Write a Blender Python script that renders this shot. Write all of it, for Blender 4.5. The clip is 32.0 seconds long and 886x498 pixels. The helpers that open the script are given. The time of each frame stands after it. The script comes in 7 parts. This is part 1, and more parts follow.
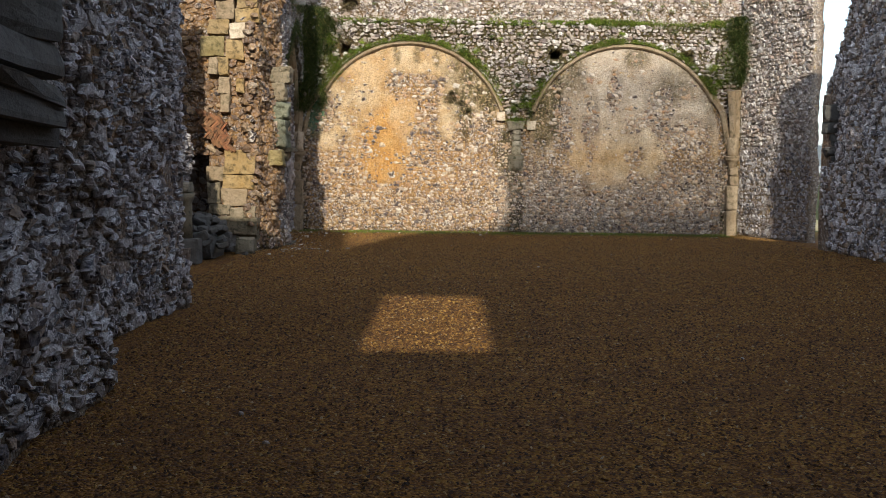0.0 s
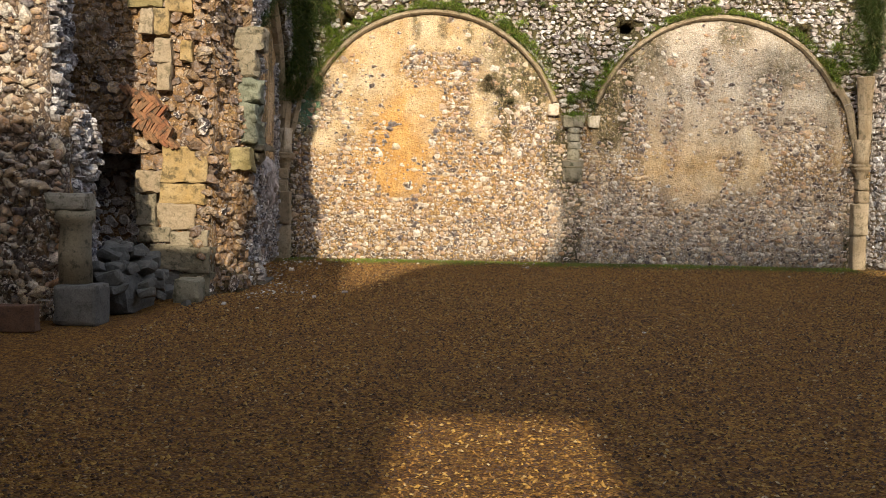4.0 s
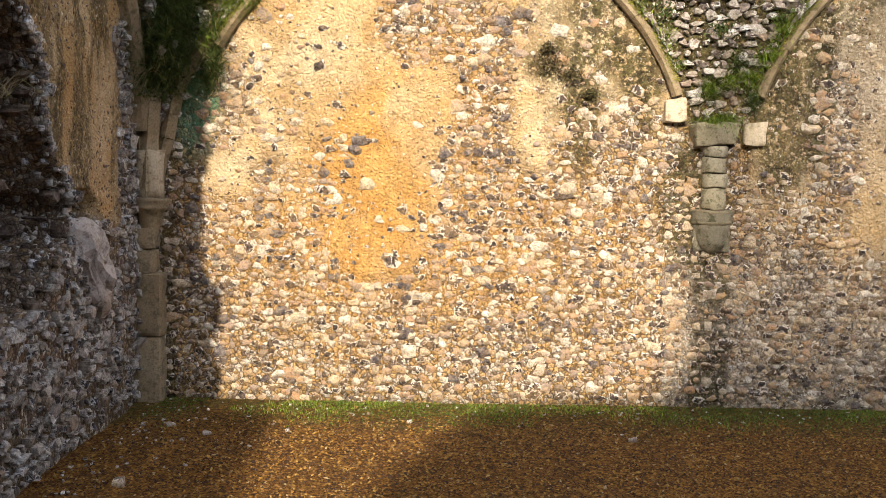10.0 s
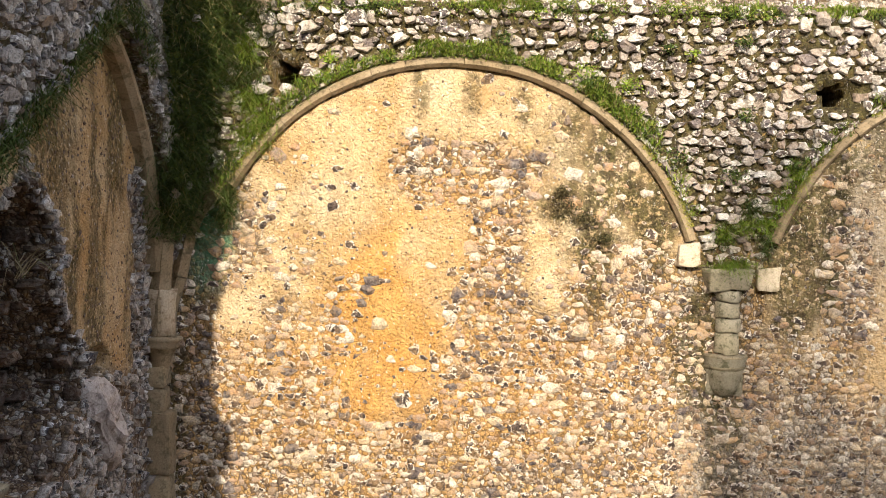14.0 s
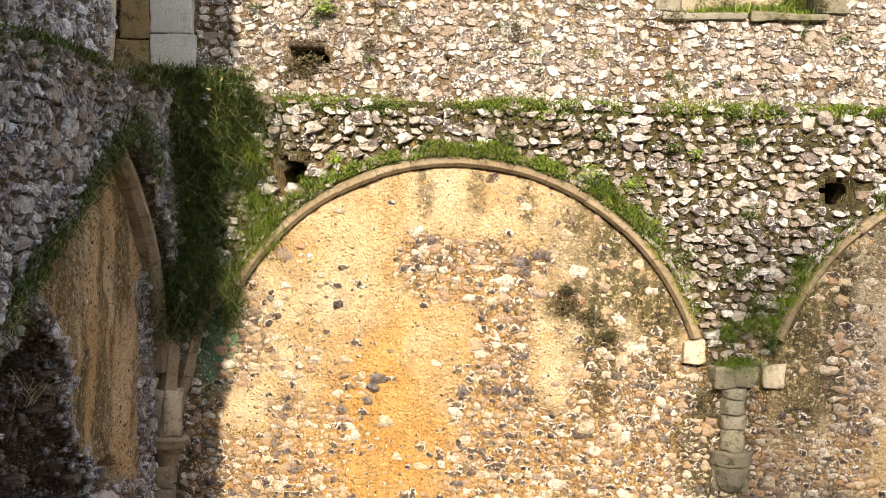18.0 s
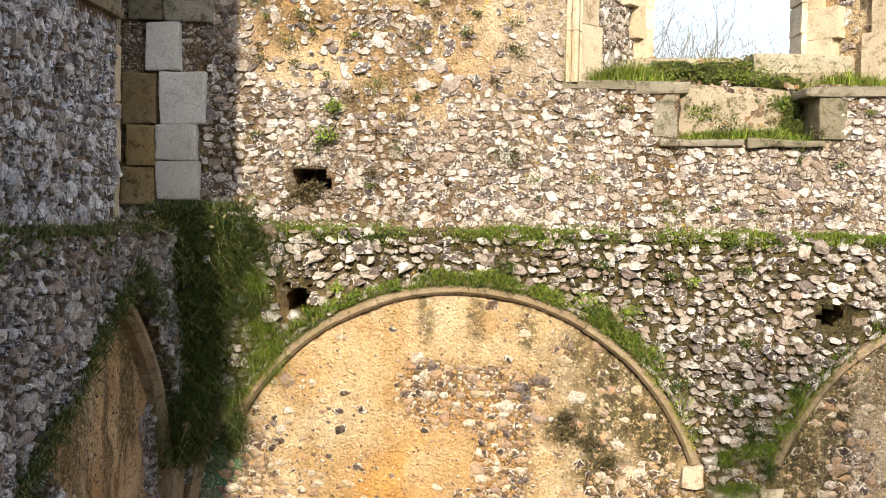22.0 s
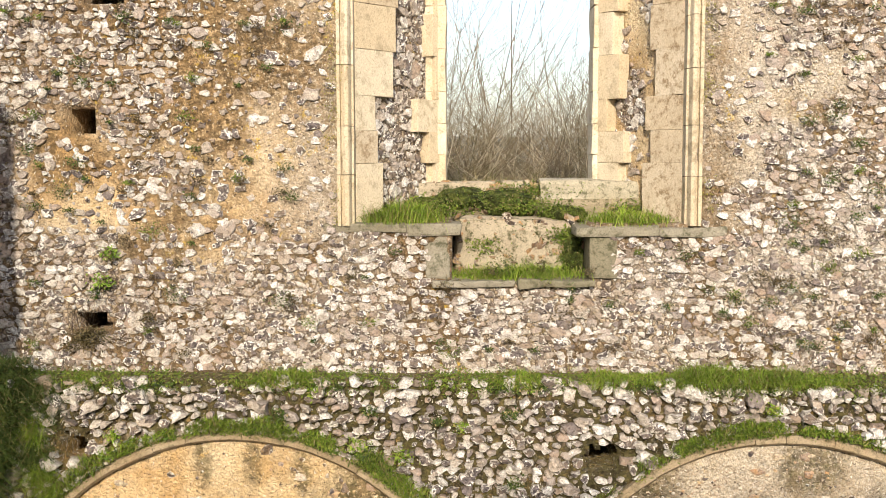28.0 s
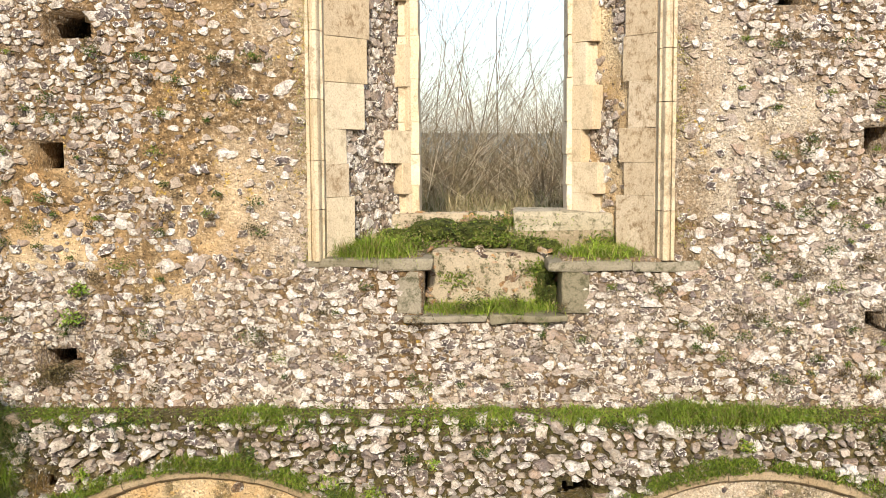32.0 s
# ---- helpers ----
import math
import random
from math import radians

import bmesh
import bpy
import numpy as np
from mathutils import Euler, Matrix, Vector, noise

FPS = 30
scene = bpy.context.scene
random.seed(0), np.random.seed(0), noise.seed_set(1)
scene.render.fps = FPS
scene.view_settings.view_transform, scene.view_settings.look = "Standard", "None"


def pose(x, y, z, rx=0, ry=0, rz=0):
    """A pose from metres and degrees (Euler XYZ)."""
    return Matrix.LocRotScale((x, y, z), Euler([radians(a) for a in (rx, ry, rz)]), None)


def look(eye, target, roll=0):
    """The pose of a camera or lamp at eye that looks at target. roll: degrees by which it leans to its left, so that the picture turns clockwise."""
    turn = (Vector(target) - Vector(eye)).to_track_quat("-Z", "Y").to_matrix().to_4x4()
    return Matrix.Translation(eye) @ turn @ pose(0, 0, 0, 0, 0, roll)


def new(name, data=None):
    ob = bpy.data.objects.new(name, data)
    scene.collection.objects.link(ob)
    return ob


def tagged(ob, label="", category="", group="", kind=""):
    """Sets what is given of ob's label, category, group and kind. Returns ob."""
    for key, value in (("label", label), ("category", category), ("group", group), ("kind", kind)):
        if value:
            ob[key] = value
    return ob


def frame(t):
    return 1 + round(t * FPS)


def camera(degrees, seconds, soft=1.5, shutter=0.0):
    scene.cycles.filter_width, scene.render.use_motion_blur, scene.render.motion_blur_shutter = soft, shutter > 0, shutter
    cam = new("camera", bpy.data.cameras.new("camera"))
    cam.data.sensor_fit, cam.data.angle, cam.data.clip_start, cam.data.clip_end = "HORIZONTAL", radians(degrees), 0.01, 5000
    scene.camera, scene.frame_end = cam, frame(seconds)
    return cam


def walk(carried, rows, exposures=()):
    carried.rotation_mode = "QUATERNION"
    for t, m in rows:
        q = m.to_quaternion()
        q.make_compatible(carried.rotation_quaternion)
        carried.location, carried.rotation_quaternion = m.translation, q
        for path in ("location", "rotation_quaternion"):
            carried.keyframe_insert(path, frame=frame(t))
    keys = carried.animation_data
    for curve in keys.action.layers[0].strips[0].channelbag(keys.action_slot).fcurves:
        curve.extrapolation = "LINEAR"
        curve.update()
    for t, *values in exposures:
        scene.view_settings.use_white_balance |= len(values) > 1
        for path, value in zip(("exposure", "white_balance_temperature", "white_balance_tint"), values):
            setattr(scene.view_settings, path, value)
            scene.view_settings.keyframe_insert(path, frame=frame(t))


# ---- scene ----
cam = camera(46.0, 32.0, soft=0.5)
EXPOSURES = [(0, 0.13, 5950, 10), (3, 0.38, 6250, 10), (6, 0.58, 6500, 10), (10, 0.64, 6500, 10), (17, 0.68, 6500, 10), (22, 0.47, 6450, 10), (27, 0.26, 6450, 10), (32, 0.26, 6450, 10)]
PATH = [
    (0, (-1.376, -17.348, 1.064), (-1.354, -15.354, 0.909), 0.8),
    (0.5, (-1.383, -17.116, 1.049), (-1.367, -15.121, 0.899), 0.5),
    (1, (-1.388, -17.002, 1.027), (-1.375, -15.008, 0.88), 0.3),
    (1.5, (-1.413, -16.767, 1.004), (-1.401, -14.772, 0.86), 0.3),
    (2, (-1.453, -16.334, 0.984), (-1.435, -14.339, 0.845), 0.4),
    (2.5, (-1.478, -15.698, 0.98), (-1.467, -13.702, 0.853), 0.1),
    (3, (-1.522, -14.975, 0.999), (-1.517, -12.979, 0.873), 0.3),
    (3.5, (-1.598, -14.078, 1.038), (-1.586, -12.083, 0.903), 0.9),
    (5.5, (-1.548, -10.16, 0.83), (-1.595, -8.163, 0.73), 1.8),
    (6, (-1.582, -9.264, 0.87), (-1.623, -7.267, 0.767), 1.5),
    (6.5, (-1.597, -8.442, 0.907), (-1.639, -6.445, 0.802), 1.5),
    (7, (-1.594, -7.69, 0.936), (-1.636, -5.693, 0.834), 1.4),
    (8, (-1.621, -6.788, 0.969), (-1.647, -4.79, 0.872), 1.0),
    (8.5, (-1.625, -6.708, 1.212), (-1.65, -4.714, 1.06), 1.3),
    (9, (-1.61, -6.718, 1.338), (-1.641, -4.725, 1.178), 1.3),
    (9.5, (-1.632, -6.732, 1.448), (-1.658, -4.738, 1.288), 1.1),
    (10, (-1.618, -6.716, 1.572), (-1.648, -4.723, 1.407), 0.9),
    (10.5, (-1.612, -6.698, 1.651), (-1.645, -4.704, 1.495), 0.8),
    (11, (-1.59, -6.691, 1.724), (-1.631, -4.697, 1.583), 0.8),
    (11.5, (-1.576, -6.687, 1.902), (-1.623, -4.694, 1.746), 0.9),
    (12, (-1.609, -6.675, 2.005), (-1.651, -4.681, 1.856), 0.8),
    (12.5, (-1.622, -6.644, 2.095), (-1.661, -4.649, 1.955), 0.9),
    (13, (-1.667, -6.646, 2.168), (-1.696, -4.65, 2.037), 1.4),
    (13.5, (-1.699, -6.645, 2.26), (-1.726, -4.649, 2.133), 1.6),
    (14, (-1.697, -6.648, 2.33), (-1.733, -4.652, 2.206), 1.5),
    (14.5, (-1.738, -6.629, 2.388), (-1.771, -4.633, 2.267), 1.5),
    (16.5, (-1.769, -6.606, 2.63), (-1.8, -4.608, 2.533), 1.5),
    (17, (-1.744, -6.621, 2.712), (-1.781, -4.624, 2.615), 1.4),
    (17.5, (-1.742, -6.636, 2.789), (-1.779, -4.639, 2.693), 1.2),
    (18, (-1.745, -6.644, 2.84), (-1.781, -4.646, 2.75), 1.2),
    (18.5, (-1.754, -6.643, 2.88), (-1.787, -4.644, 2.806), 1.2),
    (19, (-1.736, -6.636, 3.009), (-1.773, -4.638, 2.93), 1.1),
    (19.5, (-1.722, -6.635, 3.144), (-1.764, -4.637, 3.057), 0.8),
    (20, (-1.736, -6.631, 3.254), (-1.777, -4.633, 3.166), 1.0),
    (20.5, (-1.744, -6.636, 3.36), (-1.784, -4.638, 3.273), 0.9),
    (21, (-1.712, -6.669, 3.449), (-1.76, -4.671, 3.363), 1.2),
    (21.5, (-1.696, -6.699, 3.52), (-1.751, -4.701, 3.439), 1.2),
    (22, (-1.68, -6.7, 3.611), (-1.74, -4.703, 3.534), 1.0),
    (22.5, (-1.648, -6.723, 3.712), (-1.719, -4.725, 3.64), 0.9),
    (23, (-1.644, -6.762, 3.828), (-1.716, -4.765, 3.756), 1.0),
    (23.5, (-1.617, -6.788, 3.98), (-1.696, -4.791, 3.9), 1.5),
    (24, (-1.534, -6.808, 4.175), (-1.638, -4.814, 4.075), 1.2),
    (24.5, (-1.489, -6.819, 4.518), (-1.595, -4.829, 4.357), 1.2),
    (26.5, (-0.824, -6.745, 4.862), (-0.916, -4.754, 4.692), 0.1),
    (27, (-0.612, -6.698, 4.902), (-0.69, -4.707, 4.727), 0.0),
    (27.5, (-0.397, -6.673, 4.898), (-0.463, -4.682, 4.724), -0.1),
    (28, (-0.223, -6.652, 4.9), (-0.279, -4.66, 4.725), -0.1),
    (28.5, (-0.164, -6.648, 4.881), (-0.221, -4.656, 4.71), -0.1),
    (29, (-0.157, -6.647, 4.904), (-0.202, -4.656, 4.724), -0.1),
    (29.5, (-0.066, -6.632, 4.875), (-0.123, -4.641, 4.701), -0.2),
    (30, (-0.048, -6.622, 4.884), (-0.099, -4.631, 4.708), -0.2),
    (30.5, (-0.036, -6.616, 4.863), (-0.09, -4.623, 4.701), -0.2),
    (31, (-0.061, -6.608, 4.942), (-0.111, -4.615, 4.778), -0.2),
    (31.5, (-0.069, -6.594, 5.005), (-0.117, -4.601, 4.846), -0.3),
    (32, (-0.054, -6.574, 5.15), (-0.105, -4.584, 4.967), -0.3),
]
walk(cam, [(t, look(eye, target, roll)) for t, eye, target, roll in PATH], EXPOSURES)

# ---- light ----
SUN_DIR = Vector((0.015, 1.0, -0.445)).normalized()
sun = new("sun", bpy.data.lights.new("sun", "SUN"))
sun.data.energy, sun.data.angle, sun.data.color = 4.5, radians(0.7), (1.0, 0.86, 0.66)
sun.matrix_world = look((2, -40, 30), Vector((2, -40, 30)) + SUN_DIR * 10)
world = bpy.data.worlds.new("sky")
scene.world = world
world.use_nodes = True
sky = world.node_tree.nodes.new("ShaderNodeTexSky")
sky.sky_type, sky.sun_disc = "NISHITA", False
sky.sun_elevation, sky.sun_rotation = radians(24), radians(180)
sky.air_density, sky.dust_density, sky.ozone_density = 1.0, 2.0, 1.2
haze = world.node_tree.nodes.new("ShaderNodeMix")
haze.data_type = "RGBA"
haze.inputs[0].default_value, haze.inputs[7].default_value = 0.30, (6.2, 6.1, 6.1, 1.0)
world.node_tree.links.new(sky.outputs[0], haze.inputs[6])
world.node_tree.links.new(haze.outputs[2], world.node_tree.nodes["Background"].inputs[0])
world.node_tree.nodes["Background"].inputs[1].default_value = 0.225


# ---- arithmetic ----
def lattice(i, j, s):
    n = (i.astype(np.int64) * 374761393 + j.astype(np.int64) * 668265263 + s * 974634777) & 0xFFFFFFFF
    n = ((n ^ (n >> 13)) * 1274126177) & 0xFFFFFFFF
    return ((n ^ (n >> 16)) & 0xFFFF) / 65535.0


def vnoise(x, y, s=0):
    i, j = np.floor(x), np.floor(y)
    u, v = x - i, y - j
    u, v = u * u * (3 - 2 * u), v * v * (3 - 2 * v)
    a, b = lattice(i, j, s), lattice(i + 1, j, s)
    c, d = lattice(i, j + 1, s), lattice(i + 1, j + 1, s)
    return (a + (b - a) * u) * (1 - v) + (c + (d - c) * u) * v


def fbm(x, y, octaves=4, s=0):
    """Layered noise, about 0 to 1."""
    x, y = np.asarray(x, float), np.asarray(y, float)
    total, amp, norm = 0, 1.0, 0
    for k in range(octaves):
        total = total + amp * vnoise(x * 2**k + 17.3 * k, y * 2**k + 9.1 * k, s + k)
        norm, amp = norm + amp, amp * 0.5
    return total / norm


def step(a, b, x):
    t = np.clip((np.asarray(x, float) - a) / (b - a), 0, 1)
    return t * t * (3 - 2 * t)


def blob(x, z, cx, cz, rx, rz, soft=0.6, s=3, rough=0.9):
    """1 inside an uneven oval, fading to 0 outside it."""
    w = (fbm(x * 3.1, z * 3.1, 4, s) - 0.5) * rough
    d = np.sqrt(((x - cx) / rx) ** 2 + ((z - cz) / rz) ** 2) + w
    return 1 - step(1 - soft * 0.5, 1 + soft * 0.5, d)


# ---- materials ----
class Graph:
    def __init__(self, name):
        self.m = bpy.data.materials.new(name)
        self.m.use_nodes = True
        self.t = self.m.node_tree
        self.t.nodes.clear()
        self.out = self.t.nodes.new("ShaderNodeOutputMaterial")
        self.b = self.t.nodes.new("ShaderNodeBsdfPrincipled")
        self.t.links.new(self.b.outputs[0], self.out.inputs[0])
        self.b.inputs["Specular IOR Level"].default_value = 0.25
        self.pos = self.t.nodes.new("ShaderNodeNewGeometry").outputs["Position"]

    def put(self, socket, value):
        if isinstance(value, bpy.types.NodeSocket):
            self.t.links.new(value, socket)
        elif isinstance(value, tuple):
            socket.default_value = (*value, 1.0) if len(value) == 3 else value
        else:
            socket.default_value = value

    def noise(self, scale, detail=4.0, rough=0.6, stretch=None, dist=0.0):
        n = self.t.nodes.new("ShaderNodeTexNoise")
        where = self.pos
        if stretch:
            k = self.t.nodes.new("ShaderNodeMapping")
            k.inputs["Scale"].default_value = stretch
            self.t.links.new(where, k.inputs[0])
            where = k.outputs[0]
        self.t.links.new(where, n.inputs["Vector"])
        n.inputs["Scale"].default_value, n.inputs["Detail"].default_value = scale, detail
        n.inputs["Roughness"].default_value, n.inputs["Distortion"].default_value = rough, dist
        return n.outputs[0]

    def cells(self, scale, feature="F1", where=None):
        n = self.t.nodes.new("ShaderNodeTexVoronoi")
        n.feature = feature
        self.t.links.new(where or self.pos, n.inputs["Vector"])
        n.inputs["Scale"].default_value = scale
        return n

    def warp(self, scale, amount):
        """Positions pushed about by noise, so that cells lose their straight edges."""
        n = self.t.nodes.new("ShaderNodeTexNoise")
        self.t.links.new(self.pos, n.inputs["Vector"])
        n.inputs["Scale"].default_value, n.inputs["Detail"].default_value = scale, 3.0
        v = self.t.nodes.new("ShaderNodeVectorMath")
        v.operation = "MULTIPLY_ADD"
        self.t.links.new(n.outputs["Color"], v.inputs[0])
        v.inputs[1].default_value = (amount, amount, amount)
        self.t.links.new(self.pos, v.inputs[2])
        return v.outputs[0]

    def swirl(self, scale, seed, detail=3.0, rough=0.55, dist=1.4):
        """Noise that differs from piece to piece."""
        n = self.t.nodes.new("ShaderNodeTexNoise")
        n.noise_dimensions = "4D"
        self.t.links.new(self.pos, n.inputs["Vector"])
        self.put(n.inputs["W"], self.math("MULTIPLY", seed, 60.0))
        n.inputs["Scale"].default_value, n.inputs["Detail"].default_value = scale, detail
        n.inputs["Roughness"].default_value, n.inputs["Distortion"].default_value = rough, dist
        return n.outputs[0]

    def ramp(self, fac, stops, hard=False):
        n = self.t.nodes.new("ShaderNodeValToRGB")
        if hard:
            n.color_ramp.interpolation = "CONSTANT"
        e = n.color_ramp.elements
        while len(e) < len(stops):
            e.new(0.5)
        for k, (p, c) in zip(e, stops):
            k.position, k.color = p, (*c, 1.0) if isinstance(c, tuple) else (c, c, c, 1.0)
        self.put(n.inputs[0], fac)
        return n.outputs[0]

    def mix(self, fac, a, b, blend="MIX"):
        n = self.t.nodes.new("ShaderNodeMix")
        n.data_type, n.blend_type = "RGBA", blend
        self.put(n.inputs[0], fac)
        self.put(n.inputs[6], a)
        self.put(n.inputs[7], b)
        return n.outputs[2]

    def math(self, op, a, b=0.0):
        n = self.t.nodes.new("ShaderNodeMath")
        n.operation = op
        self.put(n.inputs[0], a)
        self.put(n.inputs[1], b)
        return n.outputs[0]

    def attr(self, name):
        n = self.t.nodes.new("ShaderNodeAttribute")
        n.attribute_name = name
        return n.outputs["Fac"]

    def chance(self):
        """A number for each loose piece, whether it is an object or an island of a mesh."""
        g = self.t.nodes.new("ShaderNodeNewGeometry").outputs["Random Per Island"]
        o = self.t.nodes.new("ShaderNodeObjectInfo").outputs["Random"]
        return self.math("FRACT", self.math("ADD", g, o))

    def done(self, color, rough=0.9, height=None, strength=0.5, dist=0.01):
        self.put(self.b.inputs["Base Color"], color)
        self.put(self.b.inputs["Roughness"], rough)
        if height is not None:
            n = self.t.nodes.new("ShaderNodeBump")
            n.inputs["Strength"].default_value, n.inputs["Distance"].default_value = strength, dist
            self.t.links.new(height, n.inputs["Height"])
            self.t.links.new(n.outputs[0], self.b.inputs["Normal"])
        return self.m


def stone_mat(name, a, b, c, stain=(0.12, 0.11, 0.07), stain_amount=0.5, scale=1.0):
    """Weathered dressed stone: three tones, per-block variation, pits and lichen."""
    g = Graph(name)
    base = g.mix(g.ramp(g.noise(3 * scale), [(0.35, 0.0), (0.65, 1.0)]), a, b)
    base = g.mix(g.math("MULTIPLY", g.chance(), 0.75), base, c)
    base = g.mix(g.ramp(g.noise(9 * scale, 7, 0.75), [(0.51, 0.0), (0.62, stain_amount)]), base, stain)
    base = g.mix(g.ramp(g.noise(46, 5, 0.7, None, 0.7), [(0.60, 0.0), (0.66, 0.75)]), base, stain)
    base = g.mix(0.5, base, g.ramp(g.noise(90, 3, 0.7), [(0.30, 0.35), (0.62, 1.0)]), "MULTIPLY")
    h = g.math("ADD", g.noise(14, 6, 0.7), g.math("MULTIPLY", g.noise(120, 3), 0.3))
    return g.done(base, 0.9, h, 0.6, 0.012)


def mortar_mat(name, light, dark, warm, gray, moss_a=(0.04, 0.033, 0.015), moss_b=(0.12, 0.105, 0.04), chips=0.75):
    """Lime mortar full of small flint chips, and plaster; the marks on the mesh say where plaster, ochre, moss and algae sit."""
    g = Graph(name)
    c = g.mix(g.ramp(g.noise(2.2, 6, 0.65), [(0.35, 0.0), (0.65, 1.0)]), dark, light)
    # flint chips pressed into the bare mortar
    where = g.warp(26, 0.030)
    chip = g.cells(34.0, "F1", where)
    pick = g.t.nodes.new("ShaderNodeSeparateColor")
    g.t.links.new(chip.outputs["Color"], pick.inputs[0])
    tone = g.ramp(pick.outputs[0], [(0.0, (0.10, 0.08, 0.08)), (0.14, (0.34, 0.28, 0.25)), (0.30, light), (0.52, (0.66, 0.59, 0.51)), (0.72, dark), (0.86, (0.78, 0.75, 0.70))], True)
    rim = g.cells(34.0, "DISTANCE_TO_EDGE", where).outputs["Distance"]
    bare = g.math("SUBTRACT", 1.0, g.math("MULTIPLY", g.attr("plaster"), 1.15))
    bare = g.math("MAXIMUM", bare, 0.0)
    stone = g.math("MULTIPLY", g.math("MULTIPLY", bare, chips), g.math("GREATER_THAN", pick.outputs[1], 0.28))
    c = g.mix(stone, c, tone)
    # dark lines round the chips, with the shade of their gaps in the colour
    c = g.mix(g.math("MULTIPLY", g.math("MULTIPLY", bare, chips), g.ramp(rim, [(0.05, 0.9), (0.15, 0.0)])), c, (0.06, 0.04, 0.03))
    c = g.mix(g.math("MULTIPLY", g.attr("plaster"), 0.85), c, g.mix(g.ramp(g.noise(1.7, 7, 0.7), [(0.40, 0.0), (0.58, 1.0)]), (0.57, 0.39, 0.19), (0.78, 0.65, 0.44)))
    c = g.mix(g.attr("ochre"), c, g.mix(g.ramp(g.noise(5, 6, 0.7), [(0.3, 0.0), (0.7, 1.0)]), (0.54, 0.27, 0.07), (0.64, 0.39, 0.14)))
    c = g.mix(g.math("MULTIPLY", g.attr("grey"), 0.8), c, g.mix(g.noise(6, 6, 0.7), gray, (0.5, 0.47, 0.42)))
    c = g.mix(g.math("MULTIPLY", g.attr("grey"), g.ramp(g.noise(75, 5, 0.8), [(0.46, 0.7), (0.50, 0.0)])), c, (0.22, 0.17, 0.12))
    c = g.mix(g.math("MULTIPLY", g.attr("grey"), g.ramp(g.noise(62, 5, 0.8, (1, 1, 1.2)), [(0.53, 0.0), (0.57, 0.6)])), c, (0.70, 0.67, 0.61))
    c = g.mix(g.math("MULTIPLY", g.attr("moss"), g.ramp(g.noise(7.5, 8, 0.8), [(0.53, 0.0), (0.56, 0.8)])), c, (moss_a[0] * 1.3, moss_a[1] * 1.3, moss_a[2] * 1.3))
    # mossy dark tone, with the shade between spandrel flints painted in
    c = g.mix(g.math("MULTIPLY", g.attr("darkened"), g.ramp(g.noise(11, 6, 0.75), [(0.36, 0.55), (0.5, 0.95)])), c, g.mix(g.ramp(g.noise(26, 5, 0.7), [(0.4, 0.0), (0.6, 1.0)]), (0.035, 0.027, 0.016), (0.11, 0.10, 0.03)))
    speck = g.ramp(g.noise(30, 6, 0.75), [(0.40, 0.0), (0.48, 1.0)])
    moss = g.math("MULTIPLY", g.attr("moss"), g.math("ADD", g.math("MULTIPLY", speck, 0.72), g.math("MULTIPLY", g.attr("moss"), 0.22)))
    c = g.mix(moss, c, g.mix(g.ramp(g.noise(20, 4), [(0.42, 0.0), (0.6, 1.0)]), moss_a, moss_b))
    c = g.mix(g.math("MULTIPLY", g.attr("algae"), g.ramp(g.noise(12, 5, 0.7), [(0.3, 0.35), (0.6, 1.0)])), c, (0.10, 0.25, 0.15))
    c = g.mix(g.math("MULTIPLY", g.ramp(g.noise(3.3, 3, 0.6), [(0.56, 0.0), (0.66, 1.0)]), g.ramp(g.noise(24, 4, 0.7), [(0.55, 0.0), (0.62, 0.8)])), c, warm)
    c = g.mix(0.5, c, g.ramp(g.noise(9, 7, 0.75, None, 0.6), [(0.34, 0.5), (0.54, 1.0)]), "MULTIPLY")
    # noise darkening that paints the shade of crevices into the mortar
    c = g.mix(g.math("SUBTRACT", 0.8, g.math("MULTIPLY", g.attr("plaster"), 0.5)), c, g.ramp(g.noise(34, 8, 0.8), [(0.40, 0.2), (0.50, 1.0)]), "MULTIPLY")
    # stains running down the plaster, hair cracks, and dark pits painted in for small shadows
    c = g.mix(g.math("MULTIPLY", g.attr("plaster"), g.ramp(g.noise(4.5, 7, 0.75, (1, 1, 0.35)), [(0.48, 0.0), (0.64, 0.5)])), c, (0.34, 0.24, 0.13))
    crack = g.cells(7.0, "DISTANCE_TO_EDGE", g.warp(9, 0.16)).outputs["Distance"]
    c = g.mix(g.math("MULTIPLY", g.ramp(crack, [(0.004, 0.6), (0.014, 0.0)]), g.ramp(g.noise(2.6, 4, 0.6), [(0.48, 0.0), (0.56, 1.0)])), c, (0.20, 0.13, 0.07))
    c = g.mix(g.ramp(g.noise(58, 4, 0.6, None, 0.8), [(0.61, 0.0), (0.65, 0.9)]), c, (0.06, 0.04, 0.03))
    c = g.mix(g.ramp(g.noise(46, 4, 0.6, (1.3, 1, 0.9), 0.8), [(0.64, 0.0), (0.68, 0.8)]), c, (0.84, 0.80, 0.72))
    h = g.math("ADD", g.noise(22, 7, 0.75), g.math("MULTIPLY", rim, 1.2))
    return g.done(c, 0.95, h, 0.75, 0.03)


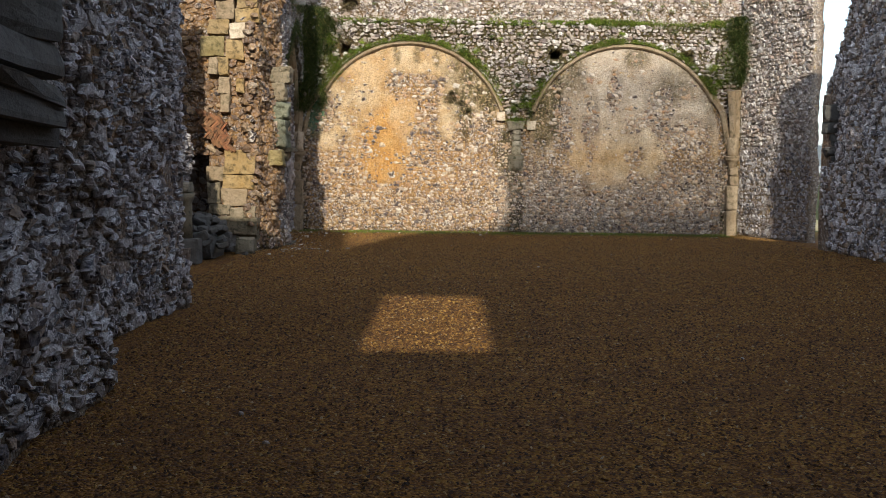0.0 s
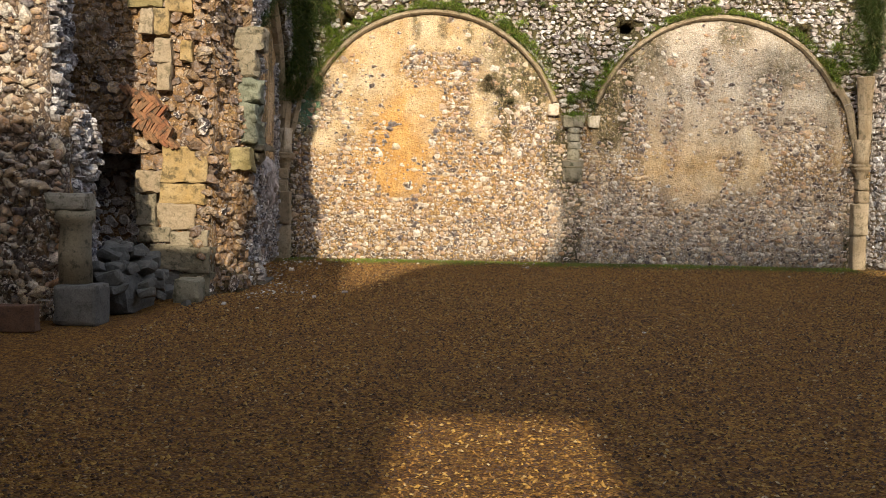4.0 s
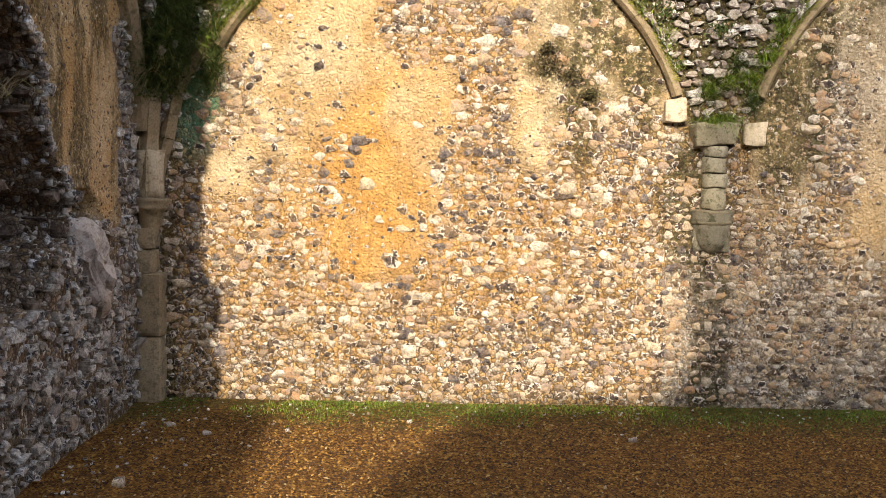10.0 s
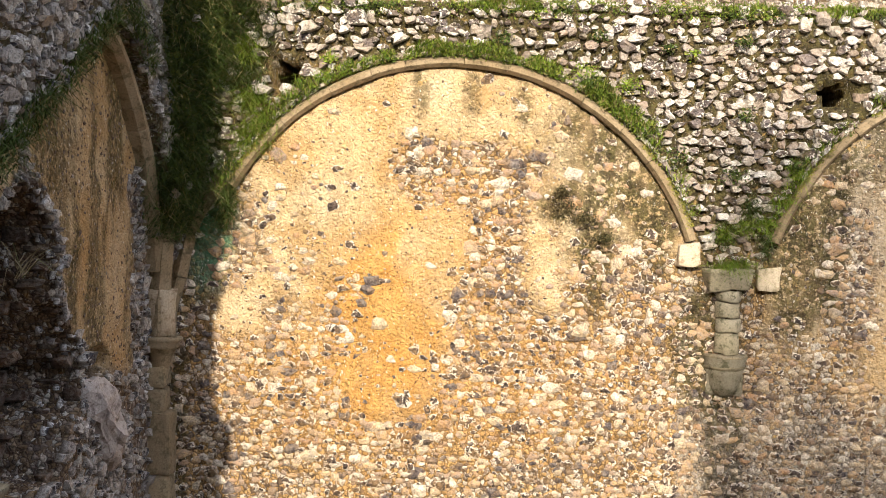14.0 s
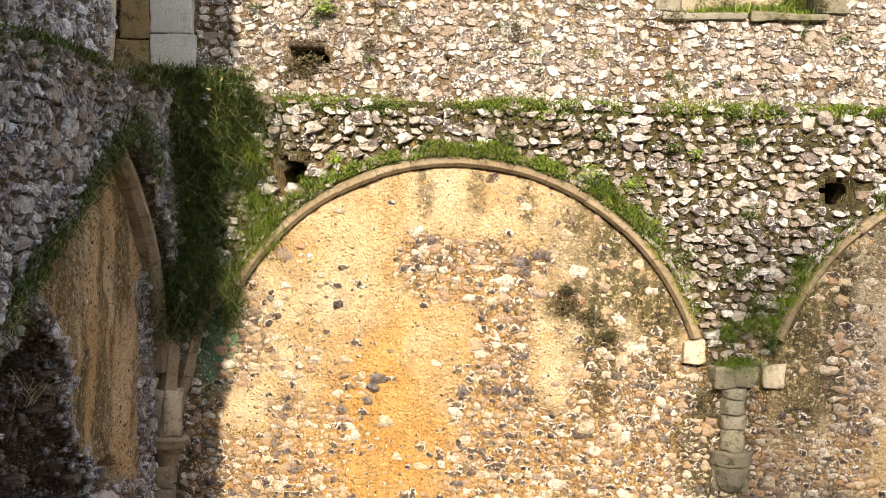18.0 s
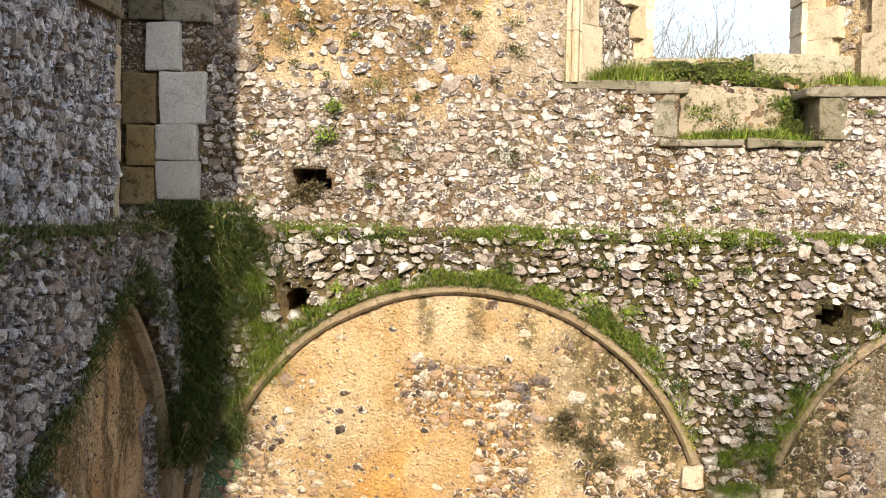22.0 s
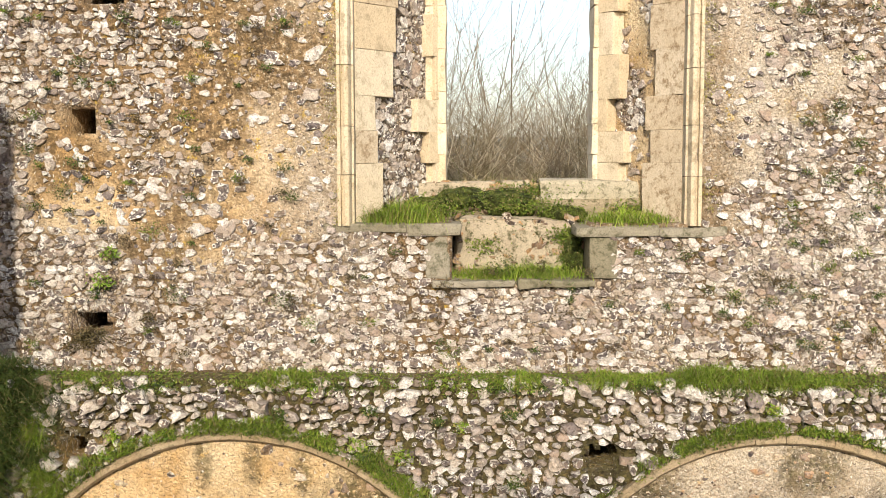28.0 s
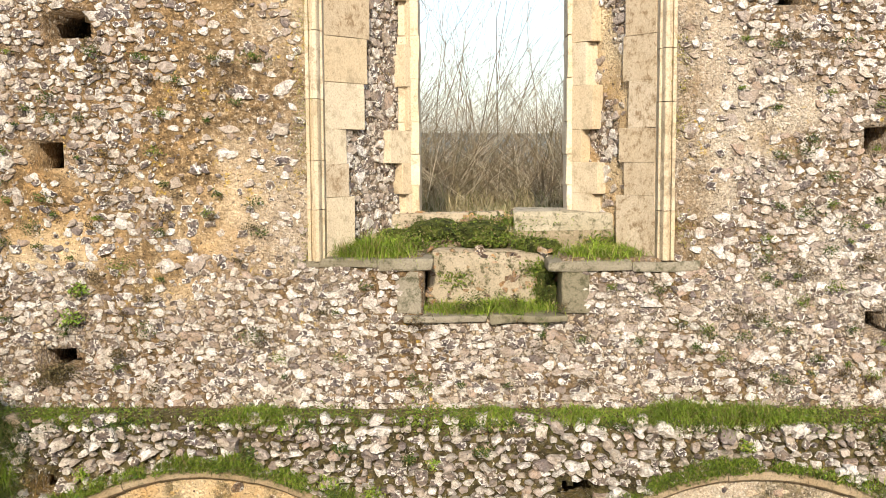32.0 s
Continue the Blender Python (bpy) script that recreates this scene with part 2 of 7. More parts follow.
def flint_mat(name, stops, dirt_and_gap_tone, dirt_amount=0.45, core_share=0.55, core_dark=(0.02, 0.016, 0.017), core_pale=(0.19, 0.165, 0.165), ring_tone=(0.82, 0.79, 0.72)):
    """Flint nodules: white rind, grey and blue-black broken faces inside a pale rim."""
    g = Graph(name)
    r = g.chance()
    rind = g.ramp(r, stops, True)
    rind = g.mix(g.ramp(g.noise(26, 6, 0.75), [(0.42, 0.0), (0.60, 0.7)]), rind, (0.36, 0.32, 0.29))
    which = g.math("FRACT", g.math("MULTIPLY", r, 17.31))
    shell = g.swirl(30, r)
    depth = g.math("ADD", shell, g.math("MULTIPLY", g.math("SUBTRACT", g.attr("core"), 0.5), 0.34))
    broken = g.math("GREATER_THAN", which, core_share)
    core = g.math("MULTIPLY", broken, g.ramp(depth, [(0.49, 0.0), (0.53, 1.0)]))
    ring = g.math("MULTIPLY", broken, g.ramp(depth, [(0.38, 0.0), (0.43, 0.75), (0.48, 0.75), (0.52, 0.0)]))
    dark = g.mix(g.ramp(g.noise(50, 5, 0.8), [(0.4, 0.0), (0.7, 1.0)]), core_dark, core_pale)
    # shelly bands in the pale rind
    c = g.mix(g.ramp(shell, [(0.30, 0.75), (0.38, 0.0), (0.55, 0.0), (0.59, 0.6), (0.63, 0.0)]), rind, core_pale)
    c = g.mix(g.ramp(shell, [(0.425, 0.0), (0.44, 0.75), (0.455, 0.0), (0.56, 0.0), (0.575, 0.75), (0.59, 0.0)]), c, (0.13, 0.095, 0.075))
    c = g.mix(ring, c, ring_tone)
    c = g.mix(core, c, dark)
    c = g.mix(g.math("MULTIPLY", g.ramp(g.noise(8, 6, 0.75), [(0.46, 0.0), (0.58, 1.0)]), dirt_amount), c, dirt_and_gap_tone)
    # edges darkened: the shade of the gaps round each flint, put into the colour
    c = g.mix(g.math("MULTIPLY", g.ramp(g.attr("core"), [(0.0, 1.0), (0.34, 0.0)]), 0.85), c, (dirt_and_gap_tone[0] * 0.4, dirt_and_gap_tone[1] * 0.4, dirt_and_gap_tone[2] * 0.4))
    c = g.mix(0.7, c, g.ramp(g.noise(44, 8, 0.8), [(0.38, 0.3), (0.50, 1.0)]), "MULTIPLY")
    h = g.math("ADD", g.noise(40, 5, 0.7), g.math("MULTIPLY", shell, 0.8))
    return g.done(c, g.math("SUBTRACT", 0.8, g.math("MULTIPLY", core, 0.45)), h, 0.9, 0.02)


M_MORTAR = mortar_mat("ochre_lime_mortar", (0.60, 0.40, 0.19), (0.38, 0.235, 0.10), (0.6, 0.4, 0.15), (0.58, 0.53, 0.45))
M_MORTAR_UP = mortar_mat("pale_lime_mortar", (0.50, 0.41, 0.30), (0.30, 0.225, 0.155), (0.55, 0.38, 0.06), (0.56, 0.52, 0.46), (0.10, 0.065, 0.03), (0.26, 0.17, 0.085))
M_MORTAR_PIER = mortar_mat("crumbling_orange_mortar", (0.46, 0.28, 0.12), (0.20, 0.11, 0.05), (0.40, 0.21, 0.06), (0.26, 0.22, 0.18), chips=0.35)
M_MORTAR_DARK = mortar_mat("dark_brown_mortar", (0.38, 0.28, 0.19), (0.17, 0.115, 0.075), (0.4, 0.25, 0.1), (0.27, 0.25, 0.23))
M_MORTAR_NEAR = mortar_mat("dark_crumbling_mortar", (0.48, 0.37, 0.27), (0.20, 0.145, 0.105), (0.4, 0.25, 0.1), (0.16, 0.14, 0.12), chips=0.45)
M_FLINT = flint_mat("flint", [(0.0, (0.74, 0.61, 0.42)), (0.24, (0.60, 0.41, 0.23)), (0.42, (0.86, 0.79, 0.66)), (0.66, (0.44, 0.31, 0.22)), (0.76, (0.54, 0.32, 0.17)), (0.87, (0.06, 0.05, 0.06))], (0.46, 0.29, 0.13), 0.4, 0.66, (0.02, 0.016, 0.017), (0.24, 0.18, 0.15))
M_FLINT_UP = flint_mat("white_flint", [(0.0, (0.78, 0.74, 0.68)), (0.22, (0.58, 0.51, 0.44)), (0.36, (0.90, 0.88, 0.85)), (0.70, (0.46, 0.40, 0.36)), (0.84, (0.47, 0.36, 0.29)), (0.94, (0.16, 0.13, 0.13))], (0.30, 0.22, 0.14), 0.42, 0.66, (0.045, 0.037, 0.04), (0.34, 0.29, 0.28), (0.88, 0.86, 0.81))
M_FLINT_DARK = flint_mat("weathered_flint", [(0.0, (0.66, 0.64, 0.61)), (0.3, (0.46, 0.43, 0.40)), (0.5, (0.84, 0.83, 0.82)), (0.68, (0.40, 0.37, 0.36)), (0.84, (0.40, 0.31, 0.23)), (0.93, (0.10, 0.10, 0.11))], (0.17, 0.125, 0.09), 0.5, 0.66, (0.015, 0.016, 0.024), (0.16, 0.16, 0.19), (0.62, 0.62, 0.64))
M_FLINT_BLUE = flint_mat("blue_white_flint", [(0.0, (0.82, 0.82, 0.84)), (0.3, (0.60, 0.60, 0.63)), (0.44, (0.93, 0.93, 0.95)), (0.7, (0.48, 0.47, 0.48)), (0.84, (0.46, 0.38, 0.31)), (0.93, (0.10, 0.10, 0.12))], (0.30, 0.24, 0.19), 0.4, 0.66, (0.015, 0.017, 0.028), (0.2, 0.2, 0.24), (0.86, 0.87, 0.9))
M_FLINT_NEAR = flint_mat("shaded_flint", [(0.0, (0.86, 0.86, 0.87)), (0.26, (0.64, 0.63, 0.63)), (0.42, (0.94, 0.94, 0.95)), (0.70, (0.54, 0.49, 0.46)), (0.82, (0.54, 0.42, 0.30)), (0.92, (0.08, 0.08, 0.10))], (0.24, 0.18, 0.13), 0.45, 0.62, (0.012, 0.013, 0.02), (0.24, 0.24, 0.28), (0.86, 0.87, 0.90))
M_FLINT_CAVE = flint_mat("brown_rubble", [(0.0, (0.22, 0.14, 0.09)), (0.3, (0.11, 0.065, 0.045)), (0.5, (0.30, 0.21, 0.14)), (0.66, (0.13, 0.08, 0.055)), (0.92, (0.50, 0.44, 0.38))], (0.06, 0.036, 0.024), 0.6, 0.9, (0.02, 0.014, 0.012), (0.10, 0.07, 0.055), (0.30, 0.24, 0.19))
M_ASHLAR = stone_mat("cream_limestone", (0.60, 0.51, 0.38), (0.69, 0.60, 0.46), (0.52, 0.42, 0.27), (0.24, 0.19, 0.11), 0.6)
M_ASHLAR_PALE = stone_mat("pale_limestone", (0.64, 0.55, 0.41), (0.72, 0.64, 0.50), (0.58, 0.46, 0.30), (0.30, 0.24, 0.15), 0.55)
M_ASHLAR_GREY = stone_mat("grey_lichened_limestone", (0.25, 0.225, 0.175), (0.33, 0.30, 0.24), (0.19, 0.17, 0.11), (0.07, 0.07, 0.035), 0.85, 1.6)
M_WORN = stone_mat("worn_jamb_stone", (0.54, 0.45, 0.33), (0.64, 0.56, 0.44), (0.50, 0.40, 0.27), (0.27, 0.19, 0.11), 0.9, 1.9)
M_WHITE_STONE = stone_mat("white_chalk_block", (0.62, 0.61, 0.57), (0.72, 0.71, 0.67), (0.56, 0.53, 0.46), (0.3, 0.28, 0.22), 0.3)
M_RIB = stone_mat("brown_rib_stone", (0.34, 0.26, 0.16), (0.44, 0.36, 0.25), (0.27, 0.20, 0.12), (0.10, 0.085, 0.045), 0.7, 1.4)
M_GREEN_STONE = stone_mat("algae_stained_stone", (0.23, 0.19, 0.125), (0.31, 0.26, 0.18), (0.16, 0.14, 0.09), (0.05, 0.05, 0.03), 0.85, 1.8)
M_TILE = stone_mat("red_clay_tile", (0.30, 0.115, 0.055), (0.36, 0.19, 0.09), (0.13, 0.09, 0.05), (0.04, 0.035, 0.025), 0.9, 2)
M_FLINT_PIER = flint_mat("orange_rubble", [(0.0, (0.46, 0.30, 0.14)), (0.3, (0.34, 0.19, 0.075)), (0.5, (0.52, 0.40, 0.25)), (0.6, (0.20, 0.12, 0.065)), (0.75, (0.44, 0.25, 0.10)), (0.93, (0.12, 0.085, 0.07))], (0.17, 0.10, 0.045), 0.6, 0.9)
M_OCHRE_STONE = stone_mat("ochre_ashlar", (0.36, 0.24, 0.09), (0.44, 0.33, 0.17), (0.22, 0.16, 0.08), (0.09, 0.07, 0.035), 0.85, 1.4)
M_YELLOW_STONE = stone_mat("lichened_yellow_stone", (0.30, 0.24, 0.09), (0.37, 0.30, 0.15), (0.21, 0.17, 0.08), (0.08, 0.07, 0.03), 0.85, 1.5)
M_ALGAE_STONE = stone_mat("pale_green_stone", (0.16, 0.18, 0.13), (0.24, 0.25, 0.18), (0.17, 0.15, 0.095), (0.06, 0.065, 0.04), 0.85, 1.6)
M_CORBEL = stone_mat("lichen_spotted_stone", (0.40, 0.36, 0.27), (0.50, 0.46, 0.37), (0.30, 0.26, 0.17), (0.09, 0.09, 0.045), 0.85, 2.0)
M_CHALK = stone_mat("pale_grey_chalk", (0.52, 0.48, 0.46), (0.64, 0.60, 0.57), (0.46, 0.40, 0.37), (0.16, 0.12, 0.10), 0.7, 2.0)
M_RUST = stone_mat("rusty_brown_slab", (0.16, 0.07, 0.035), (0.21, 0.10, 0.05), (0.1, 0.06, 0.04), (0.04, 0.03, 0.02), 0.5, 2)
M_SLATE = stone_mat("dark_grey_slab", (0.11, 0.105, 0.095), (0.15, 0.14, 0.125), (0.09, 0.09, 0.08), (0.04, 0.04, 0.035), 0.5, 2)


def ground_mat():
    g = Graph("brown_gravel")
    chips = g.cells(42.0)
    tone = g.ramp(chips.outputs["Color"], [(0.0, (0.014, 0.007, 0.004)), (0.42, (0.10, 0.040, 0.009)), (0.75, (0.34, 0.16, 0.024)), (1.0, (0.56, 0.33, 0.08))])
    small = g.cells(105.0)
    grit = g.ramp(small.outputs["Color"], [(0.0, (0.014, 0.008, 0.005)), (0.42, (0.11, 0.043, 0.010)), (0.68, (0.38, 0.18, 0.028)), (0.9, (0.64, 0.37, 0.075)), (1.0, (0.72, 0.55, 0.30))])
    tone = g.mix(0.55, tone, grit)
    c = g.mix(g.ramp(g.noise(1.1, 5, 0.6), [(0.35, 0.0), (0.65, 0.4)]), tone, (0.12, 0.055, 0.02))
    y = g.t.nodes.new("ShaderNodeSeparateXYZ")
    g.t.links.new(g.pos, y.inputs[0])
    field = g.mix(g.noise(0.15, 6, 0.7), (0.05, 0.075, 0.02), (0.10, 0.11, 0.035))
    far = g.math("GREATER_THAN", y.outputs[1], 1.3)
    c = g.mix(far, c, field)
    near_wall = g.math("MULTIPLY", g.ramp(g.math("ADD", g.math("MULTIPLY", y.outputs[1], 0.5), g.math("MULTIPLY", g.noise(2.4, 6, 0.7), 1.1)), [(0.10, 0.0), (0.46, 0.8)]), g.ramp(g.noise(18, 5, 0.7), [(0.35, 0.2), (0.6, 1.0)]))
    c = g.mix(near_wall, c, g.mix(g.noise(30, 4, 0.7), (0.03, 0.032, 0.008), (0.10, 0.12, 0.02)))
    h = g.math("ADD", g.math("MULTIPLY", chips.outputs["Distance"], -1.0), g.math("MULTIPLY", small.outputs["Distance"], -0.8))
    return g.done(c, 0.95, h, 1.0, 0.03)


def chip_mat(name="gravel_chip"):
    g = Graph(name)
    r = g.chance()
    c = g.ramp(r, [(0.0, (0.02, 0.01, 0.005)), (0.30, (0.10, 0.045, 0.013)), (0.60, (0.42, 0.20, 0.03)), (0.93, (0.64, 0.38, 0.07)), (1.0, (0.66, 0.52, 0.30))])
    return g.done(g.mix(g.noise(60, 3), c, (0.06, 0.04, 0.03)), 0.85)


def leaf_mat(name, a, b, dry, dry_share=0.2):
    g = Graph(name)
    r = g.chance()
    c = g.mix(r, a, b)
    c = g.mix(g.math("GREATER_THAN", g.math("FRACT", g.math("MULTIPLY", r, 7.77)), 1 - dry_share), c, dry)
    c = g.mix(g.ramp(g.noise(2.0, 3), [(0.4, 0.0), (0.7, 0.5)]), c, (0.05, 0.07, 0.015))
    g.b.inputs["Subsurface Weight"].default_value = 0.0
    return g.done(c, 0.7)


M_GROUND, M_CHIP = ground_mat(), chip_mat()
M_GRASS = leaf_mat("grass_blade", (0.10, 0.19, 0.012), (0.32, 0.42, 0.05), (0.34, 0.29, 0.11), 0.2)
# dark moss, and the darker copy of the grass colour for shaded blades
M_IVY = leaf_mat("dark_moss_and_shaded_grass", (0.014, 0.030, 0.006), (0.10, 0.15, 0.03), (0.34, 0.27, 0.13), 0.14)
M_MOSSLEAF = leaf_mat("ledge_moss_leaf", (0.05, 0.10, 0.01), (0.20, 0.25, 0.035), (0.2, 0.17, 0.07), 0.15)
M_HERB = leaf_mat("small_herb_leaf", (0.12, 0.22, 0.02), (0.24, 0.34, 0.06), (0.16, 0.12, 0.07), 0.3)
M_SCRUB = leaf_mat("withered_brown_plant", (0.045, 0.03, 0.018), (0.11, 0.075, 0.04), (0.20, 0.15, 0.08), 0.3)
M_DRYGRASS = leaf_mat("dry_grass_blade", (0.30, 0.24, 0.13), (0.42, 0.35, 0.21), (0.2, 0.2, 0.08), 0.2)
M_LICHEN = leaf_mat("yellow_moss", (0.20, 0.21, 0.03), (0.38, 0.34, 0.07), (0.30, 0.27, 0.14), 0.25)
M_SEAT = stone_mat("mossy_worn_stone", (0.36, 0.30, 0.22), (0.46, 0.40, 0.30), (0.28, 0.23, 0.15), (0.06, 0.06, 0.022), 1.0, 1.6)
M_TWIG = leaf_mat("bare_twig", (0.12, 0.085, 0.055), (0.34, 0.27, 0.18), (0.56, 0.48, 0.36), 0.28)


def moss_mat():
    g = Graph("moss_cushion")
    c = g.ramp(g.noise(16, 6, 0.75), [(0.36, (0.016, 0.02, 0.006)), (0.5, (0.06, 0.075, 0.015)), (0.66, (0.17, 0.19, 0.04))])
    return g.done(c, 1.0, g.noise(80, 5, 0.8), 1.0, 0.03)


M_MOSS = moss_mat()


# ---- builders ----
rng = np.random.default_rng(7)


def thing(name, label, category, at=(0, 0, 0), group="", kind=""):
    """An empty at a thing's base, to carry its parts."""
    ob = new(name)
    ob.location = at
    ob.empty_display_size = 0.1
    return tagged(ob, label, category, group, kind)


def hang(ob, parent):
    ob.parent = parent
    if parent.type == "EMPTY":
        ob.matrix_parent_inverse = Matrix.Translation(parent.location).inverted()
    return ob


def mesh_of(name, verts, faces, marks=None, smooth=True):
    me = bpy.data.meshes.new(name)
    verts = np.asarray(verts, np.float32)
    faces = np.asarray(faces, np.int32)
    k = faces.shape[1]
    me.vertices.add(len(verts))
    me.vertices.foreach_set("co", verts.ravel())
    me.loops.add(faces.size)
    me.loops.foreach_set("vertex_index", faces.ravel())
    me.polygons.add(len(faces))
    me.polygons.foreach_set("loop_start", np.arange(0, faces.size, k, dtype=np.int32))
    me.polygons.foreach_set("use_smooth", np.full(len(faces), smooth))
    for key, value in (marks or {}).items():
        a = me.attributes.new(key, "FLOAT", "POINT")
        a.data.foreach_set("value", np.asarray(value, np.float32))
    me.update(calc_edges=True)
    return me


def part(name, me, material, parent=None, label=""):
    """One mesh object, from a mesh or a bmesh, under a thing or a part."""
    if isinstance(me, bmesh.types.BMesh):
        bm, me = me, bpy.data.meshes.new(name)
        bm.to_mesh(me)
        bm.free()
    if not me.materials:
        me.materials.append(material)
    ob = new(name, me)
    if parent is not None:
        hang(ob, parent)
    return tagged(ob, label)


def wall(name, label, material, place, s, t, keep, back, marks=None, kind="structure"):
    """A thick wall whose face is place(s, t) over a grid; cells for which keep is false are openings through it."""
    S, T = np.meshgrid(s, t, indexing="ij")
    ns, nt = S.shape
    front = place(S.ravel(), T.ravel())
    n = len(front)
    i, j = np.meshgrid(np.arange(ns - 1), np.arange(nt - 1), indexing="ij")
    a = (i * nt + j).ravel()
    faces = np.stack([a, a + nt, a + nt + 1, a + 1], 1)
    sc, tc = (S[:-1, :-1] + S[1:, 1:]).ravel() / 2, (T[:-1, :-1] + T[1:, 1:]).ravel() / 2
    faces = faces[keep(sc, tc)]
    edges = np.concatenate([faces[:, [k, (k + 1) % 4]] for k in range(4)])
    key = np.sort(edges, 1)
    key = key[:, 0] * n + key[:, 1]
    _, first, count = np.unique(key, return_index=True, return_counts=True)
    rim = edges[first[count == 1]]
    sides = np.stack([rim[:, 1], rim[:, 0], rim[:, 0] + n, rim[:, 1] + n], 1)
    allf = np.concatenate([faces, sides, faces[:, ::-1] + n])
    allv = np.concatenate([front, front * 1.0 + np.asarray(back)])
    used = np.unique(allf)
    index = np.zeros(len(allv), int)
    index[used] = np.arange(len(used))
    values = {}
    for mark in ("plaster", "ochre", "grey", "moss", "algae", "darkened"):
        v = np.zeros(n)
        if marks and mark in marks:
            v = np.clip(marks[mark](S.ravel(), T.ravel()), 0, 1)
        values[mark] = np.concatenate([v, v * 0])[used]
    me = mesh_of(name, allv[used], index[allf], values)
    ob = part(name, me, material)
    return tagged(ob, label, "wall", kind=kind)


def nodule(r, sides=9):
    """A broken flint standing out along z: tilted top, shoulder ring and sunken base ring; and how near each point is to the middle."""
    a = np.linspace(0, 2 * np.pi, sides, endpoint=False) + r.uniform(-0.3, 0.3, sides)
    p = r.uniform(2.2, 4.5)
    rad = (np.abs(np.cos(a)) ** p + np.abs(np.sin(a)) ** p) ** (-1 / p) * r.uniform(0.60, 1.14, sides)
    base = np.stack([np.cos(a) * rad, np.sin(a) * rad, np.full(sides, -0.45)], 1)
    k = r.uniform(0.68, 0.92, sides)
    tx, ty = r.uniform(-0.3, 0.3, 2)
    ring = np.stack([np.cos(a) * rad * k, np.sin(a) * rad * k, 0.66 + np.cos(a) * tx + np.sin(a) * ty + r.uniform(-0.14, 0.14, sides)], 1)
    top = np.array([[r.uniform(-0.35, 0.35), r.uniform(-0.35, 0.35), r.uniform(0.62, 0.86)]])
    v = np.concatenate([base, ring, top])
    f = []
    for q in range(sides):
        p = (q + 1) % sides
        f += [(q, p, p + sides), (q, p + sides, q + sides), (q + sides, p + sides, 2 * sides)]
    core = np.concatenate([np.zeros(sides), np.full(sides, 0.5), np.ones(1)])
    return v, np.array(f), core


SHAPES = [nodule(rng) for _ in range(24)]
CRUMBS = [nodule(rng, 5) for _ in range(12)]
NODULES = {}
ROUNDED = ("flint",)


def flint_mesh(k, material):
    if (k, material.name) not in NODULES:
        v, f, core = SHAPES[k]
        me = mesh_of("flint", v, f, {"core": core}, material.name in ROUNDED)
        me.materials.append(material)
        NODULES[k, material.name] = me
    return NODULES[k, material.name]


def scatter(name, pos, U, V, N, a, b, c, turn, material, parent, kind="stuff", label="", forms=None):
    """Many flints in one mesh."""
    forms = forms or SHAPES
    pick = rng.integers(0, len(forms), len(pos))
    verts, faces, cores, at = [], [], [], 0
    cs, sn = np.cos(turn), np.sin(turn)
    for k, (v, f, core) in enumerate(forms):
        m = np.nonzero(pick == k)[0]
        if not len(m):
            continue
        x, y = v[None, :, 0] * a[m, None], v[None, :, 1] * b[m, None]
        u, w = x * cs[m, None] - y * sn[m, None], x * sn[m, None] + y * cs[m, None]
        d = v[None, :, 2] * c[m, None]
        p = pos[m, None, :] + u[..., None] * U[m, None, :] + w[..., None] * V[m, None, :] + d[..., None] * N[m, None, :]
        verts.append(p.reshape(-1, 3))
        faces.append((f[None] + at + np.arange(len(m))[:, None, None] * len(v)).reshape(-1, 3))
        cores.append(np.tile(core, len(m)))
        at += len(m) * len(v)
    if not verts:
        return None
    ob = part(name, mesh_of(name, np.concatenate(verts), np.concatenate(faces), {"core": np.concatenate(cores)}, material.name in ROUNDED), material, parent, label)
    return tagged(ob, kind=kind)


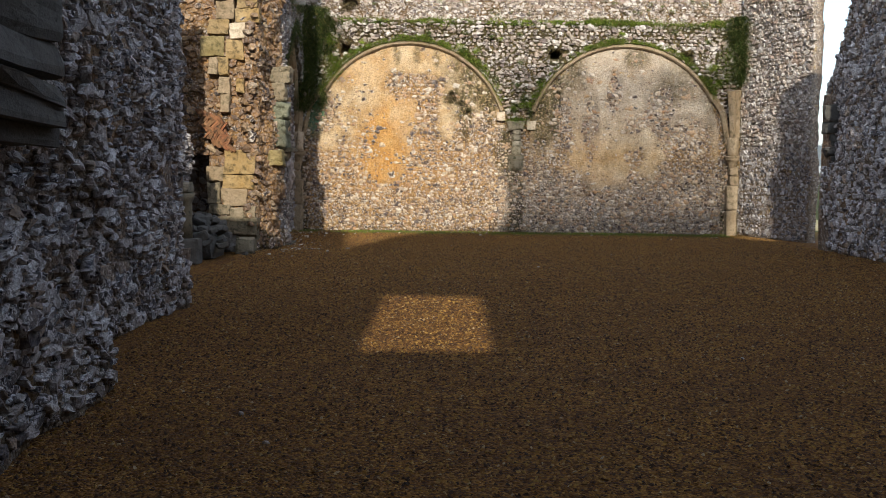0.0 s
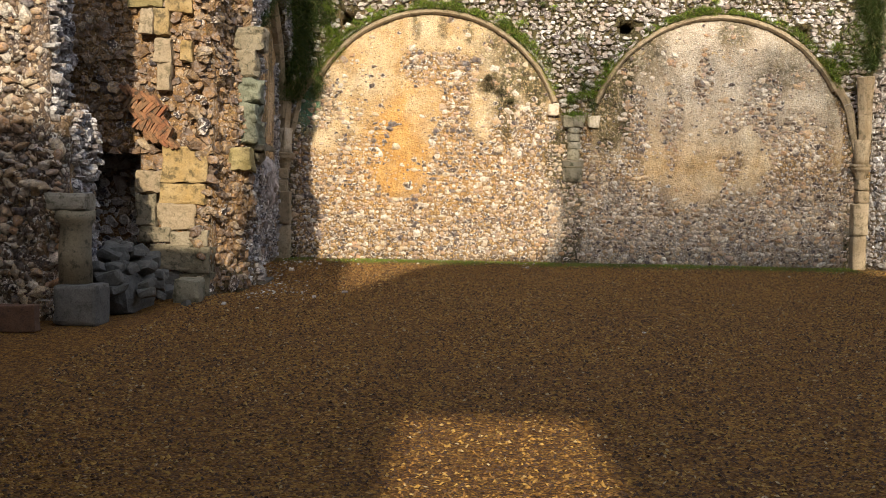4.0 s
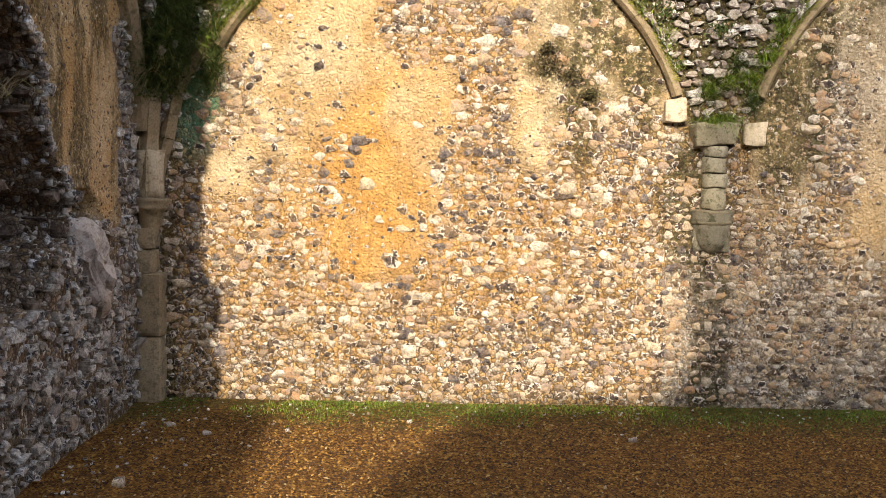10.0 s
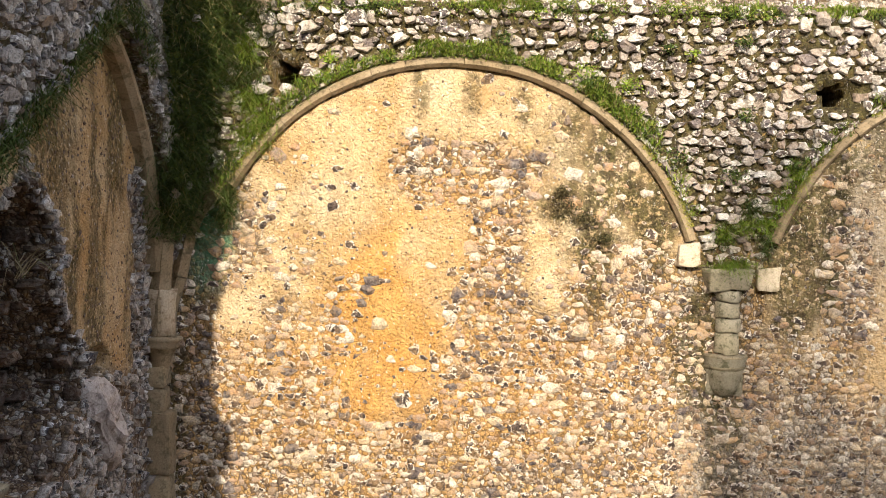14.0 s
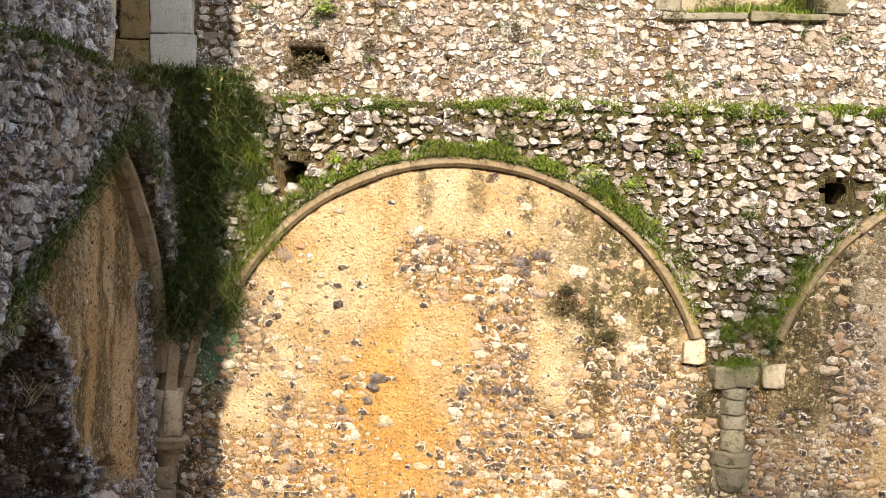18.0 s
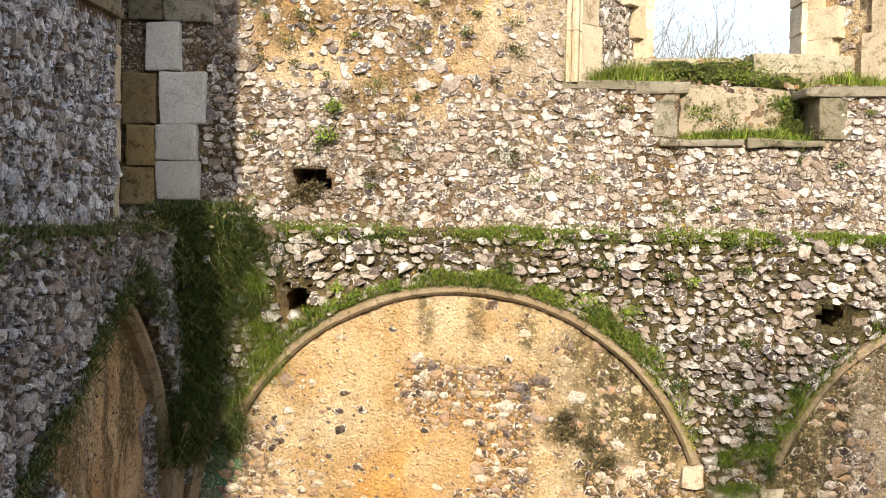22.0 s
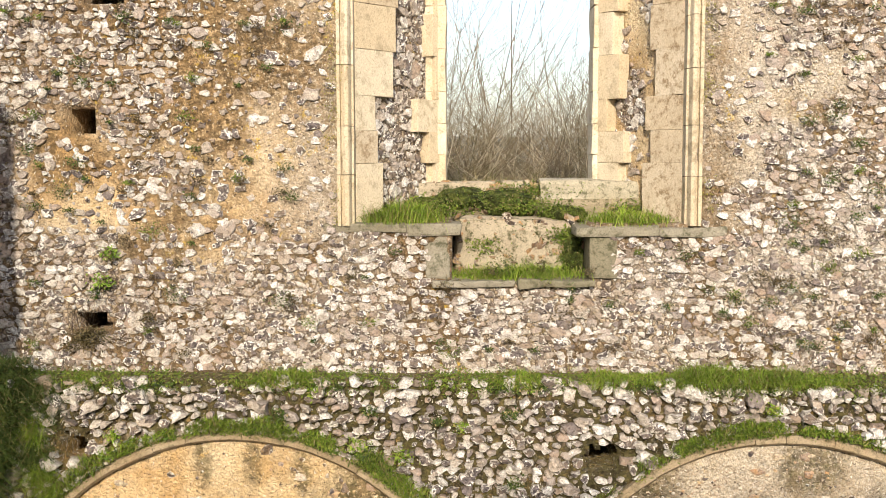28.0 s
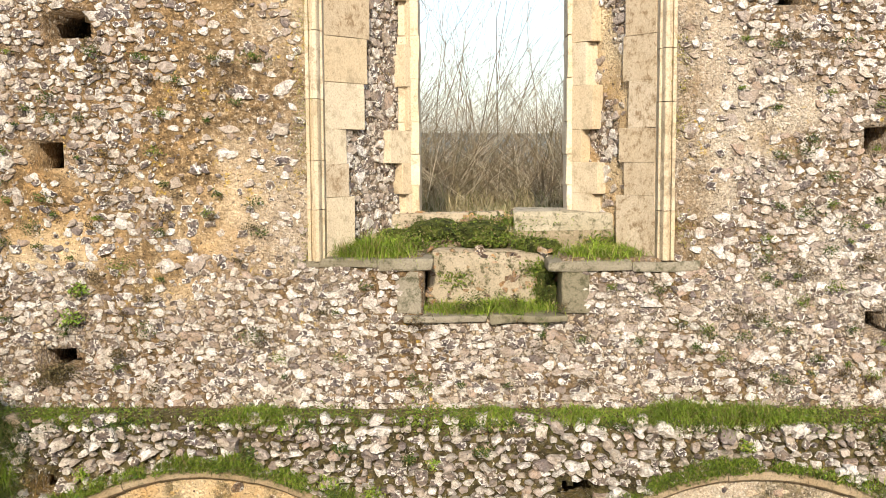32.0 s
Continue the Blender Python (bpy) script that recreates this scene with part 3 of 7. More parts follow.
def flints(parent, place, U, V, N, s0, s1, t0, t1, pitch, dens, material, bulge=0.03, singles=None, aspect=1.25, size=1.0, tilt=0.25, fill=0.75):
    """Flint nodules bedded in rough courses over place(s, t). Those in the stretch named by singles are objects of their own, the rest one mesh."""
    ss, tt = [], []
    t = t0 + pitch * 0.4
    while t < t1:
        n = int((s1 - s0) / (pitch * aspect)) + 1
        s = s0 + (np.arange(n) + rng.uniform(0, 1)) * pitch * aspect + rng.normal(0, pitch * 0.22, n)
        ss.append(s)
        tt.append(t + rng.normal(0, pitch * 0.13, n) + (fbm(s * 0.7, s * 0 + t, 2, 5) - 0.5) * pitch * 1.2)
        t += pitch * rng.uniform(0.86, 1.06)
    s, t = np.concatenate(ss), np.concatenate(tt)
    ok = (s > s0) & (s < s1) & (t > t0) & (t < t1) & (rng.uniform(0, 1, len(s)) < dens(s, t))
    s, t = s[ok], t[ok]
    n = len(s)
    big = np.where(rng.uniform(0, 1, n) < 0.2, rng.uniform(1.15, 1.75, n), 1.0) * size
    small = np.where(rng.uniform(0, 1, n) < 0.3, rng.uniform(0.5, 0.75, n), 1.0)
    a = pitch * aspect * 0.55 * rng.uniform(0.75, 1.35, n) * big * small
    b = pitch * 0.55 * rng.uniform(0.7, 1.15, n) * big * small
    c = bulge * rng.uniform(0.55, 1.35, n) * np.sqrt(big)
    turn = rng.normal(0, tilt, n)
    pos = place(s, t)
    U, V, N = (np.broadcast_to(np.asarray(w, float), (n, 3)) for w in (U, V, N))
    own = np.zeros(n, bool)
    if singles:
        near = (s > singles[0]) & (s < singles[1]) & (t > singles[2]) & (t < singles[3])
        own[np.nonzero(near)[0][:300]] = True
    for q in np.nonzero(own)[0]:
        ob = new("flint", flint_mesh(int(rng.integers(0, len(SHAPES))), material))
        hang(ob, parent)
        cs, sn = math.cos(turn[q]), math.sin(turn[q])
        x, y = (U[q] * cs + V[q] * sn) * a[q], (V[q] * cs - U[q] * sn) * b[q]
        m = Matrix([(x[k], y[k], N[q][k] * c[q], pos[q][k]) for k in range(3)] + [(0, 0, 0, 1)])
        ob.matrix_local = m
    k = ~own
    if k.any():
        scatter("flint_facing", pos[k], U[k], V[k], N[k], a[k], b[k], c[k], turn[k], material, parent)
    if fill:
        m = int((s1 - s0) * (t1 - t0) / (pitch * pitch * aspect) * 1.5)
        s, t = rng.uniform(s0, s1, m), rng.uniform(t0, t1, m)
        ok = rng.uniform(0, 1, m) < fill * dens(s, t)
        s, t = s[ok], t[ok]
        m = len(s)
        e = pitch * rng.uniform(0.16, 0.34, m)
        scatter("flint_chips", place(s, t), *(np.broadcast_to(w[:1], (m, 3)) for w in (U, V, N)), e * rng.uniform(0.9, 1.6, m), e, bulge * rng.uniform(0.4, 0.9, m), rng.normal(0, 0.7, m), material, parent, forms=CRUMBS)


def block_bm(size, bevel=0.012, jitter=0.006, seed=0, rough=0.0):
    """A dressed stone, centred, with worn edges."""
    r = random.Random(seed)
    bm = bmesh.new()
    bmesh.ops.create_cube(bm, size=1.0)
    for v in bm.verts:
        v.co = Vector((v.co.x * size[0], v.co.y * size[1], v.co.z * size[2])) + Vector([r.uniform(-jitter, jitter) for _ in range(3)])
    bmesh.ops.bevel(bm, geom=list(bm.edges), offset=min(bevel, 0.3 * min(size)), segments=2, affect="EDGES", profile=0.6)
    longest = max(size)
    if longest > 0.12:
        bmesh.ops.subdivide_edges(bm, edges=[e for e in bm.edges if e.calc_length() > 0.06], cuts=2, use_grid_fill=True)
    if rough:
        bmesh.ops.subdivide_edges(bm, edges=[e for e in bm.edges if e.calc_length() > 0.03], cuts=1, use_grid_fill=True)
        for v in bm.verts:
            v.co += noise.noise_vector(v.co * 6 + Vector((seed * 2.3, 0, seed))) * rough + noise.noise_vector(v.co * 19 + Vector((0, seed, 0))) * rough * 0.6
    wear = min(0.011, jitter * 0.9 + 0.002)
    for v in bm.verts:
        v.co += noise.noise_vector(v.co * 11 + Vector((seed * 3.1, seed * 1.7, 0))) * wear + noise.noise_vector(v.co * 34 + Vector((seed, 0, 0))) * wear * 0.4
    return bm


def block(name, lo, hi, material, parent, seed=0, bevel=0.012, jitter=0.006, label="", turn=0.0, rough=0.0):
    """A dressed stone between two corners."""
    lo, hi = Vector(lo), Vector(hi)
    bm = block_bm(hi - lo, bevel, jitter, seed, rough)
    bmesh.ops.transform(bm, matrix=Matrix.Translation((lo + hi) / 2) @ Matrix.Rotation(turn, 4, "Z"), verts=bm.verts)
    return part(name, bm, material, parent, label)


def blades(name, roots, out, up, height, width, material, parent=None, label="", category="", bend=0.6, spread=0.5, kind="stuff"):
    """Grass: one bent blade for each root, leaning out and up."""
    n = len(roots)
    roots = np.asarray(roots, float)
    h = np.broadcast_to(np.asarray(height, float), (n,)) * rng.uniform(0.5, 1.25, n)
    w = width * rng.uniform(0.6, 1.3, n)
    ang = rng.uniform(0, 2 * np.pi, n)
    side = np.stack([np.cos(ang), np.sin(ang), np.zeros(n)], 1)
    lean = np.broadcast_to(np.asarray(out, float), (n, 3)) * rng.uniform(0.0, 1.0, (n, 1)) + rng.normal(0, spread, (n, 3)) * [1, 1, 0.4]
    rise = np.broadcast_to(np.asarray(up, float), (n, 3))
    mid = roots + (rise * 0.6 + lean * 0.22) * h[:, None]
    tip = roots + (rise * (1 - bend * rng.uniform(0.1, 1.0, (n, 1))) + lean * 0.75) * h[:, None]
    v = np.stack([roots - side * w[:, None], roots + side * w[:, None], mid - side * w[:, None] * 0.8, mid + side * w[:, None] * 0.8, tip], 1).reshape(-1, 3)
    f = np.array([(0, 1, 3), (0, 3, 2), (2, 3, 4)])
    f = (f[None] + (np.arange(n) * 5)[:, None, None]).reshape(-1, 3)
    ob = part(name, mesh_of(name, v, f), material, parent, label)
    return tagged(ob, category=category, kind=kind)


def leaves(name, centres, size, material, parent=None, label="", category="", kind="stuff"):
    """Small leaves: one bent diamond for each centre."""
    n = len(centres)
    centres = np.asarray(centres, float)
    s = size * rng.uniform(0.5, 1.3, n)
    d1 = rng.normal(0, 1, (n, 3))
    d1 /= np.linalg.norm(d1, axis=1, keepdims=True)
    d2 = np.cross(d1, rng.normal(0, 1, (n, 3)))
    d2 /= np.linalg.norm(d2, axis=1, keepdims=True)
    d3 = np.cross(d1, d2)
    q = lambda a, b, c: centres + d1 * (a * s)[:, None] + d2 * (b * s)[:, None] + d3 * (c * s)[:, None]
    v = np.stack([q(-1, 0, 0), q(0, -0.5, 0.2), q(1, 0, -0.1), q(0, 0.5, 0.2)], 1).reshape(-1, 3)
    f = (np.array([(0, 1, 2), (0, 2, 3)])[None] + (np.arange(n) * 4)[:, None, None]).reshape(-1, 3)
    ob = part(name, mesh_of(name, v, f), material, parent, label)
    return tagged(ob, category=category, kind=kind)


def lathe(name, profile, centre, material, parent, sides=16, a0=0.0, a1=2 * math.pi, squash=1.0, label=""):
    """A turned shape from (radius, height) pairs, or the slice of one between two angles."""
    n = len(profile)
    ang = np.linspace(a0, a1, sides + 1)
    v = [(centre[0] + r * math.cos(t), centre[1] + squash * r * math.sin(t), z) for t in ang for r, z in profile]
    v = [Vector(p) + noise.noise_vector(Vector(p) * 15) * 0.011 + noise.noise_vector(Vector(p) * 45) * 0.004 for p in v]
    f = [(i * n + j, (i + 1) * n + j, (i + 1) * n + j + 1, i * n + j + 1) for i in range(sides) for j in range(n - 1)]
    return part(name, mesh_of(name, v, f), material, parent, label)


def arc_rib(name, label, centre, R, a0, a1, plane, depth, radial, count, material, seed, axis="x", skip=()):
    """A moulded wall arch of voussoirs. It lies across x or along y, on a wall face at plane, and stands out by depth."""
    rib = thing(name, label, "arch rib")
    r = random.Random(seed)
    cuts = [a0 + (a1 - a0) * (k + (r.uniform(-0.18, 0.18) if 0 < k < count else 0)) / count for k in range(count + 1)]
    prof = [(R, 0.02), (R, -depth * 0.75), (R - radial * 0.25, -depth), (R - radial * 0.7, -depth), (R - radial, -depth * 0.6), (R - radial, 0.02)]
    for k in range(count):
        if k in skip:
            continue
        g = 0.001
        steps = 5
        v, f = [], []
        dr = r.uniform(-0.004, 0.004)
        for i in range(steps + 1):
            t = cuts[k] + g + (cuts[k + 1] - cuts[k] - 2 * g) * i / steps
            for rad, d in prof:
                u, z = centre[0] + (rad + dr) * math.cos(t), centre[1] + (rad + dr) * math.sin(t)
                v.append((u, plane + d + dr, z) if axis == "x" else (plane - d - dr, u, z))
        m = len(prof)
        for i in range(steps):
            for j in range(m):
                f.append((i * m + j, i * m + (j + 1) % m, (i + 1) * m + (j + 1) % m, (i + 1) * m + j))
        bm = bmesh.new()
        vs = [bm.verts.new(p) for p in v]
        for q in f:
            bm.faces.new([vs[k2] for k2 in q])
        bm.faces.new([vs[j] for j in range(m)][::-1])
        bm.faces.new([vs[steps * m + j] for j in range(m)])
        bmesh.ops.recalc_face_normals(bm, faces=bm.faces)
        part("voussoir", bm, material, rib)
    return rib


# ---- ground ----
def ground():
    fine = np.concatenate([np.arange(-30, -8, 2.0), np.arange(-8, 8, 0.25), np.arange(8, 31, 2.0)])
    xs = np.concatenate([[-3000, -800, -200, -80], fine, [80, 200, 800, 3000]])
    ys = np.concatenate([[-3000, -800, -200, -60], np.arange(-30, 4, 0.25), [8, 15, 30, 80, 200, 800, 3000]])
    X, Y = np.meshgrid(xs, ys, indexing="ij")
    inside = np.exp(-(((X) / 6) ** 4) - ((Y + 9) / 12) ** 4)
    Z = (fbm(X * 0.6, Y * 0.6, 4, 11) - 0.5) * 0.05 * inside
    Z += 0.02 * step(-0.5, 0.0, Y) * inside
    v = np.stack([X, Y, Z], -1).reshape(-1, 3)
    nx, ny = X.shape
    i, j = np.meshgrid(np.arange(nx - 1), np.arange(ny - 1), indexing="ij")
    a = (i * ny + j).ravel()
    f = np.stack([a, a + ny, a + ny + 1, a + 1], 1)
    ob = part("ground", mesh_of("ground", v, f), M_GROUND)
    return tagged(ob, "dark brown fine gravel floor, mossy along the wall", "ground", kind="structure")


GROUND = ground()


def floor_z(x, y):
    inside = np.exp(-((x / 6) ** 4) - ((y + 9) / 12) ** 4)
    return (fbm(x * 0.6, y * 0.6, 4, 11) - 0.5) * 0.05 * inside + 0.02 * step(-0.5, 0.0, y) * inside


# ---- back wall, lower storey ----
AL, AR, ARCH_Z, ARCH_R = -1.775, 1.79, 1.49, 1.64
LEDGE = 3.47
HOLES_LOW = [(-2.825, 3.015, 0.085, 0.095), (0.63, 2.955, 0.10, 0.08), (2.775, 2.935, 0.095, 0.08)]


def in_arch(x, z, grow=0.0):
    hit = np.zeros(np.shape(x), bool)
    for c in (AL, AR):
        d = np.hypot(x - c, np.maximum(z - ARCH_Z, 0))
        hit |= (d < ARCH_R - 0.07 + grow) & (np.abs(x - c) < ARCH_R + grow)
    return hit


def plaster_low(x, z):
    """Where plaster still covers the flintwork under the two arches."""
    n = fbm(x * 2.3, z * 2.3, 5, 21)
    p = step(1.35, 1.75, z + (n - 0.5) * 1.1) * 0.9
    p = np.maximum(p, 0.75 * blob(x, z, -2.15, 1.45, 0.36, 0.62, 0.9, 5, 1.6))
    p = p - 1.1 * blob(x, z, -1.66, 2.40, 0.55, 0.22, 0.6, 8)
    p = p - 1.1 * blob(x, z, -1.44, 1.85, 0.20, 0.60, 0.6, 9)
    p = np.maximum(p, 0.95 * blob(x, z, -1.12, 1.90, 0.22, 0.42, 0.5, 10))
    p = p - 1.0 * blob(x, z, -0.55, 1.62, 0.45, 0.40, 0.6, 12)
    p = p - 0.8 * blob(x, z, -3.15, 2.02, 0.16, 0.35, 0.6, 13)
    right = (x > 0.1) * 1.0
    p = np.where(x > 0.1, step(0.95, 1.9, z + (n - 0.5) * 1.3) * 0.9 + 0.75 * blob(x, z, 1.6, 1.25, 0.7, 0.5, 0.7, 15), p)
    p = p - right * (0.9 * blob(x, z, 0.75, 1.85, 0.16, 0.45, 0.7, 16) + 0.8 * blob(x, z, 2.35, 2.0, 0.25, 0.5, 0.7, 17) + 0.5 * blob(x, z, 2.9, 1.6, 0.3, 0.4, 0.7, 18) + 0.9 * blob(x, z, 1.25, 1.75, 0.13, 0.55, 0.6, 19, 1.4) + 0.9 * blob(x, z, 1.95, 1.55, 0.20, 0.55, 0.6, 20, 1.5) + 0.8 * blob(x, z, 1.6, 2.25, 0.14, 0.4, 0.6, 22, 1.4))
    return np.clip(p, 0, 1) * in_arch(x, z)


def place_low(x, z):
    y = -0.02 * (plaster_low(x, z) > 0.45) * 1.0
    y = y - (fbm(x * 6, z * 6, 4, 31) - 0.5) * 0.035 - (~in_arch(x, z, 0.07)) * (fbm(x * 3, z * 3, 3, 33) - 0.3) * 0.10
    return np.stack([x, y, z + 0 * x], -1)


def holes(x, z, which):
    x, z = x + 0.07 * (fbm(x * 13, z * 13, 3, 35) - 0.5), z + 0.07 * (fbm(x * 13 + 40, z * 13, 3, 36) - 0.5)
    hit = np.zeros(np.shape(x), bool)
    for cx, cz, rx, rz in which:
        hit |= (np.abs(x - cx) < rx) & (np.abs(z - cz) < rz)
    return hit


LOW_MARKS = {
    "plaster": plaster_low,
    "ochre": lambda x, z: 0.75 * blob(x, z, -2.13, 1.75, 0.36, 0.48, 1.6, 5, 2.2) * step(0.3, 0.6, fbm(x * 4, z * 2.2, 4, 14)) + 0.7 * blob(x, z, -2.25, 1.2, 0.32, 0.55, 1.5, 4, 2.0) + 0.35 * blob(x, z, -1.75, 2.0, 0.35, 0.35, 1.2, 3, 1.5) + 0.45 * blob(x, z, -1.9, 1.1, 1.2, 0.5, 1.2, 6) + 0.35 * blob(x, z, -2.6, 2.7, 0.7, 0.3, 1.0, 7) + 0.3 * blob(x, z, 1.4, 1.3, 0.4, 0.6, 1.2, 8, 1.6),
    "grey": lambda x, z: 0.75 * (x > -0.2) * step(0.1, 1.3, x) * step(1.2, 2.2, z) * in_arch(x, z) + 0.5 * (x > -0.3) * (1 - step(0.6, 1.3, z)),
    "moss": lambda x, z: 1.0 * blob(x, z, -0.80, 2.45, 0.34, 0.46, 1.3, 41, 1.5) + 0.9 * blob(x, z, -0.45, 2.1, 0.14, 0.4, 1.0, 42) + 0.8 * blob(x, z, -0.85, 1.85, 0.12, 0.3, 1.0, 43)
    + 1.0 * blob(x, z, -1.02, 2.22, 0.18, 0.12, 0.8, 44) + 0.9 * blob(x, z, -0.2, 1.35, 0.16, 0.42, 1.0, 45) + 1.4 * blob(x, z, 0.44, 2.05, 0.20, 0.6, 1.0, 46) + 0.8 * blob(x, z, 0.9, 2.6, 0.25, 0.35, 1.2, 55, 1.6) + 0.6 * blob(x, z, 2.6, 2.5, 0.4, 0.3, 1.2, 56, 1.6) + 1.1 * blob(x, z, 0.68, 2.2, 0.09, 0.55, 0.9, 47)
    + 0.7 * blob(x, z, -1.98, 2.93, 0.06, 0.20, 1.0, 48) + 0.7 * blob(x, z, -1.66, 2.93, 0.06, 0.2, 1.0, 49) + 0.7 * blob(x, z, -1.33, 2.85, 0.06, 0.18, 1.0, 50) + 0.8 * blob(x, z, 1.95, 2.9, 0.2, 0.16, 0.9, 51) + 0.5 * blob(x, z, 3.2, 2.1, 0.12, 0.4, 1.0, 52)
    + 1.0 * (~in_arch(x, z, 0.08)) * (0.55 + 0.45 * step(0.35, 0.6, fbm(x * 1.7, z * 1.7, 4, 53))) + 0.6 * (1 - step(0.0, 0.2, z)) * fbm(x * 4, z * 4, 3, 54),
    # spandrel mortar made dark to paint in shade between the standing-out flints
    "darkened": lambda x, z: (~in_arch(x, z, 0.08)) * step(1.7, 2.2, z) * (0.55 + 0.45 * step(0.35, 0.6, fbm(x * 1.5, z * 1.5, 3, 57))),
    "algae": lambda x, z: 1.0 * blob(x, z, -3.30, 1.92, 0.12, 0.36, 0.8, 61),
}
xs, zs = np.arange(-3.70, 3.74, 0.035), np.concatenate([np.arange(-0.10, LEDGE, 0.035), [LEDGE]])
WALL_LOW = wall("wall_north_lower", "flint and ochre plaster wall with two blind arches", M_MORTAR, place_low, xs, zs, lambda x, z: ~holes(x, z, HOLES_LOW), (0, 1.2, 0), LOW_MARKS)
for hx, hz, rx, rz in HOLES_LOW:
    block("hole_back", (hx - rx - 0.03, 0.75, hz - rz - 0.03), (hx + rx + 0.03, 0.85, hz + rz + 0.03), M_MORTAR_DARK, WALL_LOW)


def dens_low(x, z):
    p = plaster_low(x, z)
    d = np.where(p > 0.45, 0.05 + 0.20 * step(0.45, 0.6, fbm(x * 2.0, z * 2.0, 3, 71)), 0.80 + 0.3 * fbm(x * 1.3, z * 1.3, 3, 72))
    d = np.where(in_arch(x, z, 0.09) & ~in_arch(x, z, -0.02) & (z > ARCH_Z), 0.0, d)
    return d * ~holes(x, z, [(a, b, c + 0.03, e + 0.03) for a, b, c, e in HOLES_LOW])


flints(WALL_LOW, place_low, (1, 0, 0), (0, 0, 1), (0, -1, 0), -3.65, 3.65, 0.02, 1.72, 0.057, lambda x, z: dens_low(x, z), M_FLINT, 0.015, (-3.2, 0.2, 0.85, 1.35), size=0.92, fill=0.5)
flints(WALL_LOW, place_low, (1, 0, 0), (0, 0, 1), (0, -1, 0), -3.55, 3.55, 1.72, 3.12, 0.062, lambda x, z: dens_low(x, z) * in_arch(x, z), M_FLINT, 0.014)
flints(WALL_LOW, place_low, (1, 0, 0), (0, 0, 1), (0, -1, 0), -3.65, 3.65, 1.75, LEDGE - 0.01, 0.062, lambda x, z: dens_low(x, z) * ~in_arch(x, z, 0.07) * 1.1, M_FLINT_UP, 0.055, (-1.0, 0.9, 2.3, 3.4), size=0.95, fill=0.35)

flints(WALL_LOW, place_low, (1, 0, 0), (0, 0, 1), (0, -1, 0), -3.5, 3.5, 0.6, 3.1, 0.045, lambda x, z: 0.2 * (plaster_low(x, z) > 0.4) * in_arch(x, z, -0.05) * step(0.35, 0.6, fbm(x * 2.6, z * 2.6, 3, 73)), M_FLINT, 0.012, None, size=0.5, fill=0.6)
arc_rib("arch_rib", "brown stone wall arch of worn voussoirs", (AL, ARCH_Z), ARCH_R, radians(19), radians(150), 0.0, 0.08, 0.066, 13, M_RIB, 3)
arc_rib("arch_rib", "grey-brown stone wall arch of worn voussoirs", (AR, ARCH_Z), ARCH_R, radians(27), radians(161), 0.0, 0.08, 0.066, 13, M_RIB, 5)


def lime_fillet(cx, a0, a1, seed):
    """Pale chalk and flint packing along the back of an arch."""
    r = np.random.default_rng(seed)
    n = 190
    a = r.uniform(radians(a0), radians(a1), n)
    a = a[fbm(a * 8, a * 0, 3, seed) > 0.42]
    n = len(a)
    rad = ARCH_R + 0.012 + r.uniform(0, 0.02, n)
    pos = np.stack([cx + rad * np.cos(a), -0.05 - r.uniform(0, 0.03, n), ARCH_Z + rad * np.sin(a)], 1)
    U = np.stack([-np.sin(a), 0 * a, np.cos(a)], 1)
    V = np.stack([np.cos(a), 0 * a, np.sin(a)], 1)
    scatter("lime_packing", pos, U, V, np.tile([0.0, -1, 0], (n, 1)), r.uniform(0.02, 0.05, n), r.uniform(0.008, 0.018, n), r.uniform(0.015, 0.03, n), 0 * a, M_FLINT_UP, WALL_LOW)


lime_fillet(AL, 25, 150, 91)
lime_fillet(AR, 28, 155, 92)


# ---- back wall, upper storey ----
UP_Y, TOP = 0.20, 7.6
WIN = (-1.06, 1.22, 4.47)
BOX = (-0.37, 0.55, 4.09)
HOLES_UP = [(-2.81, 5.15, 0.095, 0.09), (-2.78, 3.79, 0.13, 0.075), (2.59, 4.045, 0.09, 0.08), (2.56, 5.21, 0.08, 0.085), (-2.66, 6.0, 0.14, 0.09), (1.99, 6.15, 0.1, 0.08)]


def place_up(x, z):
    y = UP_Y - (fbm(x * 5, z * 5, 4, 131) - 0.5) * 0.05 - (fbm(x * 0.8, z * 0.8, 2, 132) - 0.5) * 0.06
    return np.stack([x, y, z + 0 * x], -1)


def keep_up(x, z):
    win = (x > WIN[0]) & (x < WIN[1]) & (z > WIN[2])
    box = (x > BOX[0]) & (x < BOX[1]) & (z > BOX[2]) & (z <= WIN[2] + 0.05)
    return ~(win | box | holes(x, z, HOLES_UP)) & (z < 7.0 + 0.6 * fbm(x * 1.1, x * 0, 3, 133))


def smooth_up(x, z):
    """Flat plaster to either side of the window."""
    return np.maximum(blob(x, z, -1.42, 5.3, 0.36, 0.95, 0.5, 146, 1.3), blob(x, z, 1.50, 5.35, 0.24, 0.95, 0.5, 147, 1.3))


def plaster_up(x, z):
    n = fbm(x * 1.7, z * 1.7, 5, 141)
    p = 0.9 * blob(x, z, -1.55, 5.4, 0.75, 1.0, 1.0, 142) * (n > 0.42) + 0.8 * blob(x, z, 1.75, 5.3, 0.45, 0.8, 1.0, 143) * (n > 0.47) + 0.6 * blob(x, z, -2.2, 4.5, 0.5, 0.4, 1.2, 144) * (n > 0.5) + 0.8 * blob(x, z, -2.9, 4.75, 0.35, 0.35, 1.0, 145)
    return np.clip(p, 0, 1)


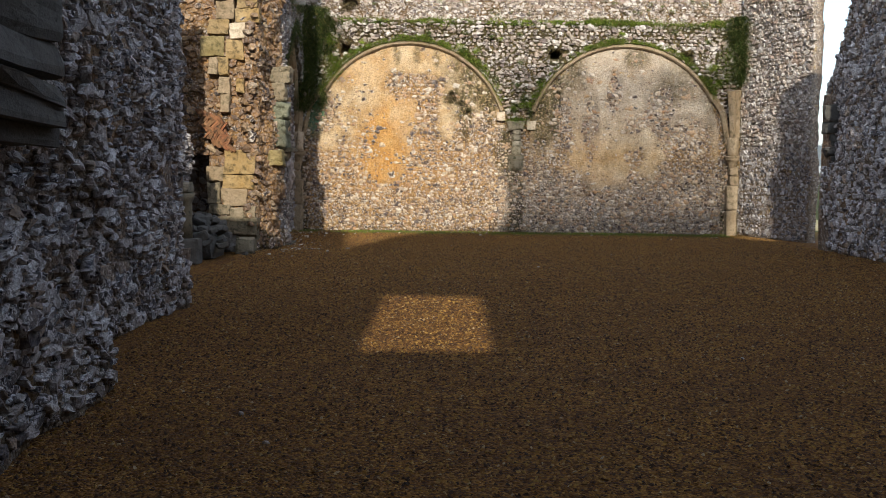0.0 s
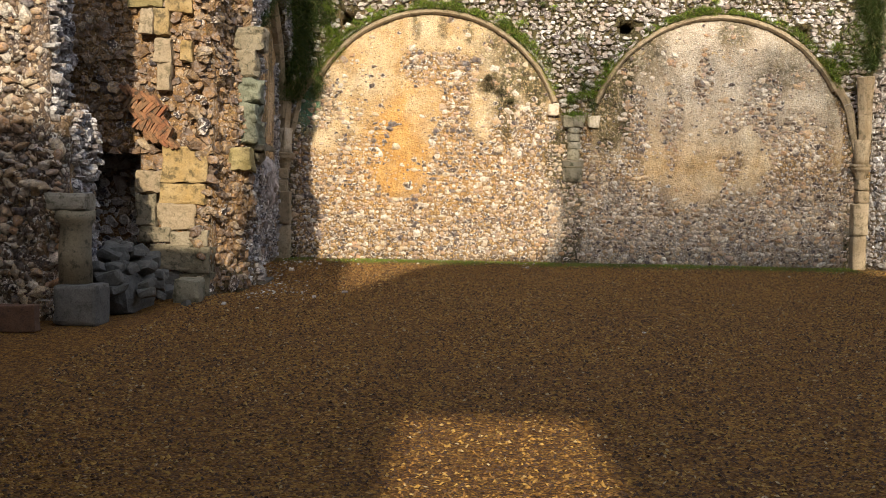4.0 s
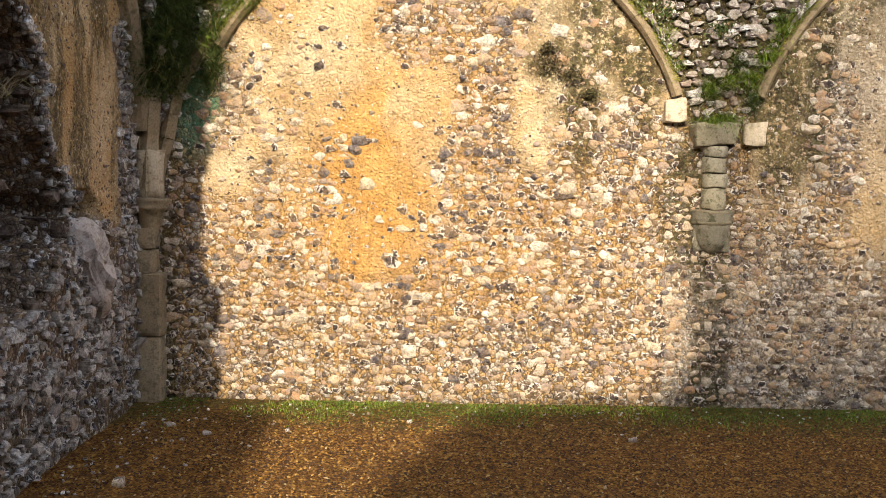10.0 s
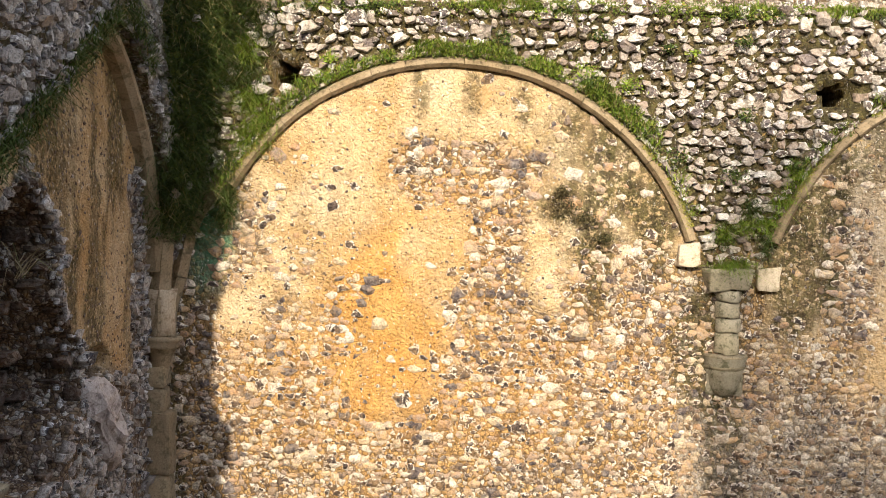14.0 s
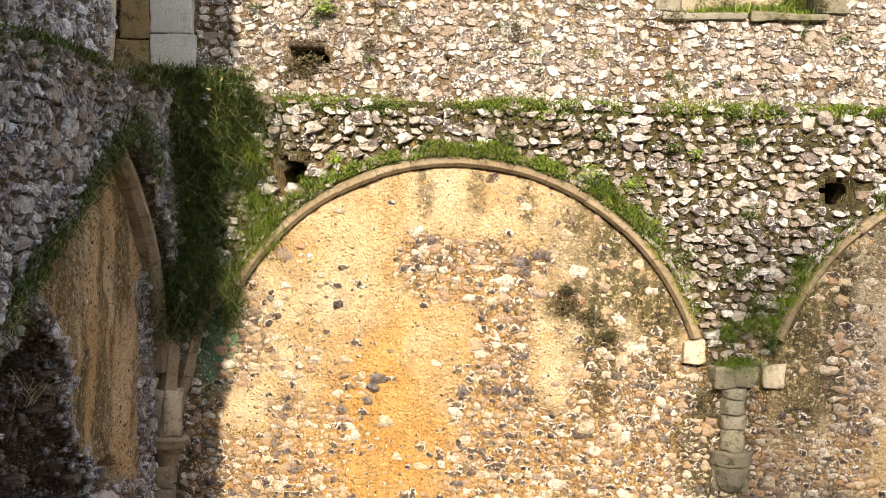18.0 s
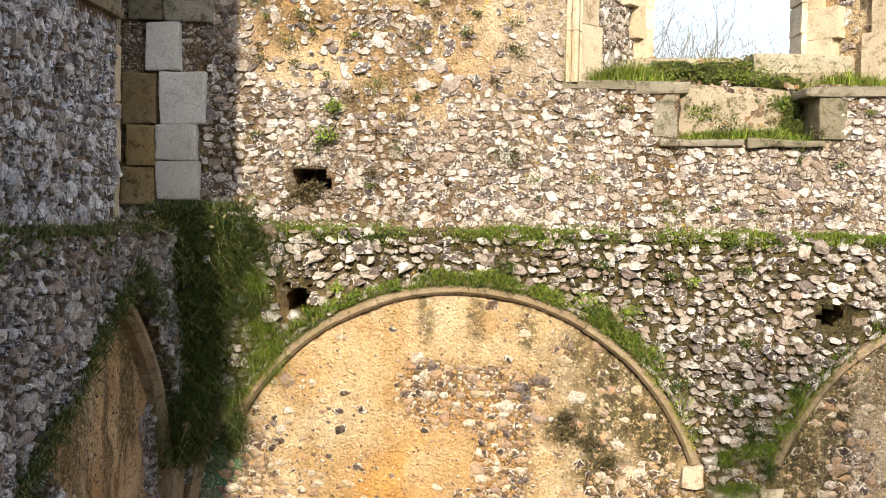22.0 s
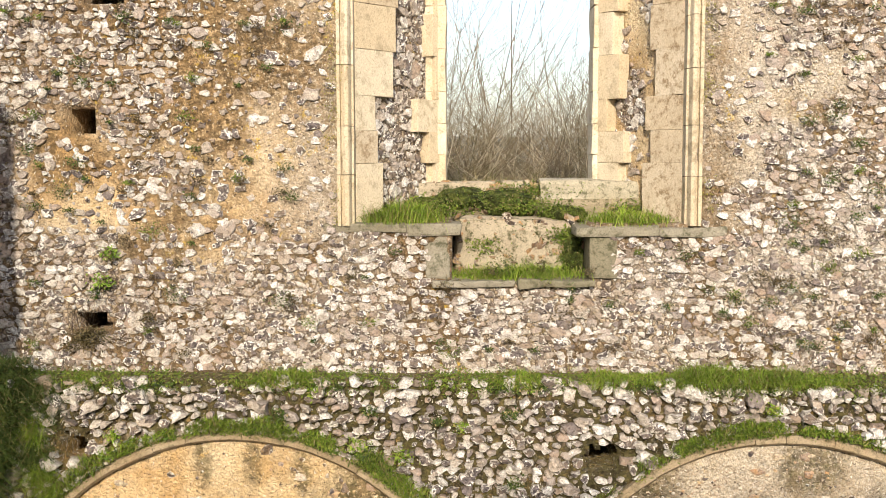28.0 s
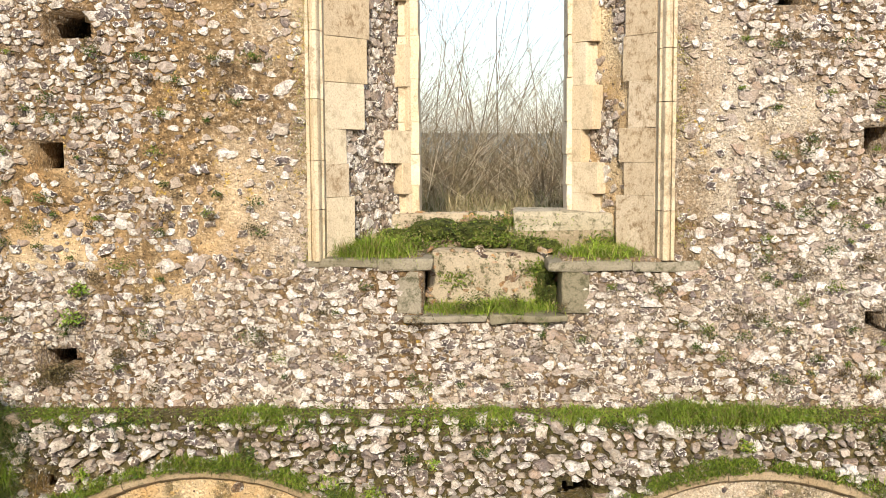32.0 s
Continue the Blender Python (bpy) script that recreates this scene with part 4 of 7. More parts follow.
UP_MARKS = {
    "plaster": lambda x, z: np.maximum(plaster_up(x, z), 0.6 * smooth_up(x, z)),
    "ochre": lambda x, z: 0.42 * blob(x, z, -2.0, 5.5, 1.1, 0.8, 1.4, 151, 1.5) * fbm(x * 3, z * 3, 4, 160) * 1.4 + 0.2 * blob(x, z, -2.95, 4.8, 0.3, 0.3, 1.0, 152),
    "grey": lambda x, z: 0.35 * blob(x, z, -1.42, 5.3, 0.4, 1.0, 0.8, 146, 1.3) + 0.8 * blob(x, z, 1.9, 5.2, 1.1, 1.0, 1.3, 153) + 0.5 * blob(x, z, -1.1, 4.9, 0.25, 0.8, 1.2, 154),
    "moss": lambda x, z: (1 - 0.75 * smooth_up(x, z)) * 0.9 * step(0.42, 0.62, fbm(x * 2.2, z * 2.2, 4, 155)) + 0.8 * blob(x, z, -2.2, 5.6, 1.1, 0.6, 1.4, 159, 1.6) + 0.6 * blob(x, z, 1.35, 5.2, 0.12, 0.9, 1.2, 156) + 0.5 * blob(x, z, -0.9, 4.25, 0.4, 0.25, 1.2, 157) + 0.5 * blob(x, z, -1.9, 5.7, 0.8, 0.5, 1.2, 158),
}
xs, zs = np.arange(-4.14, 3.75, 0.035), np.arange(LEDGE - 0.02, TOP, 0.035)
WALL_UP = wall("wall_north_upper", "pale flint wall with a ruined window opening", M_MORTAR_UP, place_up, xs, zs, keep_up, (0, 1.0, 0), UP_MARKS)
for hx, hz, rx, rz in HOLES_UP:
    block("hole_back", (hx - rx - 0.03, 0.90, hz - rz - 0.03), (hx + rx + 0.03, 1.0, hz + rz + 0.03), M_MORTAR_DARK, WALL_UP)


def dens_up(x, z):
    d = np.where(smooth_up(x, z) > 0.5, 0.34, np.where(plaster_up(x, z) > 0.5, 0.40, 1.0))
    frame_zone = (x > WIN[0] - 0.07) & (x < WIN[1] + 0.08) & (z > WIN[2] - 0.05)
    box_zone = (x > BOX[0] - 0.14) & (x < BOX[1] + 0.14) & (z > BOX[2] - 0.05) & (z < WIN[2])
    quoin = (x < -3.5) & (z > 3.65)
    return d * ~(frame_zone | box_zone | quoin) * ~holes(x, z, [(a, b, c + 0.025, e + 0.025) for a, b, c, e in HOLES_UP])


flints(WALL_UP, place_up, (1, 0, 0), (0, 0, 1), (0, -1, 0), -4.1, 3.7, LEDGE, 6.4, 0.054, dens_up, M_FLINT_UP, 0.022, (-0.9, 0.9, 3.5, 4.05), size=1.06, fill=0.55)


# ---- left wall of the bay ----
LX = -3.66
LA_APEX = -1.22
LA_Y, LA_R = -1.96, 1.86


def in_left_arch(y, z, grow=0.0):
    """A pointed arch whose far side has fallen away along a slope."""
    up = np.maximum(z - 1.49, 0)
    return (np.hypot(y - LA_Y, up) < LA_R - 0.06 + grow) & (z < 3.10 + grow - 0.58 * np.maximum(LA_APEX - y, 0) + 0.12 * (fbm(y * 5, z * 5, 3, 212) - 0.5) * (y < LA_APEX)) & (y > -3.3)


def cave_side(y, z):
    """Metres inside the broken hollow, which narrows to a point above."""
    rag = 0.22 * (fbm(y * 5, z * 5, 4, 201) - 0.5) + 0.07 * (fbm(y * 17, z * 17, 3, 202) - 0.5)
    right = np.interp(z, [0.5, 0.95, 1.15, 1.3, 1.42, 1.76, 2.07, 2.30, 2.38], [-1.75, -1.5, -1.28, -1.26, -1.34, -1.60, -1.72, -1.93, -2.0])
    left = np.interp(z, [0.5, 0.95, 1.6, 2.1, 2.38], [-2.9, -3.1, -3.0, -2.35, -2.0])
    return np.minimum(np.minimum(right - y, y - left), (z - 0.8) * 0.7) + rag


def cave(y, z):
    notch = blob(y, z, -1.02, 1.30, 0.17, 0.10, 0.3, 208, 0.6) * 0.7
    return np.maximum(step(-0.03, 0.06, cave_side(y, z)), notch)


def place_left(y, z):
    d = (fbm(y * 5, z * 5, 4, 203) - 0.5) * 0.05 - 0.42 * cave(y, z) * (0.4 + 1.2 * fbm(y * 5, z * 7, 4, 204))
    d = d + (~in_left_arch(y, z, 0.06)) * step(1.3, 2.0, z) * (0.10 + 0.12 * fbm(y * 2, z * 2, 3, 205))
    return np.stack([LX + d, y + 0 * z, z + 0 * y], -1)


def plaster_left(y, z):
    rag = 0.5 * (fbm(y * 3, z * 3, 5, 206) - 0.5)
    band = 1 - step(-0.52, -0.44, y + rag * 0.35 + 0.20 * step(1.9, 2.4, z) - 0.6 * step(2.2, 2.6, z))
    return np.clip(band, 0, 1) * step(1.16, 1.24, z + rag * 0.5) * in_left_arch(y, z) * (cave_side(y, z) < -0.03 - 0.12 * fbm(y * 6, z * 6, 3, 207)) * (cave(y, z) < 0.3)


ys = np.concatenate([np.arange(-3.6, -2.6, 0.035), np.arange(-2.6, 0.01, 0.021)])
WALL_LEFT = wall("wall_west_bay", "shaded flint and brown plaster wall with a broken hollow", M_MORTAR_DARK, place_left, ys, np.concatenate([np.arange(-0.1, 0.6, 0.035), np.arange(0.6, LEDGE + 0.02, 0.021)]), lambda y, z: z < 9, (-1.0, 0, 0),
                 {"plaster": lambda y, z: 0.85 * plaster_left(y, z), "ochre": lambda y, z: 0.45 * plaster_left(y, z) * fbm(y * 9, z * 1.2, 4, 209), "moss": lambda y, z: 0.7 * (~in_left_arch(y, z, 0.05)) * (z > 1.6) + 0.4 * (z < 0.3) + 0.85 * plaster_left(y, z) * step(0.40, 0.65, fbm(y * 7, z * 1.2, 4, 210))})
edge_left = lambda y, z: in_left_arch(y, z, 0.08) & ~in_left_arch(y, z, -0.03) & (z > 1.5)
flints(WALL_LEFT, place_left, (0, 1, 0), (0, 0, 1), (1, 0, 0), -3.55, -0.02, 0.02, LEDGE, 0.06, lambda y, z: np.where(cave(y, z) > 0.2, 0.0, np.where(plaster_left(y, z) > 0.4, 0.0, np.where(z < 1.3, 0.45 + 0.5 * step(0.45, 0.6, fbm(y * 3, z * 3, 3, 211)), 0.95))) * ~edge_left(y, z), M_FLINT_DARK, 0.035, (-2.2, -0.1, 0.1, 1.0))
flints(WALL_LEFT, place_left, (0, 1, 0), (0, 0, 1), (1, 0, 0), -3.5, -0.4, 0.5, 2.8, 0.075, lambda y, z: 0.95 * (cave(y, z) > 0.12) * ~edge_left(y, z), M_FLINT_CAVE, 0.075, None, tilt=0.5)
flints(WALL_LEFT, place_left, (0, 1, 0), (0, 0, 1), (1, 0, 0), -3.0, -0.3, 0.9, 3.0, 0.04, lambda y, z: 0.3 * (plaster_left(y, z) > 0.4), M_FLINT_CAVE, 0.006, None, size=0.35, fill=0.4)
flints(WALL_LEFT, place_left, (0, 1, 0), (0, 0, 1), (1, 0, 0), -2.6, -0.3, 1.0, 2.6, 0.04, lambda y, z: 0.9 * (cave_side(y, z) < 0.02) * (cave_side(y, z) > -0.07) * (plaster_left(y, z) < 0.4), M_FLINT_BLUE, 0.02, None, tilt=0.9)
arc_rib("arch_rib", "brown stone wall arch, its outer side broken away", (LA_Y, 1.49), LA_R, radians(8), math.acos((LA_APEX - LA_Y) / LA_R), LX, 0.10, 0.085, 8, M_RIB, 9, axis="y")

# upper storey of the left wall, ending at an opening with a dressed edge
UX = -3.75


def place_left_up(y, z):
    return np.stack([UX + (fbm(y * 5, z * 5, 4, 213) - 0.5) * 0.06, y + 0 * z, z + 0 * y], -1)


NICHE = (-1.30, -0.80, 4.72, 5.9)
WALL_LEFT_UP = wall("wall_west_upper", "dark grey flint wall above the mossy ledge", M_MORTAR_DARK, place_left_up, np.concatenate([np.arange(-4.6, -0.72, 0.04), [-0.72]]), np.arange(LEDGE - 0.02, TOP, 0.04),
                    lambda y, z: ~((y > NICHE[0]) & (y < NICHE[1]) & (z > NICHE[2]) & (z < NICHE[3])) & (z < 7.0 + 0.5 * fbm(y, y * 0, 3, 214)), (-0.9, 0, 0), {"moss": lambda y, z: 0.5 * (z < 3.8)})
flints(WALL_LEFT_UP, place_left_up, (0, 1, 0), (0, 0, 1), (1, 0, 0), -3.6, -0.80, LEDGE, 6.4, 0.062, lambda y, z: 0.97 * ~((y > NICHE[0] - 0.08) & (z > NICHE[2] - 0.1) & (z < NICHE[3])), M_FLINT_BLUE, 0.03, (-2.2, -0.8, 3.6, 4.6), tilt=0.8, aspect=1.1)


# ---- pier, hearth and near walls on the left ----
def slab_wall(name, label, material, fmat, origin, along, normal, length, height, top, thick, seed, pitch=0.09, bulge=0.035, rough=0.12, singles=None, density=0.95, keep=None, tilt=0.35, marks=None, darkened=None, aspect=1.25):
    """A flint wall that runs from origin, with an uneven face and a broken top."""
    o, A, N = np.asarray(origin, float), np.asarray(along, float), np.asarray(normal, float)

    def place(s, t):
        d = (fbm(s * 2.0, t * 2.0, 4, seed) - 0.5) * rough * 2 + (fbm(s * 7, t * 7, 3, seed + 1) - 0.5) * 0.05
        return o + np.asarray(s)[..., None] * A + np.asarray(d)[..., None] * N + np.asarray(t)[..., None] * np.array([0, 0, 1.0])

    def stands(s, t):
        ok = t < top(s)
        return ok & keep(s, t) if keep else ok

    ob = wall(name, label, material, place, np.append(np.arange(0, length - 0.02, 0.05), length), np.arange(-0.1, height, 0.05), stands, -N * thick, marks or {"ochre": lambda s, t: 0.25 * (fbm(s * 1.1, t * 0.9, 3, seed + 5) > 0.6), "moss": lambda s, t: 0.5 * (t < 0.3) + 0.4 * (fbm(s * 1.5, t * 1.5, 3, seed + 2) > 0.62)})
    foot = 0.02
    if darkened:
        foot = 1.5
        flints(ob, place, A, (0, 0, 1), N, 0.02, length - 0.02, 0.02, foot, pitch, lambda s, t: density * stands(s, t + 0.03), darkened, bulge * 0.6, None, tilt=tilt)
    flints(ob, place, A, (0, 0, 1), N, 0.02, length - 0.02, foot, height, pitch, lambda s, t: density * stands(s, t + 0.03), fmat, bulge, singles, aspect, tilt=tilt)
    return ob


# near wall, along the camera's way, and its broken end
ragged = lambda base, amp, seed: (lambda s: base + amp * (fbm(s * 1.3, s * 0 + 0.5, 4, seed) - 0.5) * 2)
slab_wall("wall_west_near", "dark weathered flint wall beside a splayed opening", M_MORTAR_NEAR, M_FLINT_NEAR, (-2.89, -16.4, 0), (-0.010, 0.99995, 0), (0.99995, 0.010, 0), 4.0, 3.5, ragged(3.2, 0.15, 301), 1.2, 302, 0.046, 0.03, 0.15, (2.2, 3.9, 0.4, 1.2), tilt=0.3, aspect=2.1)
# unseen stretch of the wall, its height added to keep skylight off the floor
slab_wall("wall_west_far", "plain dark flint wall, unseen and raised to cut skylight", M_MORTAR_NEAR, M_FLINT_DARK, (-2.86, -19.4, 0), (-0.010, 0.99995, 0), (0.99995, 0.010, 0), 3.0, 5.6, ragged(5.2, 0.15, 301), 1.2, 302, 0.3, 0.05, 0.10)
slab_wall("wall_west_splay", "dark flint reveal of a splayed opening", M_MORTAR_NEAR, M_FLINT_NEAR, (-3.48, -11.95, 0), (0.1265, 0.99197, 0), (0.99197, -0.1265, 0), 2.30, 3.1, ragged(2.7, 0.12, 303), 1.0, 304, 0.046, 0.03, 0.13, (0.1, 2.2, 0.5, 1.2), tilt=0.3, aspect=2.1)
slab_wall("wall_west_plinth", "rough flint footing with a mossy top", M_MORTAR_NEAR, M_FLINT_NEAR, (-3.42, -12.0, 0), (0.11, 0.99393, 0), (0.99393, -0.11, 0), 2.34, 0.6, ragged(0.42, 0.08, 307), 0.4, 308, 0.062, 0.035, 0.08, tilt=0.6)
slab_wall("wall_west_near_end", "broken rubble end of a dark flint wall", M_MORTAR_NEAR, M_FLINT_NEAR, (-3.24, -9.66, 0), (-1, 0, 0), (0, 1, 0), 1.0, 3.0, ragged(2.65, 0.12, 305), 0.5, 306, 0.062, 0.035, 0.08)
slab_wall("wall_west_recess", "flint wall set back behind the near wall", M_MORTAR_DARK, M_FLINT_BLUE, (-4.95, -9.7, 0), (0, 1, 0), (1, 0, 0), 3.7, 3.6, ragged(3.3, 0.2, 309), 0.6, 310, 0.075, 0.04, 0.08)
slab_wall("hearth_side_wall", "grey flint wall beside the hearth opening", M_MORTAR_DARK, M_FLINT, (-5.0, -6.0, 0), (1, 0, 0), (0, -1, 0), 0.86, 3.6, lambda s: np.where(s < 0.68, 3.3, 1.30) + 0.25 * (fbm(s * 6, s * 0, 3, 313) - 0.5), 0.4, 314, 0.066, 0.05, 0.06, (0.3, 0.85, 0.2, 1.6), tilt=0.7)
slab_wall("hearth_reveal", "broken inner side of the hearth wall", M_MORTAR_DARK, M_FLINT_DARK, (-4.13, -6.0, 0), (0, 1, 0), (1, 0, 0), 0.42, 3.3, lambda s: 1.25 + 0.3 * fbm(s * 5, s * 0, 3, 315), 0.12, 316, 0.06, 0.06, 0.06, tilt=0.9)
slab_wall("hearth_reveal", "broken upper side of the hearth wall", M_MORTAR_DARK, M_FLINT_DARK, (-4.29, -6.02, 0), (0, 1, 0), (1, 0, 0), 0.44, 3.5, lambda s: 3.2 + 0.2 * fbm(s * 5, s * 0, 3, 319), 0.12, 320, 0.06, 0.06, 0.06, tilt=0.9)
slab_wall("hearth_back_wall", "dark flint wall at the back of the hearth", M_MORTAR_DARK, M_FLINT_DARK, (-4.80, -5.7, 0), (0, 1, 0), (1, 0, 0), 2.3, 3.4, ragged(3.2, 0.1, 317), 0.5, 318, 0.085, 0.03, 0.06)
slab_wall("hearth_pier_face", "rubble pier of flint and warm broken mortar", M_MORTAR_PIER, M_FLINT_PIER, (-4.75, -4.30, 0), (1, 0, 0), (0, -1, 0), 1.20, 7.4, ragged(7.0, 0.2, 321), 0.8, 322, 0.075, 0.035, 0.11, (0.75, 1.2, 0.2, 2.9), 0.8, keep=lambda s, t: ~((s < 0.55 + 0.1 * fbm(t * 5, t * 0, 3, 323)) & (t < 1.2)))
slab_wall("pier_broken_face", "sunlit rubble of orange mortar and broken stone", M_MORTAR_PIER, M_FLINT_PIER, (-3.60, -4.34, 0), (0.36, 0.933, 0), (0.933, -0.36, 0), 0.70, 7.2, ragged(6.9, 0.2, 327), 0.12, 328, 0.07, 0.035, 0.17, (0.05, 0.75, 0.1, 3.0), 0.8, tilt=0.5)
slab_wall("pier_side_face", "shaded flint side of the rubble pier", M_MORTAR_DARK, M_FLINT_DARK, (-3.36, -3.74, 0), (0.02, 0.9998, 0), (0.9998, -0.02, 0), 0.60, 7.0, ragged(6.8, 0.2, 325), 0.4, 326, 0.066, 0.05, 0.10, (0.03, 0.58, 0.1, 2.2), 0.62, tilt=0.5)

slab_wall("hearth_recess_back", "dark flint back of the hearth recess", M_MORTAR_DARK, M_FLINT_DARK, (-5.0, -3.85, 0), (1, 0, 0), (0, -1, 0), 1.2, 1.8, ragged(1.7, 0.05, 361), 0.3, 362, 0.09, 0.03, 0.05)
slab_wall("passage_wall", "shaded wall behind the corner opening", M_MORTAR_DARK, M_FLINT_DARK, (-4.35, -1.2, 3.3), (0, 1, 0), (1, 0, 0), 2.0, 4.0, ragged(3.8, 0.1, 363), 0.4, 364, 0.075, 0.03, 0.05)

# ---- right wall ----
# darker flints up to 1.5 m, mortar mossier towards the bottom
slab_wall("wall_east_bay", "flint wall, pale above and darker below", M_MORTAR_UP, M_FLINT_UP, (3.70, 0.1, 0), (0.36, -0.93295, 0), (-0.93295, -0.36, 0), 1.76, 6.9, lambda s: 6.4 + 0.2 * fbm(s * 3, s * 0, 3, 331), 0.16, 332, 0.065, 0.035, 0.05, (0.1, 1.7, 1.5, 2.4), 1.0, darkened=M_FLINT_DARK,
          marks={"moss": lambda s, t: 0.75 * (1 - step(0.9, 2.0, t + 0.5 * (fbm(s * 2, t * 2, 3, 333) - 0.5))), "grey": lambda s, t: 0.4 + 0 * t})
slab_wall("wall_east_near", "dark flint wall with a stepped broken end", M_MORTAR_NEAR, M_FLINT_NEAR, (4.09, -2.75, 0), (-0.01, -0.99995, 0), (-0.99995, 0.01, 0), 6.6, 5.2, lambda s: np.minimum(2.0 + 1.5 * s, 3.3) + 0.3 * fbm(s * 2, s * 0, 3, 339), 0.8, 340, 0.08, 0.04, 0.1)
# unseen stretch, stepped up at the far end to block more skylight
slab_wall("wall_east_far", "plain dark flint wall beyond the broken one, unseen, raised to cut skylight", M_MORTAR_NEAR, M_FLINT_DARK, (4.03, -9.35, 0), (-0.01, -0.99995, 0), (-0.99995, 0.01, 0), 9.8, 7.9, lambda s: 5.0 + 2.5 * step(4.5, 5.2, s) + 0.3 * fbm(s * 1.3, s * 0, 3, 343), 0.8, 344, 0.3, 0.06, 0.1)
slab_wall("wall_east_end", "broken flint end of the near wall", M_MORTAR_NEAR, M_FLINT_DARK, (4.87, -2.72, 0), (-1, 0, 0), (0, 1, 0), 0.8, 2.6, ragged(2.2, 0.1, 341), 0.3, 342, 0.09, 0.04, 0.06)
block_lump = thing("vault_springer", "dark broken vault springer on the near wall", "vault springer", (3.93, -3.1, 1.2))
for k, (z0, z1, out) in enumerate(((1.2, 1.3, -0.02), (1.31, 1.42, 0.03), (1.43, 1.6, 0.0), (1.61, 1.78, 0.05), (1.79, 2.0, 0.08))):
    block("springer_stone", (4.06 - out, -3.15 + 0.02 * k, z0), (4.25, -2.95, z1), M_SLATE, block_lump, k, 0.06, 0.05)


# ---- unseen wall added behind the camera's start: its cut top and one window shape the low sun ----
def skyline(x):
    return np.interp(x, [-6, -3.95, -3.88, -3.4, -3.2, -2.72, -2.6, -2.44, -2.12, -1.9, -1.4, -0.35, -0.15, 3.45, 3.6, 6], [7.3, 7.1, 6.0, 6.0, 8.45, 8.3, 7.6, 6.8, 7.35, 7.8, 8.42, 8.5, 8.75, 8.7, 7.9, 7.6])


FRONT_Y = -19.0


def place_front(x, z):
    return np.stack([x - 0.015 * 19, FRONT_Y + 0.03 * fbm(x * 3, z * 3, 3, 351), z + 0 * x], -1)


wall("unseen_wall_south", "unseen end wall added to shape the sunlight, with a small window", M_MORTAR_DARK, place_front, np.arange(-6, 6.01, 0.06), np.concatenate([[-0.1, 1.5, 3.0], np.arange(3.4, 4.7, 0.06), [5.0, 5.5], np.arange(5.9, 9.5, 0.06)]), lambda x, z: (z < skyline(x)) & ~((x > -1.63) & (x < -0.87) & (z > 3.40) & (z < 4.64)), (0, -0.2, 0))

# unseen leaves added over the end wall, thinning upwards to soften its shade
n = 8000
ix, ih = rng.uniform(-0.12, 3.55, n), 2.5 * rng.uniform(0, 1, n) ** 1.7
leaves("ivy", np.stack([ix - 0.285, FRONT_Y - 0.1 + rng.normal(0, 0.15, n), 8.7 + ih], 1), 0.055, M_IVY, None, "unseen leaves added above the end wall to thin its shade", "ivy")


